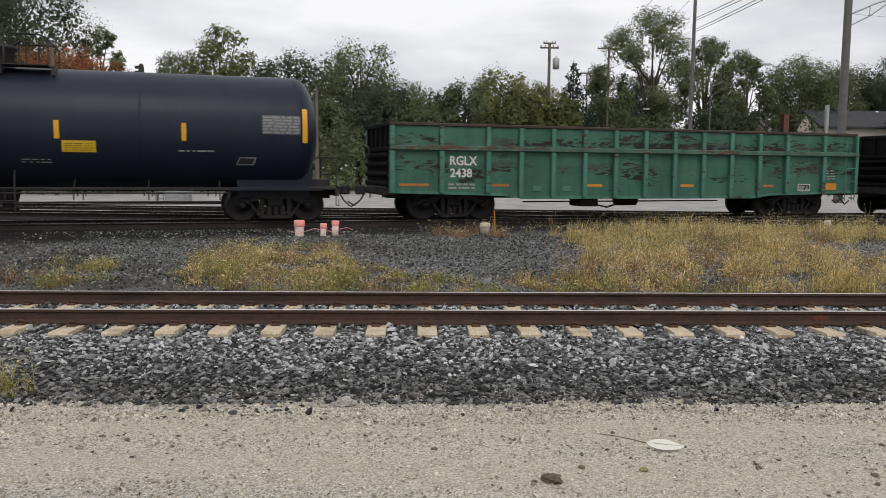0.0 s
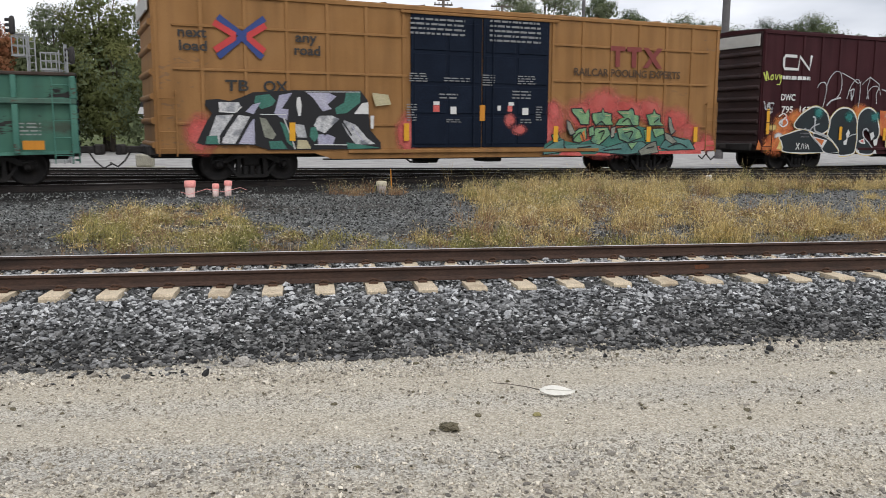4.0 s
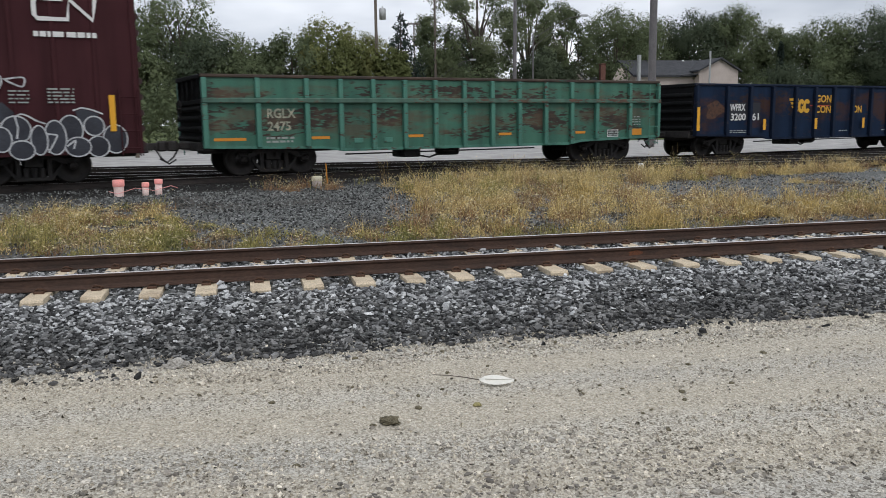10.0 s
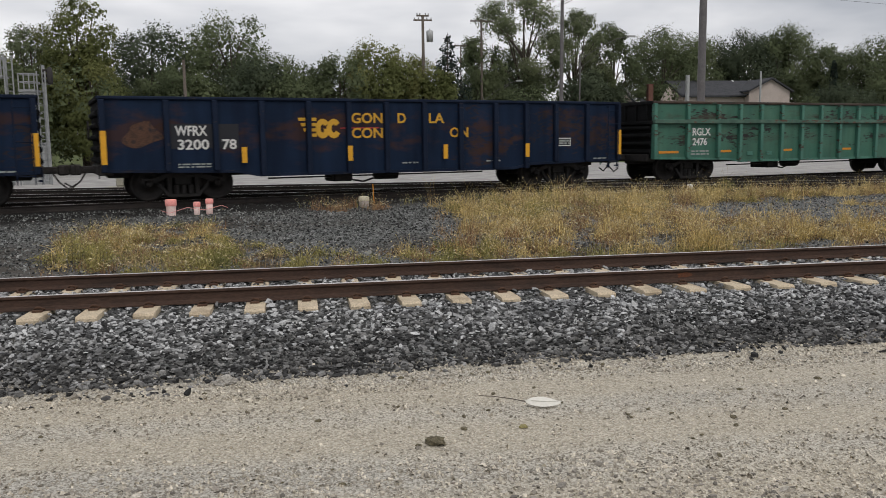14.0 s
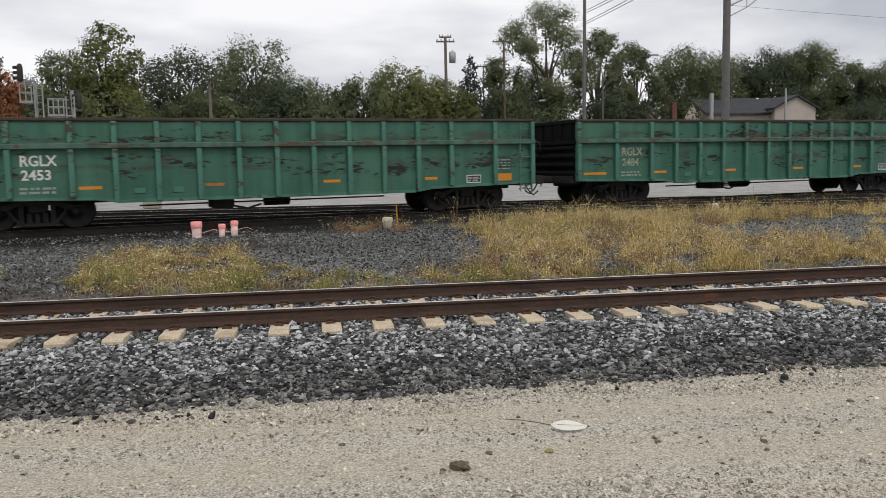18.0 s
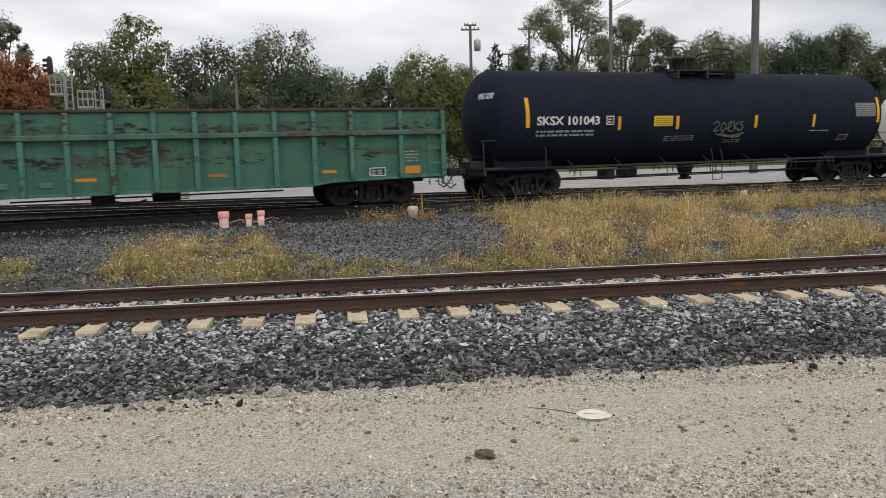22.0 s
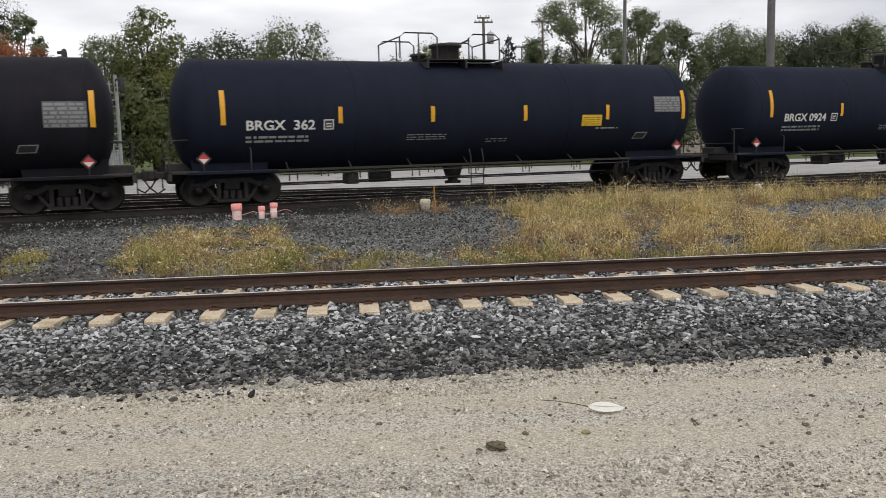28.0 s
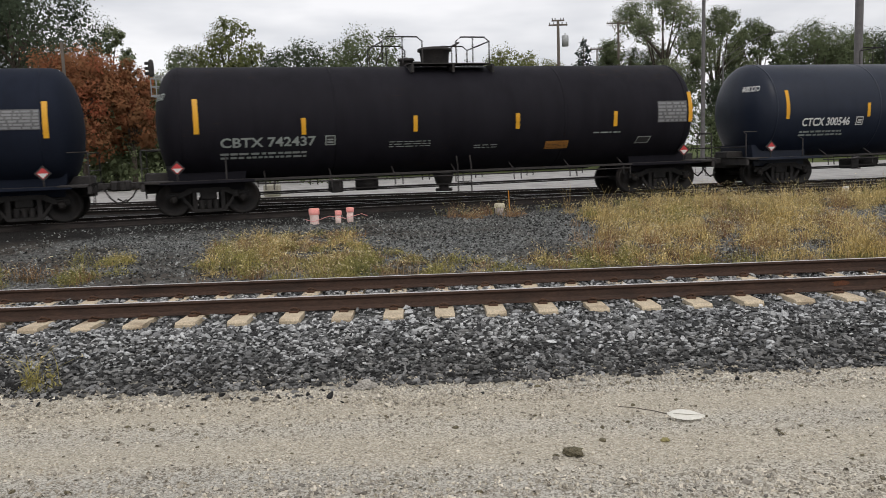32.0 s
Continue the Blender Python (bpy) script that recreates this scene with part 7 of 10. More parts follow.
        part("paint_line", ribbon([(3.26, 2.59), (3.35, 2.54), (3.29, 2.38), (3.17, 2.27)], 0.04, ye - 0.0080, False), P_SILVER, c)
        part("paint_line", ribbon([(3.17, 1.89), (3.14, 2.05), (3.26, 2.16), (3.35, 2.07), (3.29, 1.95)], 0.04, ye - 0.0082, True), P_SILVER, c)
        part("paint_line", ribbon([(3.63, 2.76), (4.03, 2.85), (4.04, 2.72)], 0.04, ye - 0.0084, False), P_SILVER, c)
        part("paint_line", ribbon([(4.04, 2.74), (4.56, 2.87), (4.56, 2.60), (4.03, 2.53), (3.94, 2.20), (4.06, 2.07)], 0.04, ye - 0.0086, True), P_SILVER, c)
        part("paint_line", ribbon([(4.20, 1.77), (4.44, 2.13), (4.24, 2.29), (4.24, 2.36), (4.62, 2.41), (4.74, 2.61)], 0.04, ye - 0.0088, True), P_SILVER, c)
        part("paint_line", ribbon([(4.74, 2.61), (4.62, 2.30), (4.64, 1.78)], 0.04, ye - 0.0090, False), P_SILVER, c)
        part("paint_line", ribbon([(4.59, 2.87), (5.01, 2.90), (5.02, 1.89), (4.86, 2.25)], 0.04, ye - 0.0092, False), P_SILVER, c)
        part("paint_line", ribbon([(5.01, 2.90), (5.47, 2.88), (5.50, 2.54), (5.83, 2.54), (5.43, 2.01), (5.31, 2.51), (5.50, 2.53)], 0.045, ye - 0.0094, True), P_SILVER, c)
        part("paint_line", ribbon([(5.47, 2.85), (5.89, 2.85), (6.18, 2.56), (6.02, 2.19), (5.83, 1.96)], 0.04, ye - 0.0096, True), P_SILVER, c)
        part("paint_line", ribbon([(3.51, 1.73), (3.76, 1.47), (4.26, 1.63), (4.64, 1.78), (4.85, 1.61), (5.10, 1.75), (5.71, 1.80)], 0.04, ye - 0.0098, True), P_SILVER, c)
        part("paint_line", ribbon([(3.76, 1.47), (3.38, 1.11), (3.24, 1.00)], 0.05, ye - 0.0100, False), P_SILVER, c)
        part("paint_line", ribbon([(6.24, 2.56), (6.65, 2.60), (6.62, 2.39), (6.37, 2.48), (6.24, 2.56)], 0.04, ye - 0.0102, True), P_SILVER, c)
        part("paint_line", ribbon([(5.43, 2.01), (5.40, 1.79), (5.52, 1.62)], 0.04, ye - 0.0104, False), P_SILVER, c)
        part("paint_line", ribbon([(2.68, 2.65), (2.95, 2.50), (2.89, 2.07)], 0.12, ye - 0.0106, False), P_SMOKE, c)
        part("paint_line", ribbon([(3.81, 2.69), (3.83, 2.26), (3.91, 1.88)], 0.12, ye - 0.0108, False), P_SMOKE, c)
        part("paint_line", ribbon([(4.80, 2.77), (4.92, 2.45), (4.83, 1.95)], 0.12, ye - 0.0110, False), P_SMOKE, c)
        part("paint_line", ribbon([(5.59, 2.74), (5.80, 2.66), (5.96, 2.47)], 0.12, ye - 0.0112, False), P_SMOKE, c)
        part("paint_line", ribbon([(3.40, 2.25), (3.51, 2.09), (3.45, 1.87)], 0.12, ye - 0.0114, False), P_SMOKE, c)
        part("paint_line", ribbon([(4.32, 2.21), (4.38, 1.94)], 0.12, ye - 0.0116, False), P_SMOKE, c)
        part("paint_line", ribbon([(5.16, 2.45), (5.19, 1.95)], 0.12, ye - 0.0118, False), P_SMOKE, c)
        flat(c, "paint_wedge", [(5.83, 1.90), (6.15, 2.02), (6.40, 1.77), (6.21, 1.57), (5.96, 1.57)], P_NAVY, ye - 0.0030)
        part("paint_line", ribbon([(5.86, 1.62), (6.21, 1.51), (6.53, 1.74), (6.88, 1.57), (7.05, 1.51)], 0.04, ye - 0.0120, True), P_SILVER, c)
        part("paint_line", ribbon([(7.70, 1.83), (7.90, 1.89), (8.14, 1.83), (8.35, 1.74)], 0.04, ye - 0.0122, False), P_SILVER, c)
        flat(c, "paint_wedge", [(7.74, 1.80), (7.94, 1.87), (8.28, 1.73), (8.25, 1.50), (7.84, 1.46)], P_NAVY, ye - 0.0030)
        for k, (bx, bz, rx, rz) in enumerate(((8.15, 1.44, 0.22, 0.22), (8.63, 1.11, 0.27, 0.34), (8.22, 0.93, 0.24, 0.24), (7.61, 1.35, 0.26, 0.34), (7.75, 0.93, 0.28, 0.22), (7.25, 1.17, 0.23, 0.40), (6.89, 1.11, 0.17, 0.34), (6.40, 1.37, 0.31, 0.31), (6.50, 0.88, 0.26, 0.21), (6.08, 1.14, 0.20, 0.28))):
            oval = [(bx + rx * math.cos(q), max(0.66, bz + rz * math.sin(q))) for q in np.linspace(0, 6.283, 18, endpoint=False)]
            flat(c, "paint_outline", [(bx + (p - bx) * (1 + 0.035 / rx), bz + (z - bz) * (1 + 0.035 / rz)) for p, z in oval], P_SILVER, ye - 0.0060 - 0.0010 * k)
            flat(c, "paint_fill", oval, P_NAVY, ye - 0.0065 - 0.0010 * k, "dark spray-painted bubble")
        part("paint_line", ribbon([(6.40, 1.66), (6.45, 1.43), (6.41, 1.17)], 0.04, ye - 0.0140, False), P_SILVER, c)
        part("paint_line", ribbon([(7.08, 1.26), (7.31, 1.23), (7.18, 0.99), (7.08, 0.82)], 0.04, ye - 0.0158, False), P_SILVER, c)
        part("paint_line", ribbon([(7.51, 0.96), (7.71, 1.11), (7.65, 0.90)], 0.04, ye - 0.0176, False), P_SILVER, c)
        bars(c, 6.3, 6.75, 2.0, 2.36, 4, LETTER_DIM, y, seed=44, fill=0.4)
        bars(c, 7.15, 7.75, 2.0, 2.4, 5, LETTER_DIM, y, seed=45, fill=0.5)
    return c


def yellow_boxcar(u):
    L = 18.5
    c = car("boxcar", "weathered yellow-orange boxcar with black doors and spray-painted graffiti", "boxcar", u)
    posts = [*spread(-9.15, -2.4, 7), *spread(2.6, 9.15, 7)]
    boxcar_base(c, u, L, YELLOW, 5.0, 0.80, posts, (-2.2, 2.45), YELLOW, YELLOW, surf("faded_black_door_paint", [(0.006, 0.010, 0.020), (0.010, 0.016, 0.030)], 0.7, 1.2, 30, 0.1, spec=0.1), (1.55, 2.95, 4.05), key="yellow")
    y = -BW - 0.045
    blue = plain("blue_emblem_paint", (0.03, 0.06, 0.22))
    for pts, mt, lift in (([(-7.53, 4.26), (-6.95, 3.84), (-7.55, 3.33)], blue, 0.004), ([(-6.43, 4.28), (-7.01, 3.84), (-6.51, 3.35)], blue, 0.006),
                          ([(-7.64, 4.12), (-7.12, 3.83), (-7.63, 3.49)], RED, 0.008), ([(-6.41, 4.10), (-6.85, 3.83), (-6.45, 3.51)], RED, 0.010)):
        part("emblem_bar", ribbon(pts, 0.16, y - lift, False), mt, c, "chevron of the crossed-arrow emblem")
    letters(c, "next", -8.62, 3.76, 0.36, LETTER_BK, y, wide=0.72); letters(c, "load", -8.6, 3.42, 0.36, LETTER_BK, y, wide=0.70)
    letters(c, "any", -5.55, 3.76, 0.36, LETTER_BK, y, wide=0.6); letters(c, "road", -5.6, 3.42, 0.36, LETTER_BK, y, wide=0.72)
    letters(c, "TB", -7.45, 2.42, 0.40, LETTER_BK, y, wide=0.62); letters(c, "OX", -6.45, 2.42, 0.40, LETTER_BK, y, wide=0.66)
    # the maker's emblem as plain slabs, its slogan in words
    for i, x in enumerate((4.72, 5.36, 6.0)):
        sl = Geo()
        if i < 2:
            sl.box(x, x + 0.58, y - 0.006, y, 3.95, 4.1).box(x + 0.20, x + 0.38, y - 0.006, y, 3.45, 3.95)
        else:
            sl.prism([(x, 3.45), (x + 0.22, 3.45), (x + 0.8, 4.1), (x + 0.58, 4.1)], y - 0.006, y)
            sl.prism([(x, 4.1), (x + 0.22, 4.1), (x + 0.8, 3.45), (x + 0.58, 3.45)], y - 0.012, y - 0.006)
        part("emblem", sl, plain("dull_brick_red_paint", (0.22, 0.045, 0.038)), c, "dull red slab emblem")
    letters(c, "RAILCAR POOLING EXPERTS", 3.35, 3.14, 0.33, plain("faded_brown_lettering_paint", (0.075, 0.043, 0.022)), y, wide=4.2)
    for x, z0, z1 in ((-5.7, 1.1, 1.6), (-2.35, 1.1, 1.6), (2.7, 1.05, 1.55), (6.3, 1.05, 1.55), (8.28, 1.05, 1.55)):
        patch(c, "reflector", x - 0.08, x + 0.08, z0, z1, REFLECT, -BW - 0.115, label="yellow reflective strip")
    # stencils and pasted notices on the doors
    for x0, x1, z0, z1, n in ((-2.22, -0.49, 4.14, 4.67, 4), (0.34, 2.09, 4.04, 4.74, 5), (-2.25, -1.68, 2.80, 3.08, 4), (-1.16, -0.31, 2.83, 2.98, 2), (0.11, 0.52, 2.74, 3.10, 5), (1.32, 1.93, 2.81, 3.10, 4), (-1.30, -0.71, 2.33, 2.53, 2), (-2.33, -2.02, 1.68, 2.20, 7), (1.13, 1.78, 2.37, 2.66, 3), (1.98, 2.19, 1.72, 2.19, 6), (-1.07, -0.60, 1.64, 1.76, 2), (1.43, 1.83, 1.64, 1.79, 2)):
        bars(c, x0, x1, z0, z1, n, PANEL_W, -BW - 0.09, seed=int(x0 * 31 + z0 * 7), fill=0.42)
    for x0, x1, z0, z1, m in ((-1.50, -1.30, 1.94, 2.13, P_PINK), (-0.94, -0.75, 1.88, 2.10, LETTER), (1.49, 1.70, 1.88, 2.10, LETTER), (0.98, 1.13, 1.98, 2.15, P_PINK), (0.63, 0.74, 2.00, 2.15, LETTER), (-1.49, -1.30, 2.14, 2.24, LETTER), (1.01, 1.19, 2.16, 2.26, LETTER)):
        patch(c, "notice", x0, x1, z0, z1, m, -BW - 0.092)
    patch(c, "reflector", 0.03, 0.20, 1.69, 2.16, ORANGE, -BW - 0.095)
    ye = -BW - 0.072
    mist(c, -8.1, 1.3, 0.6, 0.7, P_PINK, 5, ye + 0.02); mist(c, -2.3, 1.3, 0.5, 0.8, P_PINK, 6, ye + 0.02); mist(c, 2.5, 1.5, 0.5, 0.9, P_PINK, 7, ye + 0.02)
    patch(c, "paint_band", 2.5, 8.6, 0.64, 0.92, P_PINK, ye + 0.006)
    # a wild piece: silver, lilac and green shapes breaking through black
    flat(c, "paint_field", [(-7.97, 2.17), (-7.65, 2.20), (-7.35, 2.15), (-7.08, 2.24), (-6.74, 2.39), (-5.62, 2.47), (-3.72, 2.50), (-3.51, 2.23), (-3.45, 1.41), (-3.13, 1.06), (-3.12, 0.87), (-5.59, 0.86), (-6.35, 0.86), (-6.73, 0.99), (-8.06, 1.00), (-8.24, 1.06), (-7.97, 1.60), (-7.82, 1.82), (-8.00, 2.04)], P_BLACK, ye - 0.0010)
    flat(c, "paint_shape", [(-7.65, 2.12), (-7.11, 2.12), (-7.07, 2.00), (-7.23, 1.86), (-7.63, 1.88)], P_CHROME, ye - 0.0020, "spray-painted shape")
    flat(c, "paint_shape", [(-7.71, 1.77), (-7.26, 1.80), (-7.64, 1.25), (-7.65, 1.03), (-7.97, 1.06), (-7.87, 1.36)], P_CHROME, ye - 0.0026, "spray-painted shape")
    flat(c, "paint_shape", [(-7.97, 1.23), (-7.70, 1.25), (-7.67, 1.02), (-8.01, 1.03)], P_TEAL, ye - 0.0032, "spray-painted shape")
    flat(c, "paint_shape", [(-7.13, 1.79), (-6.83, 1.75), (-7.19, 1.12), (-7.25, 1.03), (-7.59, 1.04), (-7.54, 1.24)], P_CHROME, ye - 0.0038, "spray-painted shape")
    flat(c, "paint_shape", [(-6.72, 1.70), (-6.72, 1.01), (-7.15, 1.03), (-6.81, 1.61)], P_LILAC, ye - 0.0044, "spray-painted shape")
    flat(c, "paint_shape", [(-6.67, 2.30), (-6.30, 2.35), (-6.13, 2.18), (-6.24, 2.04), (-6.52, 1.95), (-6.71, 2.12)], P_TEAL, ye - 0.0050, "spray-painted shape")
    flat(c, "paint_shape", [(-6.95, 1.88), (-6.75, 2.07), (-6.54, 2.13), (-6.74, 1.81)], P_LILAC, ye - 0.0056, "spray-painted shape")
    flat(c, "paint_shape", [(-6.58, 1.73), (-6.41, 1.70), (-6.14, 1.27), (-6.23, 1.14), (-6.45, 1.20)], P_SAGE, ye - 0.0062, "spray-painted shape")
    flat(c, "paint_shape", [(-6.34, 1.09), (-5.99, 1.11), (-5.84, 0.89), (-6.30, 0.89)], P_TEAL, ye - 0.0068, "spray-painted shape")
    flat(c, "paint_shape", [(-6.03, 2.33), (-5.67, 2.40), (-5.97, 1.97), (-5.79, 1.95), (-5.83, 1.67), (-6.04, 1.74), (-6.18, 1.85)], P_LILAC, ye - 0.0074, "spray-painted shape")
    flat(c, "paint_shape", [(-5.54, 2.27), (-5.46, 2.30), (-5.42, 2.08), (-5.45, 1.78), (-5.52, 1.78), (-5.57, 2.08)], P_WHITE, ye - 0.0080, "spray-painted shape")
    flat(c, "paint_shape", [(-5.28, 2.41), (-4.65, 2.42), (-4.43, 2.32), (-4.69, 2.10), (-4.57, 1.98), (-4.83, 1.91), (-5.10, 2.28)], P_LILAC, ye - 0.0086, "spray-painted shape")
    flat(c, "paint_shape", [(-4.15, 2.43), (-3.73, 2.47), (-3.74, 2.17), (-4.14, 1.87), (-4.44, 1.84), (-4.47, 2.01), (-4.21, 2.16)], P_TEAL, ye - 0.0092, "spray-painted shape")
    flat(c, "paint_shape", [(-3.69, 2.15), (-3.50, 2.18), (-3.49, 1.85), (-3.92, 1.85)], P_WHITE, ye - 0.0098, "spray-painted shape")
    flat(c, "paint_shape", [(-4.95, 1.79), (-4.57, 1.80), (-4.35, 1.71), (-4.78, 1.31), (-5.01, 1.40), (-5.09, 1.53)], P_CHROME, ye - 0.0104, "spray-painted shape")
    flat(c, "paint_shape", [(-4.22, 1.68), (-3.88, 1.55), (-3.53, 1.17), (-3.29, 1.01), (-3.87, 0.99), (-4.13, 1.30), (-4.27, 1.57)], P_CHROME, ye - 0.0110, "spray-painted shape")
    flat(c, "paint_shape", [(-4.15, 1.06), (-3.47, 0.96), (-3.16, 0.90), (-4.12, 0.87)], P_TEAL, ye - 0.0116, "spray-painted shape")
    flat(c, "paint_shape", [(-5.00, 1.28), (-4.68, 1.28), (-4.48, 1.20), (-4.55, 1.00), (-4.96, 1.00)], P_LILAC, ye - 0.0122, "spray-painted shape")
    flat(c, "paint_shape", [(-5.18, 1.47), (-5.03, 1.49), (-4.96, 1.24), (-5.08, 1.06), (-5.21, 1.22)], P_TEAL, ye - 0.0128, "spray-painted shape")
    flat(c, "paint_shape", [(-5.55, 1.13), (-5.29, 1.12), (-5.17, 0.89), (-5.58, 0.88)], P_CREAM, ye - 0.0134, "spray-painted shape")
    flat(c, "paint_shape", [(-5.68, 1.58), (-5.36, 1.53), (-5.29, 1.19), (-5.55, 1.20)], P_SILVER, ye - 0.0140, "spray-painted shape")
    flat(c, "paint_shape", [(-6.04, 1.63), (-5.85, 1.52), (-5.67, 0.92), (-5.85, 1.07), (-5.95, 1.40)], P_TEAL, ye - 0.0146, "spray-painted shape")
    flat(c, "paint_shape", [(-3.39, 2.45), (-2.90, 2.40), (-2.81, 2.13), (-3.28, 2.07)], P_CREAM, ye - 0.0152, "spray-painted shape")
    flat(c, "paint_shape", [(-3.44, 1.81), (-3.33, 1.81), (-3.35, 1.44), (-3.43, 1.45)], P_WHITE, ye - 0.0158, "spray-painted shape")
    part("paint_line", ribbon([(-4.78, 1.27), (-4.30, 1.69), (-4.01, 1.26)], 0.04, ye - 0.0180, False), P_BLACK, c)
    part("paint_line", ribbon([(-7.63, 1.87), (-7.21, 1.85), (-7.06, 2.00)], 0.03, ye - 0.0184, False), P_WHITE, c)
    part("paint_line", ribbon([(-5.92, 1.71), (-5.76, 1.29), (-5.63, 0.89)], 0.03, ye - 0.0188, False), P_WHITE, c)
    part("paint_line", ribbon([(-7.34, 1.58), (-7.55, 1.23)], 0.05, ye - 0.0192, False), P_BLACK, c)
    part("paint_line", ribbon([(-5.30, 2.43), (-3.75, 2.46)], 0.02, ye - 0.0196, False), P_WHITE, c)
    part("paint_line", ribbon([(-6.55, 1.81), (-5.86, 1.81)], 0.02, ye - 0.0200, False), P_WHITE, c)
    part("paint_line", ribbon([(-5.08, 1.00), (-4.15, 0.99)], 0.025, ye - 0.0204, False), P_WHITE, c)
    part("paint_line", ribbon([(-3.99, 1.50), (-3.68, 1.12)], 0.03, ye - 0.0208, False), P_LILAC, c)
    for x, z, rx, rz in ((1.07, 1.71, 0.28, 0.3), (1.40, 1.43, 0.35, 0.22), (2.64, 2.01, 0.3, 0.5)):
        mist(c, x, z, rx, rz, P_PINK, 3, -BW - 0.086, 0.8)
    mist(c, 3.73, 1.92, 1.0, 0.7, P_PINK, 2, ye + 0.02, 0.75)
    mist(c, 4.52, 2.27, 1.0, 0.7, P_PINK, 8, ye + 0.02, 0.75)
    mist(c, 5.43, 2.07, 1.1, 0.6, P_PINK, 6, ye + 0.02, 0.75)
    mist(c, 6.38, 2.07, 0.8, 0.6, P_PINK, 4, ye + 0.02, 0.75)
    mist(c, 2.61, 1.72, 0.8, 0.8, P_PINK, 2, ye + 0.02, 0.75)
    mist(c, 7.43, 1.78, 0.9, 0.6, P_PINK, 7, ye + 0.02, 0.75)
    mist(c, 7.92, 1.41, 0.8, 0.5, P_PINK, 6, ye + 0.02, 0.75)
    mist(c, 8.88, 1.03, 0.5, 0.5, P_PINK, 8, ye + 0.02, 0.75)
    mist(c, 6.61, 1.06, 1.2, 0.5, P_PINK, 6, ye + 0.02, 0.75)
    mist(c, 4.57, 1.09, 1.6, 0.7, P_PINK, 0, ye + 0.02, 0.75)
    flat(c, "paint_field", [(2.29, 0.66), (2.31, 0.96), (2.82, 1.25), (3.05, 1.09), (3.54, 1.00), (5.94, 1.57), (7.04, 1.27), (8.05, 1.13), (8.37, 0.77), (6.59, 0.74), (6.44, 0.63), (5.34, 0.65)], P_TEAL, ye - 0.0000)
    flat(c, "paint_wedge", [(2.84, 0.64), (3.03, 0.82), (3.65, 0.72), (3.77, 0.61)], P_PINK, ye - 0.0006)
    flat(c, "paint_wedge", [(4.16, 0.63), (4.42, 0.73), (4.81, 0.69), (4.81, 0.61)], P_PINK, ye - 0.0006)
    flat(c, "paint_wedge", [(6.45, 0.77), (6.60, 0.95), (6.88, 0.88), (6.85, 0.77)], P_PINK, ye - 0.0006)
    flat(c, "paint_wedge", [(3.62, 1.24), (3.77, 1.43), (3.83, 1.13), (3.70, 1.08)], P_ORANGE, ye - 0.0304)
    flat(c, "paint_wedge", [(8.04, 0.77), (8.35, 1.04), (9.11, 1.09), (9.22, 0.75)], P_PINK, ye - 0.0006)
    form(c, [(3.31, 2.09), (3.68, 2.09), (3.80, 1.92), (3.91, 2.09), (3.96, 1.92), (3.94, 1.62), (3.65, 1.63), (3.57, 1.79), (3.34, 1.99)], ye - 0.0020, P_GREEN, P_BLACK, 0.05)
    form(c, [(4.09, 1.95), (4.44, 1.98), (4.48, 2.12), (4.53, 1.98), (4.79, 1.95), (4.81, 1.72), (4.89, 1.61), (4.22, 1.61), (4.10, 1.79)], ye - 0.0033, P_GREEN, P_BLACK, 0.05)
    form(c, [(5.05, 2.04), (5.49, 2.04), (5.56, 2.12), (5.66, 2.09), (5.71, 1.93), (5.90, 1.90), (5.89, 1.60), (5.00, 1.60), (5.14, 1.79), (5.35, 1.84)], ye - 0.0046, P_GREEN, P_BLACK, 0.05)
    form(c, [(6.23, 1.93), (6.48, 1.96), (6.52, 2.10), (6.60, 1.96), (6.76, 1.93), (6.78, 1.71), (6.92, 1.60), (6.36, 1.60), (6.30, 1.78)], ye - 0.0059, P_GREEN, P_BLACK, 0.05)
    form(c, [(7.14, 1.86), (7.24, 1.81), (7.31, 1.56), (7.42, 1.42), (7.27, 1.30), (7.17, 1.56)], ye - 0.0072, P_SAGE, P_BLACK, 0.05)
    form(c, [(3.38, 1.31), (3.57, 1.45), (3.83, 1.49), (3.87, 1.17), (3.61, 1.04), (3.40, 1.08)], ye - 0.0085, P_GREEN, P_BLACK, 0.05)
    form(c, [(4.21, 1.48), (4.67, 1.51), (4.78, 1.30), (4.51, 1.09), (4.30, 0.92), (4.06, 1.10)], ye - 0.0098, P_GREEN, P_BLACK, 0.05)
    form(c, [(5.06, 1.48), (5.67, 1.53), (5.93, 1.43), (6.06, 1.21), (5.50, 1.05), (5.17, 1.15)], ye - 0.0111, P_GREEN, P_BLACK, 0.05)
    form(c, [(6.49, 1.47), (6.91, 1.49), (6.97, 1.32), (6.61, 1.21)], ye - 0.0124, P_GREEN, P_BLACK, 0.05)
    form(c, [(2.30, 0.83), (2.68, 1.04), (3.00, 1.12), (3.03, 0.76), (2.29, 0.67)], ye - 0.0137, P_AQUA2, P_BLACK, 0.05)
    form(c, [(3.04, 0.95), (4.18, 0.99), (4.72, 0.88), (4.16, 0.75), (3.16, 0.81)], ye - 0.0150, P_AQUA2, P_BLACK, 0.05)
    form(c, [(4.19, 0.74), (5.23, 1.00), (6.05, 1.06), (6.59, 0.77), (5.48, 0.65)], ye - 0.0163, P_AQUA2, P_BLACK, 0.05)
    form(c, [(6.81, 0.87), (7.11, 1.20), (7.41, 1.20), (7.76, 1.12), (8.05, 1.10), (8.28, 0.80), (7.16, 0.79)], ye - 0.0176, P_AQUA2, P_BLACK, 0.05)
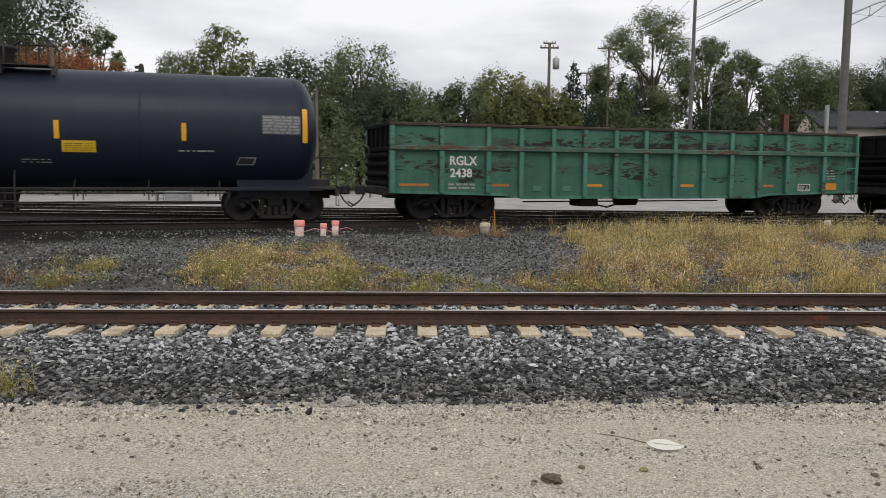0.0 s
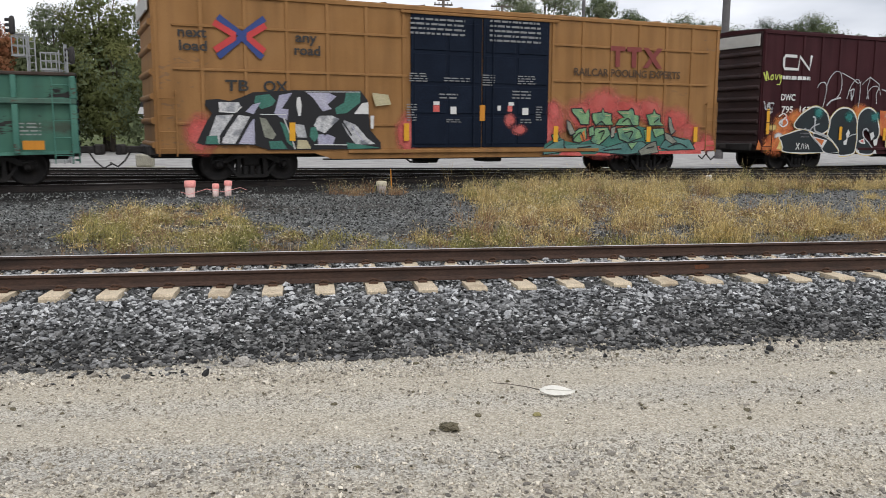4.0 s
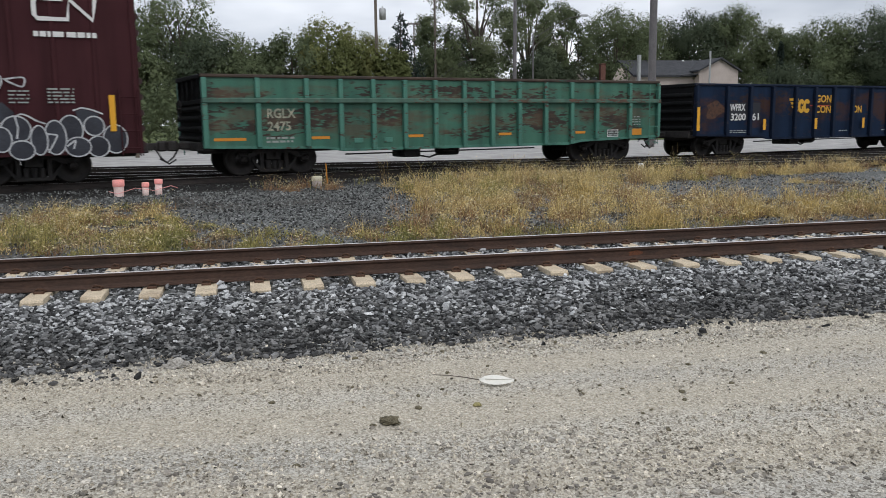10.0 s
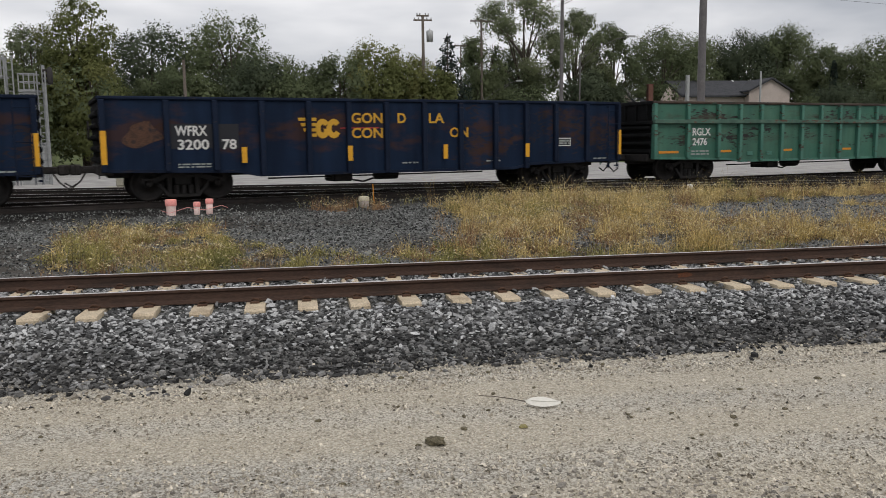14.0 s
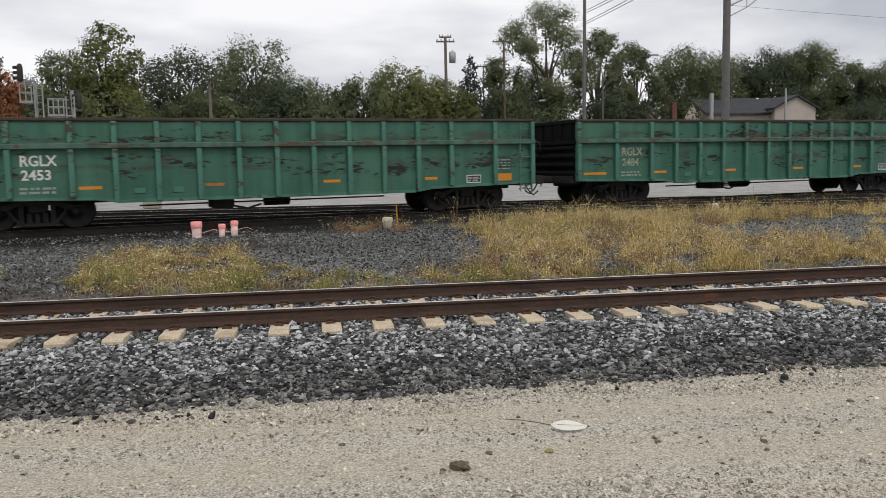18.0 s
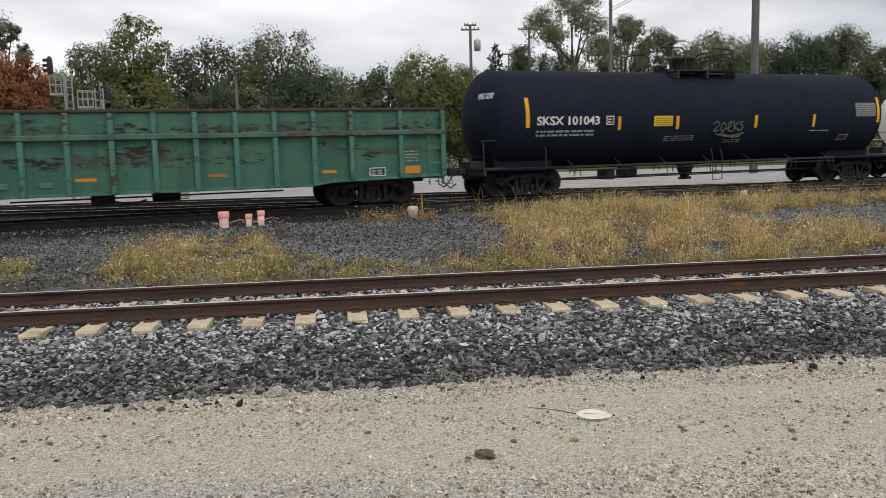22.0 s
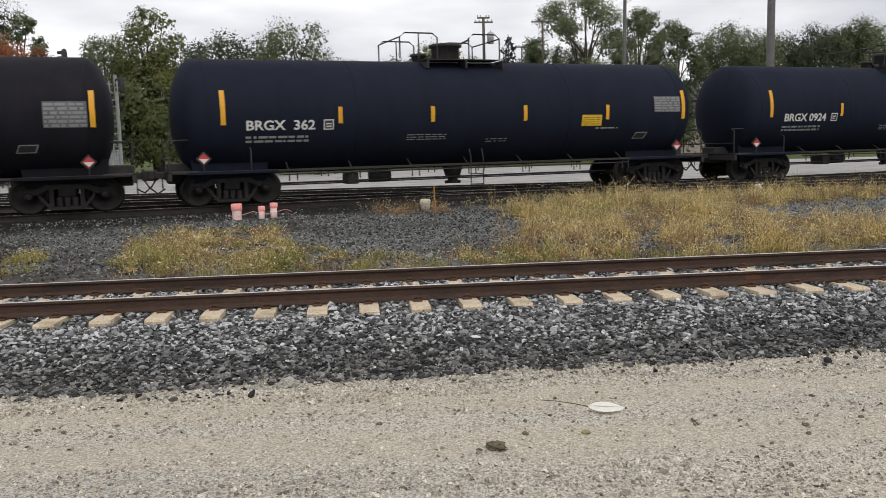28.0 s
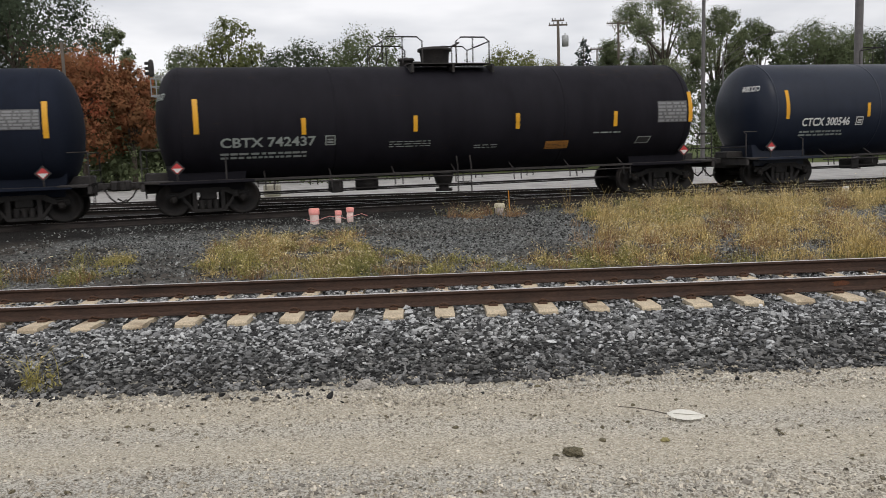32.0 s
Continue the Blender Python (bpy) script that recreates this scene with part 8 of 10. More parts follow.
    form(c, [(5.95, 0.76), (6.35, 0.98), (6.61, 1.06), (6.73, 0.71), (6.05, 0.62)], ye - 0.0189, P_SAGE, P_BLACK, 0.05)
    form(c, [(2.58, 1.26), (2.77, 1.36), (2.84, 1.20), (2.66, 1.09)], ye - 0.0202, P_GREEN, P_BLACK, 0.05)
    form(c, [(3.12, 1.72), (3.24, 1.65), (3.42, 1.35), (3.26, 1.27), (3.15, 1.49)], ye - 0.0215, P_SAGE, P_BLACK, 0.05)
    form(c, [(6.14, 1.43), (6.29, 1.47), (6.36, 1.21), (6.19, 1.10)], ye - 0.0228, P_GREEN, P_BLACK, 0.05)
    form(c, [(3.96, 1.49), (4.11, 1.54), (4.15, 1.29), (3.99, 1.24)], ye - 0.0241, P_GREEN, P_BLACK, 0.05)
    form(c, [(4.81, 1.48), (4.97, 1.54), (4.92, 1.23), (4.82, 1.20)], ye - 0.0254, P_SAGE, P_BLACK, 0.05)
    form(c, [(5.50, 0.99), (5.86, 1.04), (5.65, 0.82)], ye - 0.0267, P_GREEN, P_BLACK, 0.05)
    form(c, [(6.98, 1.35), (7.21, 1.26), (7.49, 1.05), (7.32, 0.99), (7.04, 1.14)], ye - 0.0280, P_SAGE, P_BLACK, 0.05)
    part("paint_line", ribbon([(3.33, 1.11), (3.62, 1.35), (3.75, 1.13)], 0.04, ye - 0.0312), P_BLACK, c)
    part("paint_line", ribbon([(4.22, 1.57), (4.41, 1.70), (4.55, 1.61)], 0.04, ye - 0.0312), P_BLACK, c)
    part("paint_line", ribbon([(5.25, 1.70), (5.47, 1.81), (5.62, 1.62)], 0.04, ye - 0.0312), P_BLACK, c)
    part("paint_line", ribbon([(6.53, 1.70), (6.70, 1.81)], 0.04, ye - 0.0312), P_BLACK, c)
    part("paint_line", ribbon([(4.33, 1.35), (4.54, 1.40), (4.42, 1.15)], 0.04, ye - 0.0312), P_BLACK, c)
    part("paint_line", ribbon([(5.33, 1.34), (5.66, 1.39), (5.54, 1.16)], 0.04, ye - 0.0312), P_BLACK, c)
    part("paint_line", ribbon([(3.53, 0.86), (4.04, 0.91)], 0.04, ye - 0.0312), P_BLACK, c)
    part("paint_line", ribbon([(4.56, 0.78), (5.22, 0.83)], 0.04, ye - 0.0312), P_BLACK, c)
    part("paint_line", ribbon([(7.14, 0.88), (7.61, 0.99), (7.95, 0.86)], 0.04, ye - 0.0312), P_BLACK, c)
    part("paint_line", ribbon([(6.26, 0.84), (6.54, 0.89)], 0.04, ye - 0.0312), P_BLACK, c)
    part("paint_line", ribbon([(3.56, 2.03), (3.71, 1.98)], 0.03, ye - 0.0316), P_CREAM, c)
    part("paint_line", ribbon([(5.18, 1.98), (5.48, 1.98)], 0.03, ye - 0.0316), P_CREAM, c)
    part("paint_line", ribbon([(4.57, 1.90), (4.73, 1.90)], 0.03, ye - 0.0316), P_CREAM, c)
    part("paint_line", ribbon([(6.40, 1.90), (6.65, 1.90)], 0.03, ye - 0.0316), P_CREAM, c)
    part("paint_line", ribbon([(5.28, 1.45), (5.55, 1.47)], 0.03, ye - 0.0316), P_CREAM, c)
    part("paint_line", ribbon([(4.34, 1.46), (4.55, 1.45)], 0.03, ye - 0.0316), P_CREAM, c)
    return c


# ---- tank cars ----
def tank_base(c, u, L, r, zc, mat, key, frame_half, truck_at=None):
    truck_at = truck_at or frame_half - 1.62
    h, b = r * 0.42, L / 2
    def shell():
        prof = []
        for k in range(9):
            a = math.pi / 2 * k / 8
            prof.append((r * math.sin(a) if k else 0.0, -b + h - h * math.cos(a)))
        for k in range(8, -1, -1):
            a = math.pi / 2 * k / 8
            prof.append((r * math.sin(a) if k else 0.0, b - h + h * math.cos(a)))
        return Geo().lathe([(q, x) for q, x in prof], "x", 56, (0, 0, zc))
    sh = part("tank_shell", shell, mat, c, "", None, (key, "shell"))
    for x in (-b + h, b - h, -b * 0.42, b * 0.42):
        part("weld_band", lambda: Geo().lathe([(r - 0.01, -0.035), (r + 0.006, -0.03), (r + 0.006, 0.03), (r - 0.01, 0.035)], "x", 56, (0, 0, zc)), mat, c, "", (x, 0, 0), (key, "band"))
    for s in (-1, 1):
        part("stub_sill", lambda: Geo().box(-1.9, 0.0, -0.32, 0.32, 0.62, zc - r * 0.82, 0.03), STEEL_DK, c, "", pose(s * frame_half, 0, 0, 0, 0, 0 if s > 0 else 180), (key, "stub"))
        part("saddle", (lambda: Geo().box(-0.75, 0.75, -0.4, 0.4, 0.66, zc - r * 0.75, 0.03).box(-1.0, 1.0, -1.42, 1.42, 0.86, 0.92, 0.01)) if mat is WHITE else lambda: Geo().prism([(-0.95, 0.66), (0.95, 0.66), (1.05, zc - r * 0.7), (-1.05, zc - r * 0.7)], -0.85, 0.85).box(-1.2, 1.2, -1.45, 1.45, 0.86, 0.94, 0.01), mat if mat is not WHITE else STEEL_DK, c, "", (s * truck_at, 0, 0), (key, "saddle"))
        truck(c, s * truck_at, u)
        coupler(c, s * (frame_half + 0.38), s)
        part("end_platform", lambda: Geo().box(-0.75, 0.05, -1.45, 1.45, 0.90, 0.96, 0.01).box(-0.05, 0.05, -1.45, 1.45, 0.72, 0.96, 0.01), STEEL_DK if mat is not WHITE else WHITE_F, c, "", pose(s * frame_half, 0, 0, 0, 0, 0 if s > 0 else 180), (key, "eplat"))
        def rail():
            g = Geo()
            if mat is WHITE:
                for y in (-1.4, 1.4):
                    g.tube([(0, y, 0.96), (0, y, 2.02), (-0.1, y, 2.12), (-0.95, y, 2.12), (-1.05, y, 2.02), (-1.05, y, 0.96)], 0.026, 8)
                    g.tube([(-0.30, y, 0.96), (-0.62, y * 0.95, 2.0), (-0.95, y, 0.96)], 0.022, 6)
                g.tube([(0.02, -1.4, 1.5), (0.02, 1.4, 1.5)], 0.02, 6)
                g.tube([(0.05, -1.4, 0.92), (0.05, -1.4, 0.42), (0.05, -0.95, 0.42), (0.05, -0.95, 0.92)], 0.018, 6)
                return g
            for y in (-1.35, 1.35):
                g.tube([(0, y, 0.96), (0, y, 1.7), (0, y * 0.9, 1.78), (-0.5, y * 0.9, 1.78)], 0.018, 6)
            g.tube([(0, -1.35, 1.3), (0, 1.35, 1.3)], 0.016, 6)
            g.tube([(0.06, -1.35, 0.92), (0.06, -1.35, 0.45), (0.06, -0.95, 0.45), (0.06, -0.95, 0.92)], 0.014, 6)
            return g
        part("end_handrail", rail, STEEL_DK if mat is not WHITE else WHITE_F, c, "", pose(s * frame_half, 0, 0, 0, 0, 0 if s > 0 else 180), (key, "erail"))
    f = STEEL_DK if mat is not WHITE else WHITE_F
    for s in (-1, 1):
        def run():
            g = Geo().tube([(-frame_half + 2.9, 0, 0.80), (frame_half - 2.9, 0, 0.80)], 0.02, 6)
            g.box(-frame_half + 0.1, frame_half - 0.1, -0.02, 0.02, 0.89, 0.89 + (0.025 if mat is WHITE else 0.06))
            return g
        part("side_rail", run, f, c, "", (0, s * 1.42, 0), (key, "run"))
        if mat is WHITE:
            for x in (-2.05, -0.35, 2.45):
                part("rail_strut", lambda: Geo().tube([(0.16, 0, 0.9), (-0.16, 0.16, 1.36)], 0.028, 6), f, c, "", pose(x, s * 1.42, 0, 0, 0, 0 if s < 0 else 180), (key, "strut"))
            continue
        for x in spread(-frame_half + 3.1, frame_half - 3.1, 7):
            part("rail_bracket", lambda: Geo().tube([(0, 0, 0.62), (0, 0.02, 0.9), (0, 0.42, 1.12)], 0.018, 5).tube([(0.22, 0, 0.62), (0.22, 0.02, 0.9)], 0.018, 5), f, c, "", pose(x, s * 1.42, 0, 0, 0, 0 if s < 0 else 180), (key, "brk"))
    def gear():
        g = Geo().tube([(-frame_half + 3, -0.25, 0.52), (frame_half - 3, -0.25, 0.52)], 0.03, 6).tube([(-frame_half + 3, 0.3, 0.45), (frame_half - 3, 0.3, 0.45)], 0.02, 6)
        g.box(-3.4, -3.05, -0.3, 0.3, 0.42, 0.75, 0.03).lathe([(0, -0.4), (0.19, -0.38), (0.19, 0.25), (0, 0.27)], "x", 12, (-2.2, 0.2, 0.62))
        g.lathe([(0.16, 0.32), (0.16, 0.5), (0.24, 0.55), (0.34, 0.9)], "z", 14, (0.05, 0, 0))
        g.tube([(-0.2, 0, 0.35), (0.3, 0, 0.35)], 0.05, 8)
        return g
    part("brake_gear", gear, STEEL_DK, c, "", None, (key, "gear"))
    # top fittings
    top = zc + r
    def plat():
        g = Geo()
        for y0, y1 in ((-1.05, -0.42), (0.42, 1.05)):
            g.box(-1.15, 1.25, y0, y1, top - 0.03, top - 0.005)
        for x in (-1.05, 0.15, 1.35):
            for s in (-1, 1):
                g.box(x - 0.03, x + 0.03, min(s * 0.45, s * 1.05), max(s * 0.45, s * 1.05), top - 0.26, top - 0.03)
        return g
    part("top_platform", plat, f, c, "grating beside the manway", None, (key, "plat"))
    return sh, top, f


def top_rails(c, f, top, key, x0, x1, y=1.02, h=0.72):
    def loop(L):
        return Geo().tube([(0, 0, 0), (0, 0, h - 0.12), (0.15, 0, h), (L - 0.15, 0, h), (L, 0, h - 0.12), (L, 0, 0)], 0.022, 6).tube([(L / 2, 0, 0), (L / 2, 0, h)], 0.018, 6)
    for s in (-1, 1):
        part("guard_rail", lambda: loop(1.15), f, c, "", (x0, s * y, top), (key, "guard", 1))
        part("guard_rail", lambda: loop(1.0), f, c, "", (x1 - 1.0, s * y, top), (key, "guard", 2))
    for x in (x0, x1):
        part("end_rail", lambda: Geo().tube([(0, -y, 0), (0, y, 0)], 0.02, 6), f, c, "", (x, 0, top + h - 0.12), (key, "guard", 3))


def manway(c, f, top, key, x=-0.25, r=0.42, h=0.34, small=True):
    def g0():
        g = Geo().lathe([(r - 0.05, top - 0.12), (r, top + h - 0.12), (r + 0.07, top + h - 0.10), (r + 0.07, top + h - 0.03), (r - 0.02, top + h), (0, top + h + 0.02)], "z", 22, (x, 0, 0))
        if small:
            g.lathe([(0.2, top - 0.1), (0.2, top + 0.16), (0.26, top + 0.17), (0.24, top + 0.24), (0, top + 0.25)], "z", 14, (x - 0.85, 0.1, 0))
            g.box(x - 0.7, x - 0.45, -0.15, 0.15, top, top + 0.14, 0.03)
            g.tube([(x + r, -0.2, top + h), (x + r + 0.22, -0.35, top + h + 0.12)], 0.03, 6)
        return g
    part("manway", g0, f, c, "bolted manway dome", None, (key, "manway", round(x, 1)))


def side_ladder(c, f, top, r, zc, key, x, w=0.5):
    def g0():
        g = Geo()
        n = 9
        pts = []
        for i in range(n + 1):
            a = radians(72 - 82 * i / n)
            pts.append((-(r + 0.10) * math.cos(a), zc + (r + 0.10) * math.sin(a)))
        pts.append((-(r + 0.12), 0.75)); pts.append((-(r + 0.12), 0.35))
        for s in (-1, 1):
            g.tube([(s * w / 2, y, z) for y, z in pts], 0.022, 6)
        zs = np.linspace(0.4, zc + r * 0.88, 9)
        for z in zs:
            a = math.asin(max(-1, min(1, (z - zc) / (r + 0.1)))) if z > zc else 0
            yy = -(r + 0.10) * math.cos(a)
            g.tube([(-w / 2, yy, z), (w / 2, yy, z)], 0.017, 5)
        return g
    part("side_ladder", g0, f, c, "", (x, 0, 0), (key, "slad"))


def placard(c, x, z, y, mat=None, s=0.145, name="hazard_placard"):
    ob = part(name, Geo().add([(x - s, y, z), (x, y, z - s), (x + s, y, z), (x, y, z + s)], [(0, 1, 2, 3)]), mat or RED, c, "red and white diamond hazard placard")
    part("placard_face", Geo().add([(x - s * 0.85, y - 0.003, z), (x, y - 0.003, z - s * 0.85), (x + s * 0.85, y - 0.003, z)], [(0, 1, 2)]), LETTER, ob)


def big_tank(u, mat, mark, number, label, seed, key, yellow=(2.77, 3.52, 1.80, 2.22), dim=False, hazard=True, words_z=2.0, strips=(-3.86, -1.14, 1.83, 4.69), tape=None, L=16.1, mark_w=1.85, mark_x=-6.44, strip=(2.15, 2.6), panel=(2.36, 2.86)):
    r, zc, fh = 1.55, 2.44, 8.42
    c = car("tank_car", label, "tank car", u, "black tank cars of the train")
    sh, top, f = tank_base(c, u, L, r, zc, mat, key, fh)
    bend = (r, zc)
    manway(c, f, top, key, -0.1, 0.44, 0.54)
    top_rails(c, f, top, key, -1.9, 1.25)
    def steps():
        g = Geo()
        for dx in (-0.2, 0.2):
            g.tube([(dx, -1.35, 1.35), (dx, -1.46, 1.1), (dx, -1.46, 0.3)], 0.018, 6)
        for z in (0.32, 0.62, 0.92):
            g.tube([(-0.2, -1.46, z), (0.2, -1.46, z)], 0.015, 6)
        return g
    part("step_ladder", steps, f, c, "", (0.25, 0, 0), (key, "steps"))
    tape = tape or REFLECT
    LW = LETTER_DIM if dim else LETTER
    for x, w in ((-7.0, 0.11), (7.55, 0.11)):
        patch(c, "reflector", x - w / 2 - 0.02, x + w / 2, 2.14, 3.06, tape, bend=bend, label="yellow reflective strip", lift=0.012)
    for x in strips:
        patch(c, "reflector", x - 0.06, x + 0.06, strip[0], strip[1], tape, bend=bend, label="yellow reflective strip", lift=0.012)
    if mark:
        letters(c, mark + " " + number, mark_x, words_z, 0.36, LW, bend=bend, wide=mark_w)
        bx = mark_x + mark_w + 0.26
        bars(c, mark_x, mark_x + mark_w * 0.92, words_z - 0.36, words_z - 0.12, 2, LETTER_DIM, bend=bend, seed=seed)
        patch(c, "stencil_box", bx, bx + 0.28, words_z - 0.02, words_z + 0.26, LW, bend=bend, lift=0.006)
        patch(c, "stencil_field", bx + 0.03, bx + 0.25, words_z + 0.01, words_z + 0.23, LETTER_BK, bend=bend, lift=0.010)
        bars(c, bx + 0.06, bx + 0.22, words_z + 0.05, words_z + 0.2, 2, LW, bend=bend, seed=seed, lift=0.013)
    if mark:
        co, faces = text_mesh(mark + " " + number.strip(), 0.24)
        h, b = r * 0.42, L / 2
        Y, Z = co[:, 0] * 0.62 / (co[:, 0].max() + 0.01) * 1.0 - 1.12, co[:, 1] + zc + 0.62
        rho = np.minimum(0.999, np.sqrt(Y ** 2 + (Z - zc) ** 2) / r)
        part("end_number", Geo().add(np.stack([-b + h - h * np.sqrt(1 - rho ** 2) - 0.012 - co[:, 2], Y, Z], 1).tolist(), faces), LW, c, "small car number on the tank's head")
    if yellow:
        patch(c, "placard_panel", *yellow, SIGN_Y if not dim else surf("faded_orange_placard", [(0.30, 0.13, 0.03), (0.38, 0.18, 0.04)], 0.6, 5, 30, 0.05), bend=bend, label="yellow notice panel", lift=0.012)
        bars(c, yellow[0] + 0.06, yellow[1] - 0.06, yellow[2] + 0.05, yellow[3] - 0.03, 4, LETTER_BK if not dim else STEEL_DK, bend=bend, seed=seed + 2, lift=0.016, fill=0.22)
    patch(c, "data_panel", 6.42, 7.42, panel[0], panel[1], surf("dark_grey_data_field", [(0.10, 0.10, 0.105), (0.13, 0.13, 0.13)], 0.6, 5, 30, 0.05), bend=bend, lift=0.008, label="grey test data panel")
    bars(c, 6.44, 7.40, panel[0] + 0.02, panel[1], 6, PANEL_W, bend=bend, seed=seed + 5, lift=0.012, fill=0.6)
    bars(c, -1.9, -0.7, 1.62, 1.84, 3, LETTER_DIM, bend=bend, seed=seed + 6, fill=0.35)
    bars(c, 0.6, 1.3, 1.50, 1.66, 2, LETTER_DIM, bend=bend, seed=seed + 7, fill=0.35)
    bars(c, 4.3, 5.2, 1.86, 1.94, 1, LETTER_DIM, bend=bend, seed=seed + 8, fill=0.5)
    patch(c, "stencil_box", 5.75, 6.2, 1.48, 1.72, LETTER_DIM, bend=bend, lift=0.006, slant=0.08)
    patch(c, "stencil_field", 5.78, 6.17, 1.51, 1.69, LETTER_BK, bend=bend, lift=0.010, slant=0.07)
    if hazard:
        for x in (7.37, -7.55):
            ph = part("placard_holder", lambda: Geo().prism([(-0.2, 0), (0, -0.2), (0.2, 0), (0, 0.2)], -0.02, 0.02).tube([(0, 0, -0.2), (0, 0.02, -0.36)], 0.02, 5), STEEL_DK, c, "", (x, -1.43, 1.28), "ph")
            placard(ph, 0, 0, -0.025)
    part("end_post", lambda: Geo().tube([(0, -1.4, 0.95), (0, -1.4, 1.5), (0, -1.25, 1.55)], 0.02, 5), f, c, "", (-fh + 2.1, 0, 0), (key, "endpost"))
    return c


def white_tank(u):
    r, zc, fh = 1.25, 2.26, 6.42
    c = car("tank_car", "white tank car with rust streaks, ladder and railed top platform", "tank car", u)
    sh, top, f = tank_base(c, u, 10.7, r, zc, WHITE, "white", fh, 4.55)
    bend = (r, zc)
    manway(c, WHITE_F, top, "white", -0.1, 0.46, 0.40, False)
    def panel(L):
        g = Geo()
        for x in (0, L):
            g.box(x - 0.03, x + 0.03, -0.03, 0.03, -0.15, 0.85)
        for z in (0.25, 0.5, 0.82):
            g.tube([(0, 0, z), (L, 0, z)], 0.022, 6)
        return g
    for s in (-1, 1):
        part("guard_rail", lambda: panel(1.3), WHITE_F, c, "white guard rail", (-2.35, s * 1.05, top), ("wguard", 1))
        part("guard_rail", lambda: panel(1.4), WHITE_F, c, "white guard rail", (0.35, s * 1.05, top), ("wguard", 2))
        part("toe_board", lambda: Geo().box(-2.35, 1.75, -0.04, 0.04, -0.02, 0.05), WHITE_F, c, "", (0, s * 1.04, top), "wtoe")
    for x in (-2.35, 1.75):
        for z in (0.5, 0.82):
            part("end_rail", lambda: Geo().tube([(0, -1.05, 0), (0, 1.05, 0)], 0.022, 6), WHITE_F, c, "", (x, 0, top + z), "wend")
    side_ladder(c, WHITE_F, top, r, zc, "white", 0.27)
    for x, z0, z1, w in ((-4.56, 1.94, 2.79, 0.14), (-2.09, 2.14, 2.58, 0.12), (-0.38, 2.14, 2.58, 0.09), (3.13, 2.14, 2.56, 0.10), (4.85, 1.9, 2.78, 0.13)):
        patch(c, "reflector", x - w / 2, x + w / 2, z0, z1, REFLECT, bend=bend, label="yellow reflective strip", lift=0.012)
    patch(c, "reflector", 0.74, 0.82, 2.14, 2.5, surf("bleached_orange_tape", [(0.62, 0.50, 0.36), (0.68, 0.58, 0.45)], 0.6, 5, 30, 0.05), bend=bend, lift=0.012)
    letters(c, "TILX 100701", -4.12, 1.98, 0.31, plain("fresh_black_lettering_paint", (0.012, 0.012, 0.012)), bend=bend, wide=1.84)
    bars(c, -4.0, -2.3, 1.58, 1.84, 2, plain("grey_print", (0.22, 0.21, 0.2)), bend=bend, seed=3, fill=0.45)
    bars(c, -1.4, -0.75, 1.34, 1.66, 5, plain("grey_print", (0.22, 0.21, 0.2)), bend=bend, seed=5, fill=0.45)
    patch(c, "placard_panel", 1.33, 1.99, 1.98, 2.3, SIGN_Y, bend=bend, lift=0.012, label="yellow notice panel")
    bars(c, 1.38, 1.95, 2.0, 2.28, 3, LETTER_BK, bend=bend, seed=8, lift=0.016, fill=0.25)
    patch(c, "data_panel", 3.73, 4.7, 1.93, 2.4, PANEL_W, bend=bend, lift=0.008, label="grey test data panel")
    bars(c, 3.76, 4.68, 1.95, 2.4, 6, plain("pale_print", (0.72, 0.72, 0.7)), bend=bend, seed=9, lift=0.012)
    patch(c, "stencil_field", 3.85, 4.25, 1.40, 1.60, LETTER_BK, bend=bend, lift=0.008)
    part("grab_rail", lambda: Geo().tube([(-0.95, -r - 0.08, 1.86), (1.36, -r - 0.08, 1.86)], 0.026, 6), WHITE_F, c)
    for s_ in (-1, 1):
        part("bolster_post", lambda: Geo().prism([(-0.2, 0.95), (0.12, 0.95), (0.10, 1.62), (-0.04, 1.70), (-0.14, 1.60)], -0.06, 0.06).box(-0.24, 0.10, -0.08, 0.08, 1.56, 1.68, 0.03).tube([(-0.14, -0.02, 1.66), (-0.06, -0.02, 1.84), (0.06, -0.02, 1.80)], 0.02, 6), WHITE_F, c, "white cast bolster post", pose(s_ * 4.3, -1.32, 0), "bolpost")
    part("end_number", Geo().box(-0.01, 0.0, -0.5, 0.3, 2.36, 2.46).box(-0.01, 0.0, -0.4, 0.2, 2.22, 2.28), plain("grey_print", (0.22, 0.21, 0.2)), c, "", (-5.34, 0, 0))
    part("handwheel", lambda: Geo().lathe([(0.27, 0.0), (0.30, 0.02), (0.27, 0.04), (0.25, 0.02), (0.27, 0.0)], "x", 18).tube([(0.02, -0.27, 0), (0.02, 0.27, 0)], 0.014, 5).tube([(0.02, 0, -0.27), (0.02, 0, 0.27)], 0.014, 5), WHITE_F, c, "", (5.62, -1.05, 1.72), "hw")
    part("brake_stand", Geo().box(5.2, 5.6, -1.2, -0.8, 0.96, 1.3, 0.05).box(5.45, 5.58, -1.15, -0.95, 1.3, 1.8, 0.03), WHITE_F, c, "white hand-brake stand")
    for x in (-5.88, 4.72):
        ph = part("placard_holder", lambda: Geo().box(-0.17, 0.17, -0.02, 0.02, -0.17, 0.17, 0.01), WHITE_F, c, "", pose(x, -1.44, 1.36, 0, 45, 0), "phw")
        part("placard_face", Geo().box(-0.13, 0.13, -0.03, -0.02, -0.13, 0.13), LETTER_BK, ph)
        part("placard_centre", Geo().box(-0.10, 0.10, -0.036, -0.03, -0.10, 0.10), LETTER, ph)
    return c


